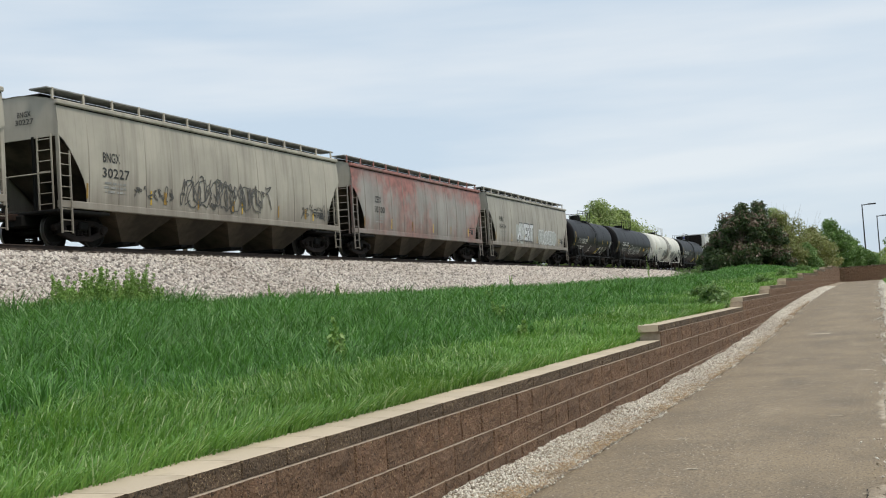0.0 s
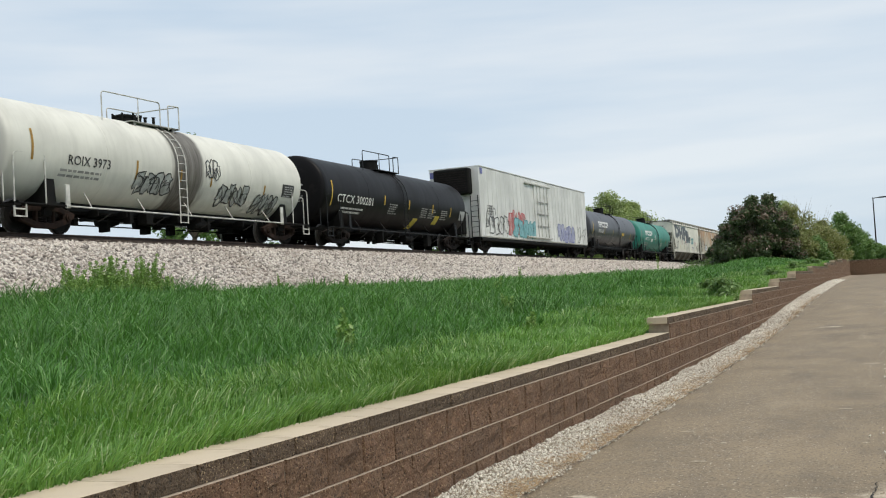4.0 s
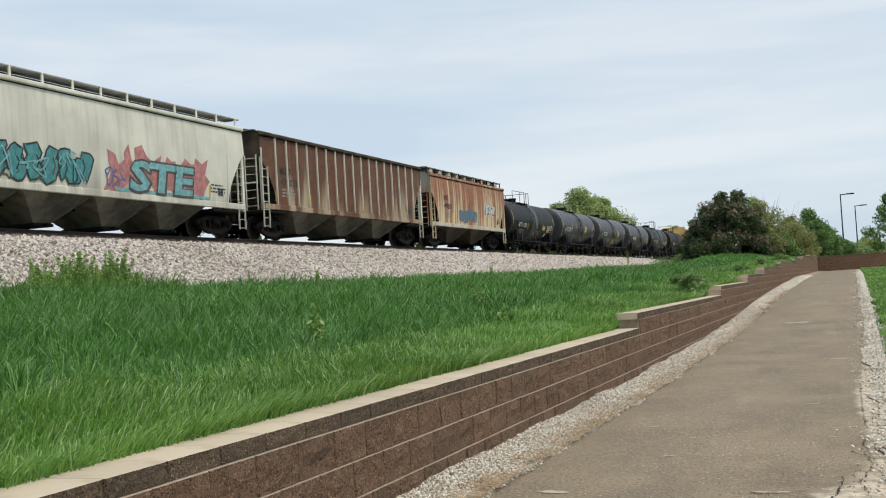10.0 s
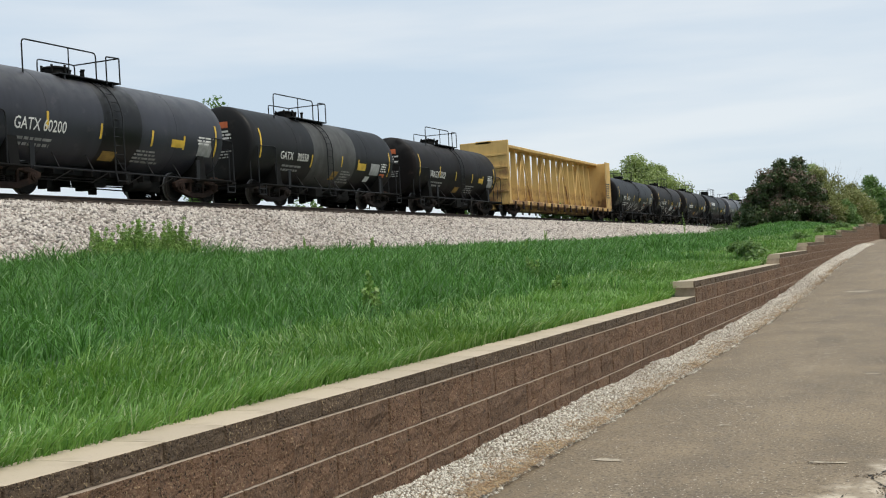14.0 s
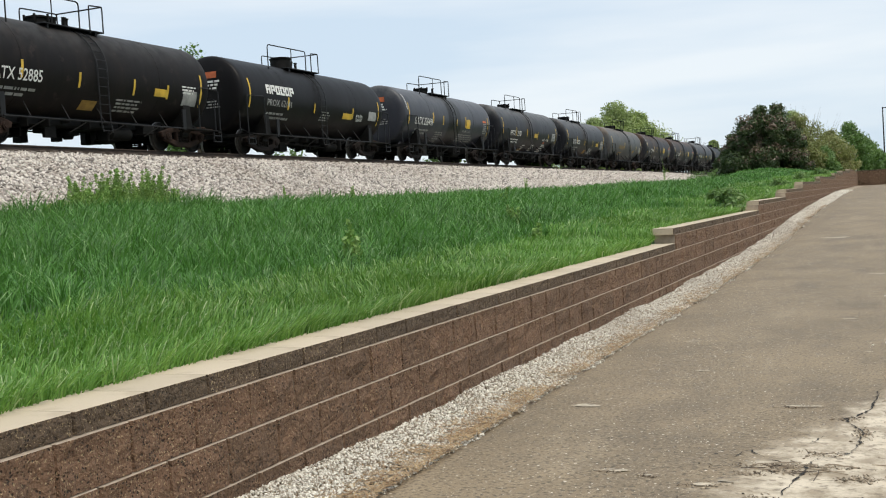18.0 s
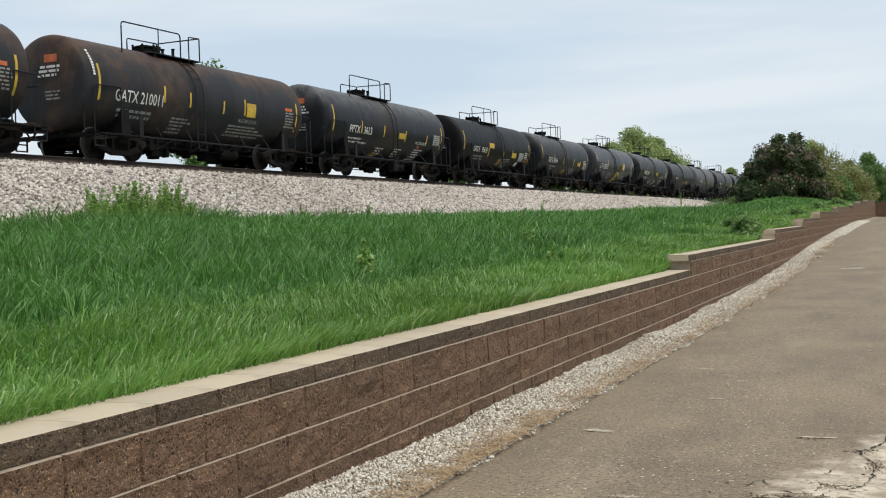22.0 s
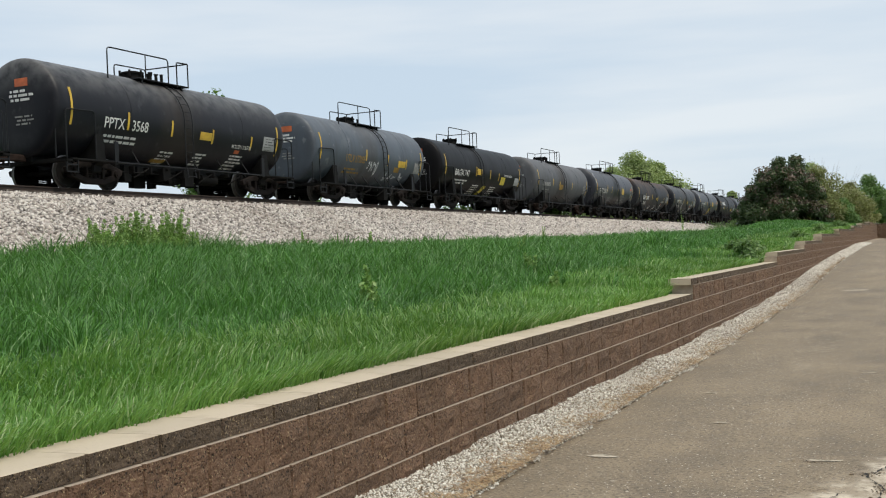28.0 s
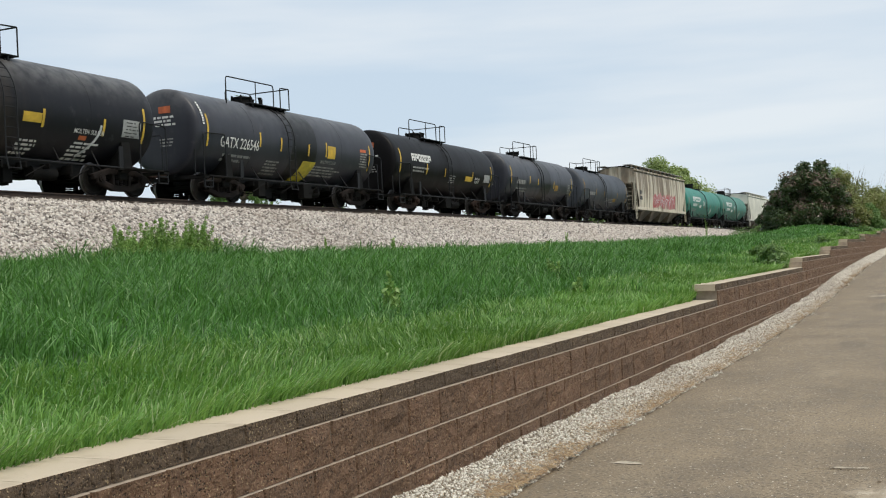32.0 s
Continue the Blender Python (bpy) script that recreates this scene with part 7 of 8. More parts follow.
def sulfur_train():
    slate, black, dust, warm = P_SLATE, P_BLACK, P_BLACK_DUST, P_BLACK_WARM
    rows = (
        (-2.933, -2.375, -2.66, P_BAND, "GATX 65592", "band", "black tank car with a narrow grey band and stained panels"),
        (-2.338, -1.77, -2.032, slate, "GATX 210013", "gatx", "slate grey tank car with yellow strips"),
        (-1.743, -1.167, -1.46, slate, "GATX 226535", "gatx+", "slate grey tank car with a large yellow plate"),
        (-1.133, -0.59, -0.85, slate, "GATX 60200", "old", "grey-black tank car with yellow strips"),
        (-0.569, -0.017, -0.30, P_BAND_WIDE, "GATX 30558", "band", "black tank car with a broad grey middle"),
        (0.029, 0.553, 0.304, warm, "WAGX 3002", "old", "brownish-black tank car with faded lettering"),
        (1.665, 2.273, 2.0, black, "SHPX 206520", "pptx+", "black tank car with white scratches of graffiti"),
        (2.3, 2.82, 2.58, warm, "WAGX 3081", "pptx+", "brownish-black tank car with white tags"),
        (2.86, 3.43, 3.166, warm, "GATX 52885", "old", "dull black tank car with faded lettering"),
        (3.461, 4.025, 3.75, black, "PROX 62141", "owner", "black tank car with a white owner mark"),
        (4.073, 4.652, 4.378, slate, "GATX 226496", "gatx", "slate grey tank car with yellow strips"),
        (4.669, 5.245, 4.95, dust, "PPTX 3378", "pptx", "dusty black tank car with white lettering"),
        (5.277, 5.82, 5.54, dust, "GATX 60071", "old+", "dull black tank car with a scrawled tag"),
        (5.853, 6.42, 6.163, P_FADED, "UTLX 664476", "faded", "faded olive-grey tank car with rust at its crown"),
        (6.459, 7.03, 6.728, P_BROWN_TOP, "GATX 209964", "gatx", "brown-stained grey tank car with yellow strips"),
        (7.067, 7.645, 7.33, P_BROWN_TOP, "GATX 210011", "gatx", "brown-dusted dark tank car with yellow strips"),
        (7.671, 8.249, 7.968, dust, "PPTX 3613", "pptx", "dusty black tank car with white lettering"),
        (8.282, 8.833, 8.582, black, "GATX 65630", "band+", "deep black tank car with pale patches"),
        (8.853, 9.396, 9.115, dust, "GATX 60046", "old", "dull black tank car with yellow strips"),
        (9.423, 10, 9.687, slate, "GATX 226572", "gatx+", "slate grey tank car with a large yellow plate"),
        (10.031, 10.6, 10.315, dust, "PPTX 3447", "pptx", "dusty black tank car with white lettering"),
        (10.622, 11.172, 10.878, dust, "GATX 210011", "blank", "dull black tank car with bare pale strips"),
        (11.2, 11.745, 11.45, P_FADED_GREY, "UTLX 664476", "faded-", "faded grey tank car with worn labels"),
        (11.769, 12.35, 12.064, dust, "PPTX 3412", "pptx", "dusty black tank car with white lettering"),
        (12.379, 12.969, 12.677, dust, "PPTX 3313", "pptx", "dusty black tank car with white lettering"),
        (13.015, 13.582, 13.30, dust, "PPTX 3568", "pptx", "dusty black tank car with white lettering"),
        (13.625, 14.135, 13.922, P_SLATE_BLUE, "UTLX 673005", "faded+", "blue-grey tank car with white tags"),
        (14.168, 14.752, 14.436, black, "BRGX 747", "brgx", "clean black tank car with yellow panels"),
        (14.809, 15.378, 15.10, P_FADED_GREY, "UTLX 664476", "faded-", "faded grey tank car with worn labels"),
        (15.405, 15.975, 15.72, slate, "GATX 226531", "gatx", "slate grey tank car with yellow strips"),
        (15.988, 16.6, 16.318, P_BROWN_TOP, "SHPX 206501", "pptx", "brown-dusted black tank car with white lettering"),
        (16.637, 17.203, 16.932, dust, "PPTX 3471", "pptx+", "dusty black tank car with white curved marks"),
        (17.237, 17.816, 17.507, slate, "GATX 226546", "gatx+", "slate grey tank car with a large yellow plate"),
        (17.84, 18.4, 18.12, black, "PROX 62141", "owner-", "black tank car with a white owner mark"),
        (18.43, 18.995, 18.70, slate, "GATX 226531", "gatx-", "slate grey tank car with yellow strips"),
        (19.02, 19.575, 19.28, P_DARK_BLUE, "GATX 60200", "blank", "dark blue-grey tank car with few marks"),
    )
    for i, (s0, s1, corner, paint, number, style, label) in enumerate(rows):
        seed = 300 + 20 * i
        car, surf, head, lt, mid = tank_car(s0, s1, corner, paint, label, seed=seed, truck=M_TRUCK_RUST if i % 5 == 3 else None,
                                            dome="tall" if number.startswith("PROX 6") and style == "owner" else "low")
        y = lambda u: -lt / 2 + u * lt
        base = style.rstrip("+-")
        if base in ("gatx", "pptx", "old", "faded") and not style.endswith("-"):
            sulfur_marks(car, surf, head, lt, number, base, seed)
        if style == "gatx+":
            bold_panels(car, surf, lt, ((0.525, 0.60, 1.12, 1.85, M_PLATE, 0.16),))
        elif style == "gatx-" or style == "faded-":
            stripes(car, surf, lt, ENDS + ((0.3, 2.1, 2.6), (0.42, 2.1, 2.5), (0.66, 2.0, 2.5)))
            stencil_lines(surf, y(0.12), y(0.3), 2.3, 1, M_STENCIL_DIM, car, seed, 0.3, 0.24)
            stencil_lines(surf, y(0.12), y(0.27), 1.85, 2, M_STENCIL_DIM, car, seed + 1, 0.14, 0.07)
            bold_panels(car, surf, lt, ((0.42 if base == "faded" else 0.68, 0.48 if base == "faded" else 0.73, 1.9, 2.25, M_DULL_YELLOW, 0),))
            stencil_lines(surf, y(0.88), y(0.94), 2.4, 6, M_STENCIL_DIM, car, seed + 2)
            head_marks(car, head, 2.5, seed + 3)
        elif style == "pptx+":
            scrawl(surf, y(0.36), y(0.46), 1.3, 1.9, G_WHITE, car, seed + 9, 4, 0.03)
            if number.startswith("W"):
                blobs(surf, y(0.53), y(0.64), 1.55, 1.95, G_WHITE, car, seed + 8, 4, 0.014, spiky=0.4)
                scrawl(surf, y(0.07), y(0.13), 1.7, 2.3, G_WHITE, car, seed + 7, 3, 0.04)
            elif number.startswith("P"):
                for u in (0.40, 0.80):
                    mb = MB()
                    ribbon(mb, surf, [(y(u) - 0.5 * (t / 6) ** 2, 2.15 - 0.15 * t) for t in range(7)], 0.09, 0.016)
                    part("chalk_mark", mb.mesh("chalk_mark", G_WHITE), car)
            else:
                scrawl(surf, y(0.45), y(0.6), 1.3, 2.0, G_PALE, car, seed + 6, 5, 0.03)
        elif style == "old+":
            scrawl(surf, y(0.585), y(0.66), 1.3, 1.75, G_WHITE, car, seed + 9, 5, 0.04)
        elif style == "faded+":
            scrawl(surf, y(0.44), y(0.53), 1.5, 2.1, G_WHITE, car, seed + 9, 4, 0.04)
            scrawl(surf, y(0.62), y(0.80), 1.35, 1.85, G_WHITE, car, seed + 8, 5, 0.04)
            bold_panels(car, surf, lt, ((0.72, 0.79, 2.0, 2.3, M_YELLOW, 0),))
        elif base == "owner":
            maker_word(car, surf, y(0.145), y(0.32), 2.55, 0.36, M_STENCIL)
            if style == "owner":
                lettering("car_number", surf, number, y(0.15), 2.1, 0.26, M_STENCIL_DIM, car, 0.15 * lt)
            stencil_lines(surf, y(0.15), y(0.3), 1.85 if style == "owner" else 2.3, 2, M_STENCIL_DIM, car, seed, 0.16, 0.08)
            stripes(car, surf, lt, ENDS + ((0.28, 2.0, 2.5), (0.455, 2.0, 2.4), (0.74, 1.95, 2.4)))
            bold_panels(car, surf, lt, ((0.665, 0.735, 1.9, 2.15, M_YELLOW, 0),))
            lettering("commodity_stencil", surf, "MOLTEN", y(0.77), 2.02, 0.13, M_STENCIL, car, 0.05 * lt)
            lettering("commodity_stencil", surf, "SULFUR", y(0.77), 1.86, 0.13, M_STENCIL, car, 0.05 * lt)
            decal("data_table", surf, y(0.87), y(0.935), 1.95, 2.35, M_TABLE, car, 0.011)
            stencil_lines(surf, y(0.5), y(0.57), 2.1, 4, M_STENCIL_DIM, car, seed + 1)
            head_marks(car, head, 2.5, seed + 2)
        elif base == "band":
            lettering("car_number", surf, number.replace(" ", "   "), y(0.165), 2.0, 0.30, M_STENCIL, car, 0.175 * lt)
            stencil_lines(surf, y(0.18), y(0.32), 1.8, 2, M_STENCIL_DIM, car, seed, 0.15, 0.075)
            stripes(car, surf, lt, ENDS + ((0.365, 1.8, 2.3), (0.575, 1.95, 2.4), (0.70, 1.9, 2.35)))
            bold_panels(car, surf, lt, ((0.70, 0.76, 1.9, 2.2, M_YELLOW, 0), (0.80, 0.87, 1.75, 2.25, M_TABLE, 0), (0.775, 0.81, 1.45, 1.68, M_STENCIL, 0.05), (0.52, 0.56, 1.4, 1.75, M_DULL_YELLOW, 0.1)))
            stencil_lines(surf, y(0.58), y(0.68), 1.8, 5, M_STENCIL_DIM, car, seed + 1)
            stencil_lines(surf, y(0.88), y(0.94), 2.3, 4, M_STENCIL, car, seed + 2)
            decal("placard", surf, y(0.885), y(0.925), 1.7, 1.85, M_ORANGE, car, 0.011)
            if style == "band+":
                bold_panels(car, surf, lt, ((0.365, 0.43, 2.3, 2.58, M_YELLOW, 0),))
            head_marks(car, head, 2.5, seed + 3)
        elif base == "brgx":
            lettering("car_number", surf, number, y(0.15), 2.0, 0.34, M_STENCIL, car, 0.16 * lt)
            stencil_lines(surf, y(0.16), y(0.32), 1.8, 2, M_STENCIL, car, seed, 0.15, 0.075)
            stripes(car, surf, lt, ENDS + ((0.39, 2.1, 2.6), (0.56, 2.0, 2.5), (0.67, 1.95, 2.4)))
            bold_panels(car, surf, lt, ((0.40, 0.455, 2.15, 2.5, M_YELLOW, 0), (0.50, 0.54, 1.15, 1.6, M_PLATE, 0.1), (0.70, 0.755, 1.75, 2.2, M_PLATE, 0.0)))
            for u in (0.38, 0.6):
                stencil_lines(surf, y(u), y(u + 0.09), 1.6, 5, M_STENCIL, car, seed + int(u * 10))
            lettering("commodity_stencil", surf, "MOLTEN SULFUR", y(0.74), 2.24, 0.12, M_STENCIL, car, 0.1 * lt)
            decal("data_table", surf, y(0.885), y(0.945), 1.8, 2.25, M_TABLE, car, 0.011)
            head_marks(car, head, 2.5, seed + 5)
        elif base == "blank":
            stripes(car, surf, lt, ENDS + ((0.28, 2.0, 2.5), (0.45, 2.0, 2.4), (0.74, 1.95, 2.4)), M_DULL_YELLOW)
            stencil_lines(surf, y(0.14), y(0.3), 2.25, 1, M_STENCIL_DIM, car, seed, 0.3, 0.22)
            stencil_lines(surf, y(0.5), y(0.7), 1.9, 3, M_STENCIL_DIM, car, seed + 1)
            bold_panels(car, surf, lt, ((0.66, 0.72, 1.7, 1.95, M_DULL_YELLOW, 0),))
            head_marks(car, head, 2.5, seed + 2)


sulfur_train()


def last_hoppers():
    car, surf, ls = hopper_car(19.575, 20.42, P_CREAM_STAINED, "cream covered hopper car with brown runs and red graffiti", belly=P_BELLY, seams=11, seed=91)
    stencil_lines(surf, -ls / 2 + 1.3, -ls / 2 + 2.4, 2.7, 2, M_STENCIL_DARK, car, 911, 0.45, 0.28)
    blobs(surf, -3.4, 4.6, 1.5, 2.6, G_PINK, car, 913, 9, 0.010, spiky=0.35)
    scrawl(surf, -3.4, 4.8, 1.5, 2.6, G_RED, car, 912, 10, 0.16)
    scrawl(surf, -3.2, 4.6, 1.6, 2.5, G_WHITE, car, 914, 9, 0.05, 0.022)
    hopper_car(21.93, 22.74, P_CREAM, "off-white covered hopper car", belly=P_BELLY, seams=2, seed=92)


last_hoppers()
settle()
hang_couplers()


# ---- trees and shrubs ----
def leaf_cloud(name, centres, radii, per, size, mats, parent, label="", squash=0.8, seed=0, share=None):
    """A crown of many small leaves, thicker at the rim of each clump."""
    rng = np.random.default_rng(seed)
    c = np.repeat(np.asarray(centres, float), per, 0)
    r = np.repeat(np.asarray(radii, float), per)
    d = rng.normal(size=(len(c), 3))
    d /= np.linalg.norm(d, axis=1)[:, None]
    rad = r * (0.45 + 0.6 * rng.random(len(c)) ** 0.6)
    p = c + d * rad[:, None] * np.array((1, 1, squash))
    n = d + rng.normal(0, 0.7, d.shape) + np.array((0, 0, 0.4))
    n /= np.linalg.norm(n, axis=1)[:, None]
    a = np.cross(n, rng.normal(size=n.shape))
    a /= np.linalg.norm(a, axis=1)[:, None]
    b = np.cross(n, a)
    s = (size * (0.6 + 0.8 * rng.random(len(c))))[:, None]
    v = np.stack([p - a * s, p + b * s * 0.5, p + a * s, p - b * s * 0.5], 1).reshape(-1, 3)
    f = (np.array([(0, 1, 2), (0, 2, 3)])[None] + (np.arange(len(c)) * 4)[:, None, None]).reshape(-1, 3)
    idx = None
    if len(mats) > 1:
        clump = np.repeat(rng.random(len(centres)) < (share or 0.4), per)
        idx = np.repeat((clump & (d[:, 2] > -0.1) & (rng.random(len(c)) < 0.75)).astype(int), 2)
    return part(name, fast_mesh(name, v, f, mats, idx), parent, label)


def tree(kind, label, x, y, height, width, mats, clumps=30, per=160, leaf=0.12, trunk=0.5, low=0.25, seed=0, lean=0.0, squash=0.8, share=None, base=None, bare=0, clump_r=0.2):
    rng = random.Random(seed)
    z0 = ground_z(x, y) if base is None else base
    top = tagged(new(kind), label, "tree" if kind == "tree" else "shrub")
    top.matrix_basis = pose(x, y, z0)
    mb = MB()
    r0 = max(0.03, height * 0.018) * trunk * 2
    fork = height * (low + 0.12)
    stem = [(0, 0, -0.3), (0.02 * height * rng.uniform(-1, 1), 0, fork * 0.5), (lean * height * 0.2, 0, fork)]
    mb.tube(stem, [r0, r0 * 0.8, r0 * 0.65], 8)
    centres, radii = [], []
    for k in range(clumps):
        t = 2 * math.pi * (k * 0.618 + rng.random() * 0.2)
        h = low + (1 - low) * (0.08 + 0.9 * rng.random())
        wide = math.sin(min(1.0, (h - low) / (1 - low) * 1.05 + 0.12) * math.pi) ** 0.55
        q = width / 2 * wide * (0.35 + 0.65 * math.sqrt(rng.random())) * (1 - clump_r)
        rad = width * clump_r * rng.uniform(0.6, 1.25)
        c = (q * math.cos(t) + lean * h * height * 0.3, q * math.sin(t), h * height - rad * 0.4)
        centres.append(c), radii.append(rad)
        if k % 2 == 0:
            p, m = Vector(stem[2]), Vector(c)
            mb.tube([p, p.lerp(m, 0.5) + Vector((0, 0, 0.06 * height)), m], [r0 * 0.42, r0 * 0.25, r0 * 0.08], 5, False)
    for k in range(bare):
        t, a = rng.random() * 2 * math.pi, rng.uniform(0.5, 1.0)
        m = Vector((width * 0.45 * a * math.cos(t), width * 0.45 * a * math.sin(t), height * rng.uniform(0.8, 1.12)))
        mb.tube([(0, 0, fork), m * 0.6, m], [r0 * 0.3, r0 * 0.2, r0 * 0.06], 4, False)
    part("trunk", mb.mesh("trunk", M_BARK), top)
    leaf_cloud("crown", centres, radii, per, leaf, mats, top, "", squash, seed, share)
    return top


def at_bearing(deg, dist):
    return (dist * math.sin(radians(deg)), dist * math.cos(radians(deg)))


def make_trees():
    # the dark flowering shrub mass in front of the track
    for k, (deg, d, h, w) in enumerate(((-7.4, 76, 3.0, 2.8), (-6.9, 75, 4.0, 3.4), (-6.1, 74, 4.25, 4.0), (-5.3, 75, 4.45, 3.8), (-4.8, 76, 3.2, 3.0), (-6.3, 79, 4.2, 5.0), (-7.9, 79, 2.0, 2.0))):
        x, y = at_bearing(deg, d)
        tree("flowering_shrub", "dense dark green shrub with faded pink-brown blossom", x, y, h, w, [M_LEAF_DARK, M_BLOOM], 38, 230, 0.085, 0.35, 0.04, 40 + k, share=0.45, clump_r=0.15)
    # olive scrub and greener bushes behind it
    for k, (deg, d, h, w, m, bare) in enumerate(((-4.3, 80, 4.2, 3.6, M_LEAF_OLIVE, 16), (-3.6, 82, 3.7, 4.4, M_LEAF_OLIVE, 20), (-2.9, 84, 3.0, 4.0, M_LEAF_OLIVE, 16), (-4.6, 88, 5.0, 3.0, M_LEAF_BRIGHT, 14),
                                                 (-3.9, 78, 2.0, 2.6, M_LEAF_OLIVE, 6), (-2.4, 86, 2.0, 2.8, M_LEAF_OLIVE, 6), (-3.2, 79, 1.7, 2.6, M_LEAF_GREEN, 4))):
        x, y = at_bearing(deg, d)
        tree("scrub_bush", "loose olive scrub with bare twigs", x, y, h, w, [m], 42, 150, 0.075, 0.3, 0.04, 60 + k, bare=bare, clump_r=0.16)
    for k, (deg, d, h, w) in enumerate(((-2.0, 100, 4.3, 4.4), (-1.35, 104, 3.2, 3.6), (-0.75, 112, 2.0, 3.4), (-2.7, 101, 3.3, 3.8))):
        x, y = at_bearing(deg, d)
        tree("tree", "small rounded green tree at the bend of the path", x, y, h, w, [M_LEAF_GREEN], 44, 170, 0.095, 0.4, 0.04, 70 + k, clump_r=0.16)
    for k, (deg, d, h, w) in enumerate(((1.7, 98, 4.9, 4.6), (3.0, 99, 5.8, 5.2), (0.55, 150, 2.4, 4.5), (-0.1, 165, 2.0, 5.0), (1.0, 140, 2.1, 4.0))):
        x, y = at_bearing(deg, d)
        tree("tree", "airy green tree beyond the lawn", x, y, h, w, [M_LEAF_GREEN if k < 2 else M_LEAF_BRIGHT], 40, 120, 0.11, 0.5, 0.1, 80 + k, clump_r=0.13)
    # trees that stand beyond the railway
    for k, (deg, d, h, w) in enumerate(((-13.2, 190, 16.4, 23.0), (-12.0, 192, 14.8, 13.0), (-12.6, 188, 15.6, 14.0), (-14.3, 196, 14.6, 16.0), (-8.4, 175, 8.4, 6.5), (-8.9, 180, 7.0, 5.0))):
        x, y = at_bearing(deg, d)
        tree("tree", "broad spring-green tree beyond the railway", x, y, h, w, [M_LEAF_BRIGHT], 130, 130, 0.21, 0.5, 0.22, 90 + k, clump_r=0.1, base=0.8)
    for k, (deg, d, h, w) in enumerate(((-34.4, 88, 15.1, 6.0), (-35.2, 90, 14.0, 5.0))):
        x, y = at_bearing(deg, d)
        tree("tree", "slender tree showing above the passing cars", x, y, h, w, [M_LEAF_GREEN], 30, 110, 0.16, 0.5, 0.3, 100 + k, clump_r=0.16, base=0.6)
    # low growth on the far side of the bank
    for k, (deg, d, h, w) in enumerate(((-30.0, 52, 3.6, 5.0), (-22.0, 66, 4.0, 6.0), (-17.5, 78, 4.2, 5.0))):
        x, y = at_bearing(deg, d)
        tree("scrub_bush", "green scrub behind the railway bank", x, y, h, w, [M_LEAF_GREEN], 24, 120, 0.16, 0.3, 0.1, 110 + k, base=0.7)
    # shrubs on the slope
    for k, (x, y, h, w, m) in enumerate(((-3.22, 23.9, 0.34, 0.6, M_LEAF_GREEN), (-3.35, 24.7, 0.42, 0.8, M_LEAF_GREEN), (-3.65, 26.0, 0.45, 1.1, M_LEAF_GREEN), (-3.4, 36.4, 0.4, 0.8, M_LEAF_GREEN), (-3.4, 45.2, 0.45, 1.0, M_LEAF_GREEN),
                                         (-3.4, 56.0, 0.5, 1.2, M_LEAF_GREEN), (-12.4, 78.0, 1.0, 2.4, M_LEAF_GREEN), (-11.4, 77.0, 0.8, 2.0, M_LEAF_GREEN))):
        tree("low_shrub", "low straggling shrub in the grass by the wall", x, y, h, w, [m], 16, 90, 0.045, 0.3, 0.05, 120 + k)


make_trees()


def make_weeds():
    """Leafy weeds that stand out of the grass."""
    rng = random.Random(9)
    spots = [(-17.1 + rng.uniform(-0.3, 0.5), 19.6 + 0.25 * k + rng.uniform(-0.15, 0.15), rng.uniform(0.55, 0.9)) for k in range(15)]
    spots += [(-17.2, 21.55, 1.3), (-17.1, 22.75, 1.35), (-17.3, 21.3, 1.15), (-17.0, 22.95, 1.1), (-17.2, 20.2, 1.05), (-17.1, 21.8, 1.0), (-17.25, 22.5, 1.05)]
    spots += [(-5.2, 10.2, 0.55), (-4.4, 14.0, 0.5), (-5.9, 17.5, 0.5), (-15.2, 79.0, 1.9), (-16.2, 50.0, 0.9), (-9.0, 26.0, 0.6), (-16.6, 28.5, 0.8), (-16.7, 33.0, 0.8)]
    for i, (x, y, h) in enumerate(spots):
        weed = tagged(new("weed"), "tall leafy weed among long grass", "weed", "weeds in the grass")
        weed.matrix_basis = pose(x, y, ground_z(x, y) - 0.03)
        mb = MB()
        cs, rs = [], []
        for k in range(11 if i < 22 else 4):
            a, q = rng.random() * 6.28, rng.uniform(0.02, 0.42 if i < 22 else 0.12)
            tip = (q * math.cos(a), q * math.sin(a), h * rng.uniform(0.55, 1.0))
            mb.tube([(0, 0, 0), (tip[0] * 0.5, tip[1] * 0.5, tip[2] * 0.5), tip], [0.007, 0.005, 0.002], 5)
            for j in range(8):
                t = 0.3 + 0.1 * j
                cs.append((tip[0] * t, tip[1] * t, tip[2] * t)), rs.append((0.17 if i < 22 else 0.085) * (1.25 - t))
        part("stem", mb.mesh("stem", M_WEED), weed, "", "stuff")
        leaf_cloud("foliage", cs, rs, 38 if i < 22 else 11, 0.024 if i < 22 else 0.032, [M_WEED], weed, seed=i, squash=1.1)


make_weeds()


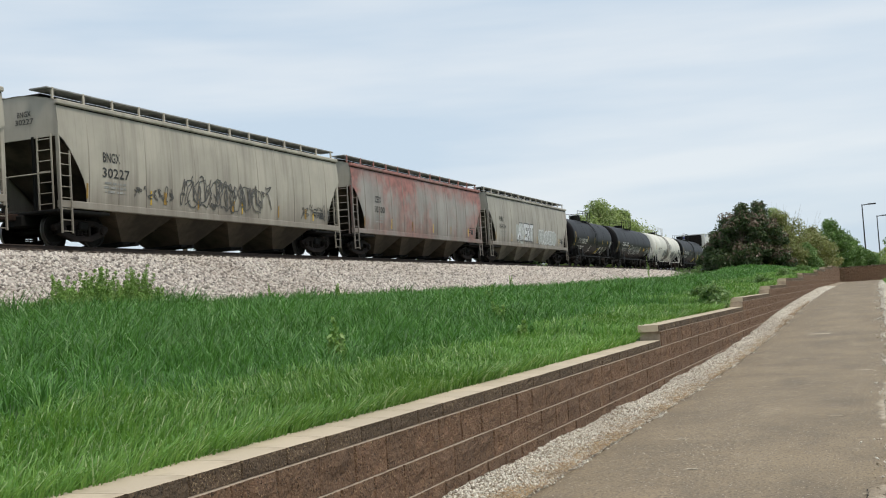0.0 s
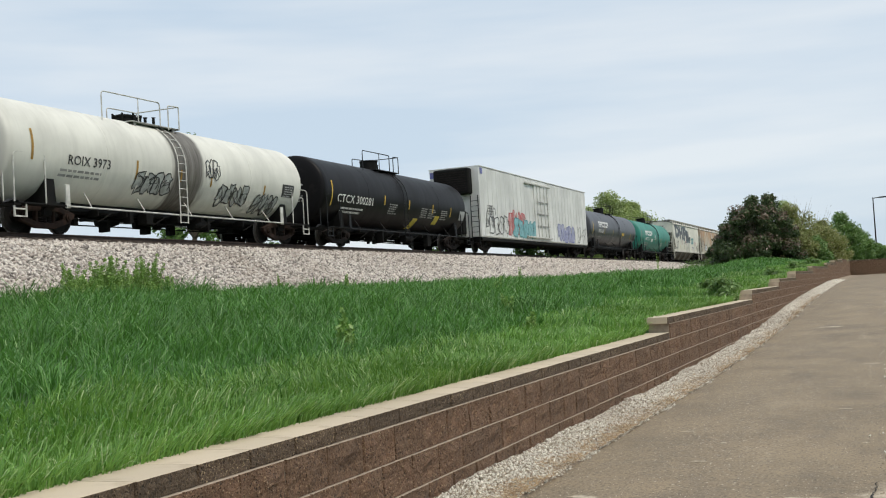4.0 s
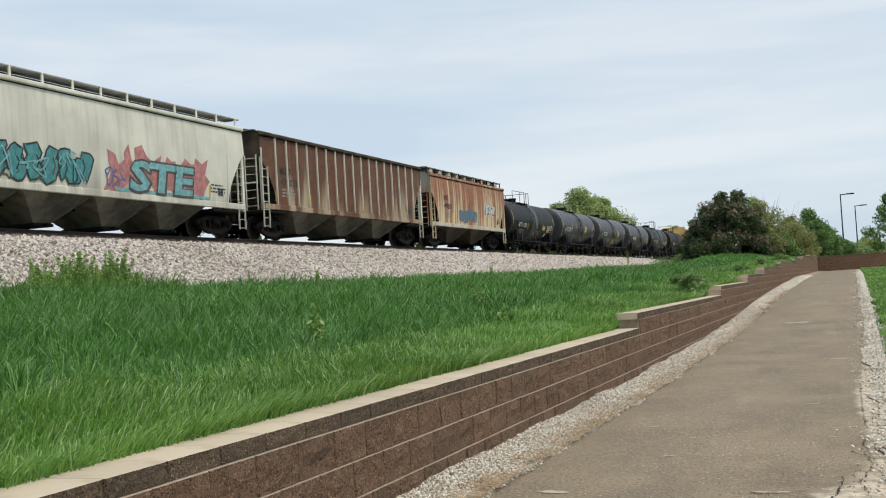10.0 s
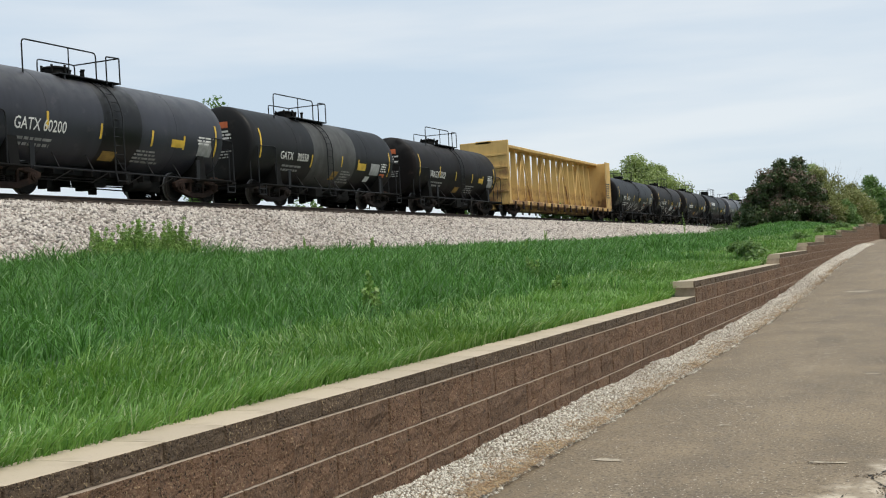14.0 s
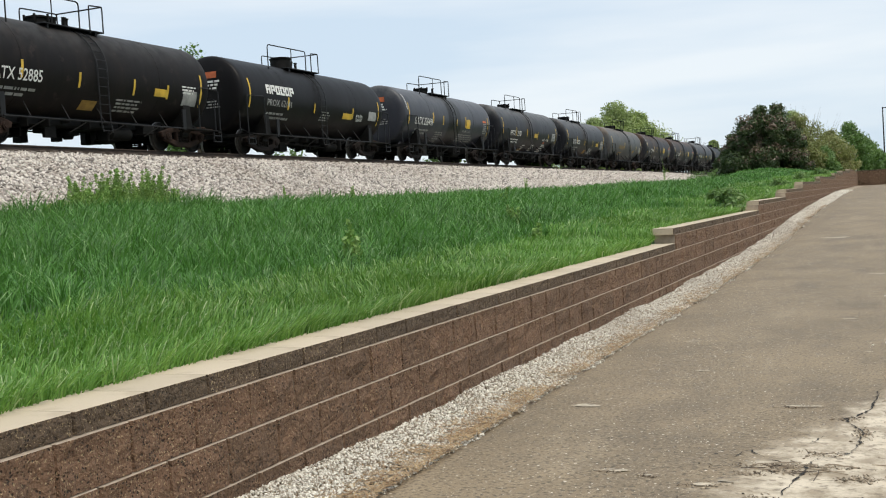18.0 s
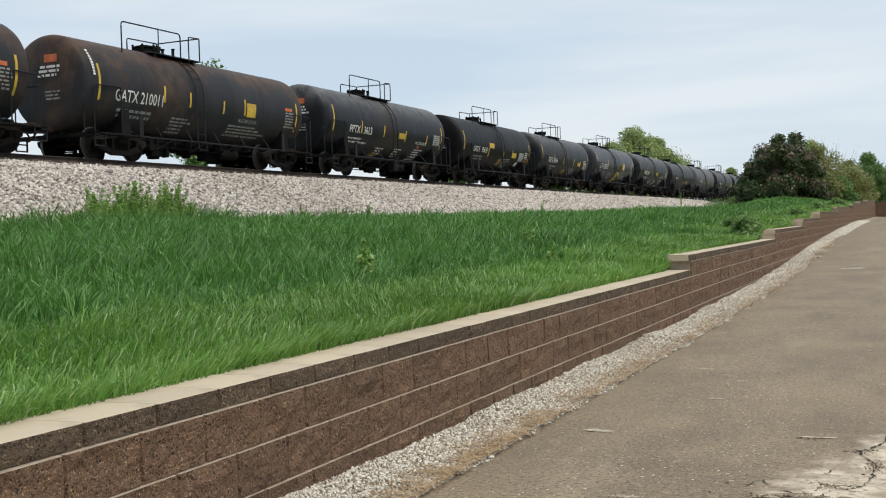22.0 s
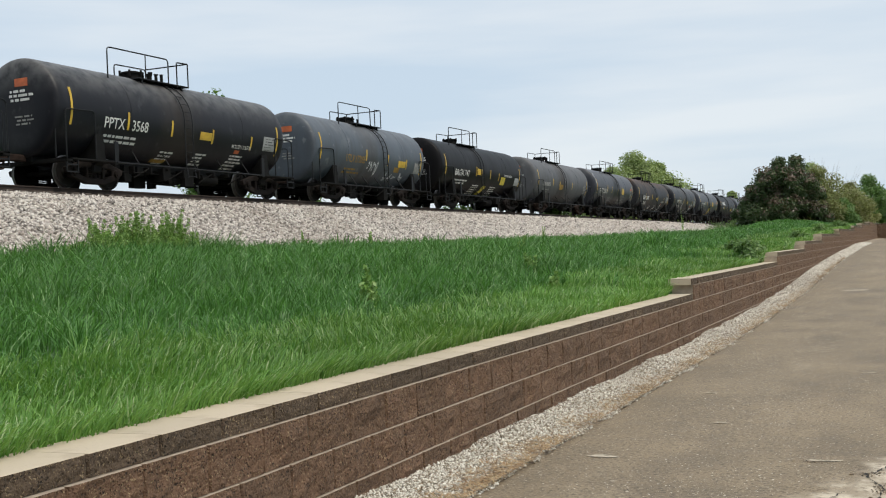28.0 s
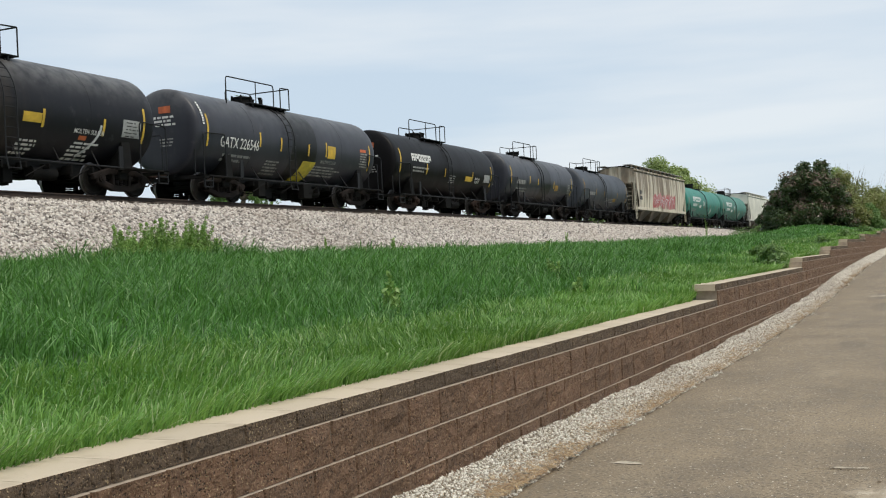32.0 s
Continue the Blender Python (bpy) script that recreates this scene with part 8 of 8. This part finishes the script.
# ---- street lamps at the far bend ----
def make_lamps():
    for deg, d, top, foot in ((-0.46, 135, 3.57, 0.93), (0.17, 158, 2.97, 1.1)):
        x, y = at_bearing(deg, d)
        base = ground_z(x, y)
        h = EYE + d * math.tan(radians(top)) - base
        lamp = tagged(new("street_lamp"), "tall grey street lamp with a short arm", "street lamp", "street lamps")
        lamp.matrix_basis = pose(x, y, base)
        part("base", MB().revolve_z(((-0.1, 0.25), (0.5, 0.25), (0.55, 0.18)), 0, 0, 12).mesh("base", M_CONCRETE), lamp)
        part("pole", MB().tube([(0, 0, 0.4), (0, 0, h)], [0.09, 0.06], 10).mesh("pole", M_TRUCK), lamp)
        part("arm", MB().tube([(0, 0, h - 0.1), (0.8, 0, h - 0.02)], 0.05, 8).mesh("arm", M_TRUCK), lamp)
        part("lamp_head", MB().box(0.6, 1.5, -0.2, 0.2, h - 0.1, h + 0.04, 0.04).mesh("lamp_head", M_TRUCK), lamp)


make_lamps()


# ---- marks on the path ----
def chip(mb, rng, x, y, w, h, n, lift):
    """One ragged flat flake."""
    ring = []
    for k in range(n):
        t = 2 * math.pi * k / n
        q = 1 + rng.uniform(-0.55, 0.35)
        ring.append((x + w / 2 * q * math.cos(t), y + h / 2 * q * math.sin(t)))
    mb.add([(x, y, path_top(x, y) + lift * 1.3)] + [(a, b, path_top(a, b) + lift) for a, b in ring], [(0, 1 + k, 1 + (k + 1) % n) for k in range(n)])


def make_path_marks():
    rng = random.Random(31)
    m_scuff = plain("pale_scuff", (0.44, 0.375, 0.285), 0.85, 0.35, 14, 60, 0, 0.5)
    m_crack = plain("dark_crack", (0.022, 0.018, 0.014), 0.95, 0.3, 8, 60)
    m_mulch = stones_mat("bark_crumbs", ((0.22, 0.165, 0.11), (0.46, 0.38, 0.28), (0.06, 0.044, 0.03)))
    # pale flakes where the top coat has lifted: x, y, width, length
    for x, y, w, h in ((-1.33, 7.96, 0.12, 0.05), (-1.28, 8.86, 0.07, 0.04), (-1.67, 9.55, 0.12, 0.06), (-0.47, 11.1, 0.16, 0.08), (-0.55, 6.66, 0.25, 0.06), (-0.46, 10.42, 0.05, 0.03),
                       (-0.25, 8.86, 0.05, 0.03), (-1.25, 24.6, 0.55, 0.35), (-0.3, 16.2, 0.2, 0.12), (-1.0, 13.0, 0.08, 0.05), (-1.80, 6.63, 0.24, 0.12), (-1.26, 5.01, 0.10, 0.05),
                       (-1.10, 4.94, 0.07, 0.03), (-0.82, 4.81, 0.10, 0.07), (-0.74, 4.88, 0.06, 0.03)):
        mb = MB()
        for k in range(5):
            chip(mb, rng, x + rng.uniform(-0.3, 0.3) * w, y + rng.uniform(-0.3, 0.3) * h, w * rng.uniform(0.3, 0.8), h * rng.uniform(0.3, 0.8), 14, 0.003 + 0.0006 * k)
        tagged(new("scuff_mark", mb.mesh("scuff_mark", m_scuff)), "pale scuff worn into the asphalt", "scuff", "scuffs on the path", "structure")
    # cracks that run through the broken corner
    cracks = (((-0.15, 7.22), (-0.18, 6.65), (-0.26, 6.36), (-0.31, 6.30), (-0.21, 5.99), (-0.22, 5.69), (-0.26, 5.48), (-0.34, 5.40), (-0.42, 5.30), (-0.44, 5.08), (-0.48, 4.85), (-0.50, 4.66)),
              ((-0.17, 4.72), (-0.23, 4.58), (-0.26, 4.47)), ((-0.44, 5.68), (-0.41, 5.82), (-0.35, 5.90)), ((-0.93, 5.28), (-0.86, 5.41), (-0.77, 5.38), (-0.71, 5.50), (-0.65, 5.37)),
              ((-0.44, 4.43), (-0.45, 4.57), (-0.47, 4.61)), ((-1.53, 5.75), (-1.45, 5.68), (-1.40, 5.64)), ((-0.02, 8.9), (-0.04, 8.2), (0.02, 7.6), (-0.06, 7.0), (0.0, 6.5)), ((-0.04, 12.9), (-0.03, 10.6), (-0.01, 9.4)))
    flat = lambda a, b, off: (a, b, path_top(a, b) + off)
    for i, row in enumerate(cracks):
        mb = MB()
        pts = []
        for (x0, y0), (x1, y1) in zip(row, row[1:]):
            k = max(2, int(math.hypot(x1 - x0, y1 - y0) / 0.03))
            pts += [(x0 + (x1 - x0) * j / k + rng.uniform(-0.011, 0.011), y0 + (y1 - y0) * j / k + rng.uniform(-0.02, 0.02)) for j in range(k)]
        for p, q in zip(pts, pts[1:]):
            ribbon(mb, flat, [p, q], rng.choice((0.002, 0.004, 0.006, 0.012)) * (1.25 if i == 0 else 0.7), 0.005)
        tagged(new("crack", mb.mesh("crack", m_crack)), "dark branching crack in the paving", "crack", "cracks in the path", "structure")
    # crumbs of bark and broken paving in and beside the cracks
    px, py = [], []
    for cx, cy, sx, sy, n in ((-0.48, 5.20, 0.13, 0.022, 420), (-0.52, 5.10, 0.07, 0.03, 200), (-0.20, 5.0, 0.05, 0.03, 190), (-0.58, 4.62, 0.04, 0.03, 120), (-0.68, 5.03, 0.04, 0.02, 110), (-0.21, 5.93, 0.025, 0.08, 150),
                              (-0.30, 6.32, 0.05, 0.03, 90), (-0.38, 5.45, 0.06, 0.04, 110), (-0.82, 4.80, 0.05, 0.025, 90), (-1.30, 5.0, 0.03, 0.02, 60), (-1.1, 4.93, 0.03, 0.015, 50), (-0.62, 6.62, 0.06, 0.02, 70), (-0.08, 7.6, 0.03, 1.0, 110)):
        for _ in range(n):
            px.append(cx + rng.gauss(0, sx)), py.append(cy + rng.gauss(0, sy))
    px, py = np.array(px), np.array(py)
    size = 0.0022 + 0.0075 * np.array([rng.random() ** 2.5 for _ in px])
    stone_field("bark_crumbs", px, py, np.array([path_top(a, b) + 0.003 for a, b in zip(px, py)]), size, m_mulch, "crumbs of bark and broken paving beside the cracks", 0.5)
    # twigs at the broken corner
    spots = [(-0.37, 5.05, 1.45, 0.11), (-0.34, 5.11, -0.55, 0.10), (-0.55, 5.24, 0.2, 0.10), (-0.9, 4.58, 1.7, 0.03)]
    spots += [(rng.gauss(-0.46, 0.14), rng.gauss(5.15, 0.06), rng.gauss(0, 0.7), rng.uniform(0.02, 0.06)) for _ in range(22)]
    m_twig = plain("pale_dry_twig", (0.34, 0.27, 0.19), 0.85, 0.4, 20, 60)
    for k, (x, y, a, ln) in enumerate(spots):
        mb = MB().tube([(-ln * math.cos(a), -ln * math.sin(a), 0), (0, 0, rng.uniform(0, 0.006)), (ln * math.cos(a + 0.15), ln * math.sin(a + 0.15), 0)], [0.002, 0.003, 0.0015], 5)
        twig = new("twig", mb.mesh("twig", m_twig if k % 3 else M_BARK))
        twig.matrix_basis = pose(x, y, path_top(x, y) + 0.004)
        tagged(twig, "dry twig lying on the path edge", "twig", "twigs on the path")


make_path_marks()


# ---- the retaining wall, block by block ----
def block_mesh(name, length, h, depth, seed, mats, rough=0.012, top_mat=False):
    """One split-face block: its face to +x is broken, the other sides are sawn. Origin at the middle of the foot of its face."""
    rng = random.Random(seed)
    mb = MB()
    cols = (0.0, 0.02, 0.24, 0.5, 0.76, 0.98, 1.0)
    ny, nz = len(cols) - 1, 4
    lip = 0.0034 if top_mat and h > 0.15 else 0.003
    gap, bed = (0.0043 if h > 0.15 else 0.0022), 0.0015
    grid = []
    for j in range(nz + 1):
        for i in range(ny + 1):
            y, z = -length / 2 + gap + (length - 2 * gap) * cols[i], bed + (h - lip - 2 * bed) * min(j, nz - 1) / (nz - 1) + (lip if j == nz else 0.0)
            back_off = lip * 1.3 if j == nz else 0.0
            grid.append((rng.uniform(-rough, rough) * (0.1 if j >= nz - 1 or j == 0 else 0.35 if i in (0, 1, ny - 1, ny) else 1.0) - (0.013 if i in (0, ny) else 0.0) - back_off, y, z))
    k = len(grid)
    back = [(-depth, -length / 2 + gap, bed), (-depth, length / 2 - gap, bed), (-depth, length / 2 - gap, h - bed), (-depth, -length / 2 + gap, h - bed)]
    mb.v = grid + back
    n = ny + 1
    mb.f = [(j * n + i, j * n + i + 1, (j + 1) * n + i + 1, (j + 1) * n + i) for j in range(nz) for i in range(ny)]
    # the top lip takes the pale top colour, drawing its lit edge
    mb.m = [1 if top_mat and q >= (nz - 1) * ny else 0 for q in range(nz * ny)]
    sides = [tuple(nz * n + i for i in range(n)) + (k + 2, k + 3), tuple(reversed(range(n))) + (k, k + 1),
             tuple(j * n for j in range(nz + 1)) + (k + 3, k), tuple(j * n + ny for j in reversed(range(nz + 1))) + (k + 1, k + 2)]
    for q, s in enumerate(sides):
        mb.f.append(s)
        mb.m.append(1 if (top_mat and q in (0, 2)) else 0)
    return mb.mesh(name, mats)


def make_wall():
    wall = tagged(new("retaining_wall"), "stepped retaining wall of brown split-face concrete blocks with pale caps", "retaining wall", "", "structure")
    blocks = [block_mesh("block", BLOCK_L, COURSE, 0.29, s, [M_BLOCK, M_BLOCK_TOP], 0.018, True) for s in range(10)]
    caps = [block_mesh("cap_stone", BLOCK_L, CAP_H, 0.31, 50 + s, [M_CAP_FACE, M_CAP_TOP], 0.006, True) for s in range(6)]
    rng = random.Random(77)
    far_v, far_f, far_m = [], [], []
    foot = 0.63 - CAP_H - 3 * COURSE

    def lay(name, me, x, y, z):
        if 2.0 < y < 25.5:
            part(name, me, wall, m=pose(x + rng.uniform(-0.003, 0.003), y, z, 0, 0, rng.uniform(-0.5, 0.5)))
        else:
            k = len(far_v)
            for v in me.vertices:
                far_v.append((v.co.x + x, v.co.y + y, v.co.z + z))
            for p in me.polygons:
                far_f.append(tuple(k + i for i in p.vertices))
                far_m.append({"split_face_block": 0, "cap_split_face": 1, "cap_top_concrete": 2, "sawn_block_top_and_lit_lip": 3}[me.materials[p.material_index].name])
    for c in range(-1, 12):
        z = foot + c * COURSE
        first = -8.0 + (0.5 * BLOCK_L if c % 2 else 0.0)
        for i in range(int(100 / BLOCK_L)):
            y = first + i * BLOCK_L
            if y > WALL_END - 0.3:
                break
            if z + COURSE <= cap_z(y - BLOCK_L * 0.45) - CAP_H + 0.01 and z + COURSE > path_z(y) - 0.12:
                lay("block", blocks[rng.randrange(10)], WALL_X + 0.012 - 0.012 * min(c, 3), y, z)
    for i in range(int(100 / BLOCK_L)):
        y = -8.0 + 0.13 + i * BLOCK_L
        if y > WALL_END - 0.3:
            break
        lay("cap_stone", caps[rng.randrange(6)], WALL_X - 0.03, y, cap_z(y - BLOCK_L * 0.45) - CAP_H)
    # the part that bends away to the right at the far end
    for c in range(4, 11):
        for i in range(40):
            d = i * BLOCK_L
            x, y = WALL_X + 0.1 + d * math.cos(radians(7)), WALL_END - d * math.sin(radians(7)) * 0.1
            z = foot + c * COURSE
            if z + COURSE > STEPS[-1][1] - CAP_H + 0.01:
                continue
            me = blocks[rng.randrange(10)]
            k = len(far_v)
            for v in me.vertices:
                far_v.append((x + v.co.y, y - v.co.x, v.co.z + z))
            for p in me.polygons:
                far_f.append(tuple(k + q for q in p.vertices)), far_m.append(0)
            if z + 2 * COURSE > STEPS[-1][1] - CAP_H + 0.01:
                me = caps[rng.randrange(6)]
                k = len(far_v)
                for v in me.vertices:
                    far_v.append((x + v.co.y, y - v.co.x, v.co.z + z + COURSE))
                for p in me.polygons:
                    far_f.append(tuple(k + q for q in p.vertices)), far_m.append(1 + p.material_index)
    mb = MB()
    mb.v, mb.f, mb.m = far_v, far_f, far_m
    part("far_blocks", mb.mesh("far_blocks", [M_BLOCK, M_CAP_FACE, M_CAP_TOP, M_BLOCK_TOP]), wall, "", "stuff")
    # earth packed behind the blocks
    mb = MB()
    for y0, y1 in zip([-8] + [s[0] for s in STEPS[1:]], [s[0] for s in STEPS[1:]] + [WALL_END]):
        mb.box(WALL_X - 0.34, WALL_X - 0.26, y0 + 0.5, y1, -0.3, cap_z(y0 + 0.1) - CAP_H - 0.01)
    part("backfill", mb.mesh("backfill", M_CAP_FACE), wall)


make_wall()


def motions():
    """The train runs past at a steady speed."""
    for car, y0 in TRAIN:
        walk(car, [(t, pose(TRACK_X, y0 - SPEED * t, RAIL_Z)) for t in (0, 8, 16, 24, 32)])


motions()
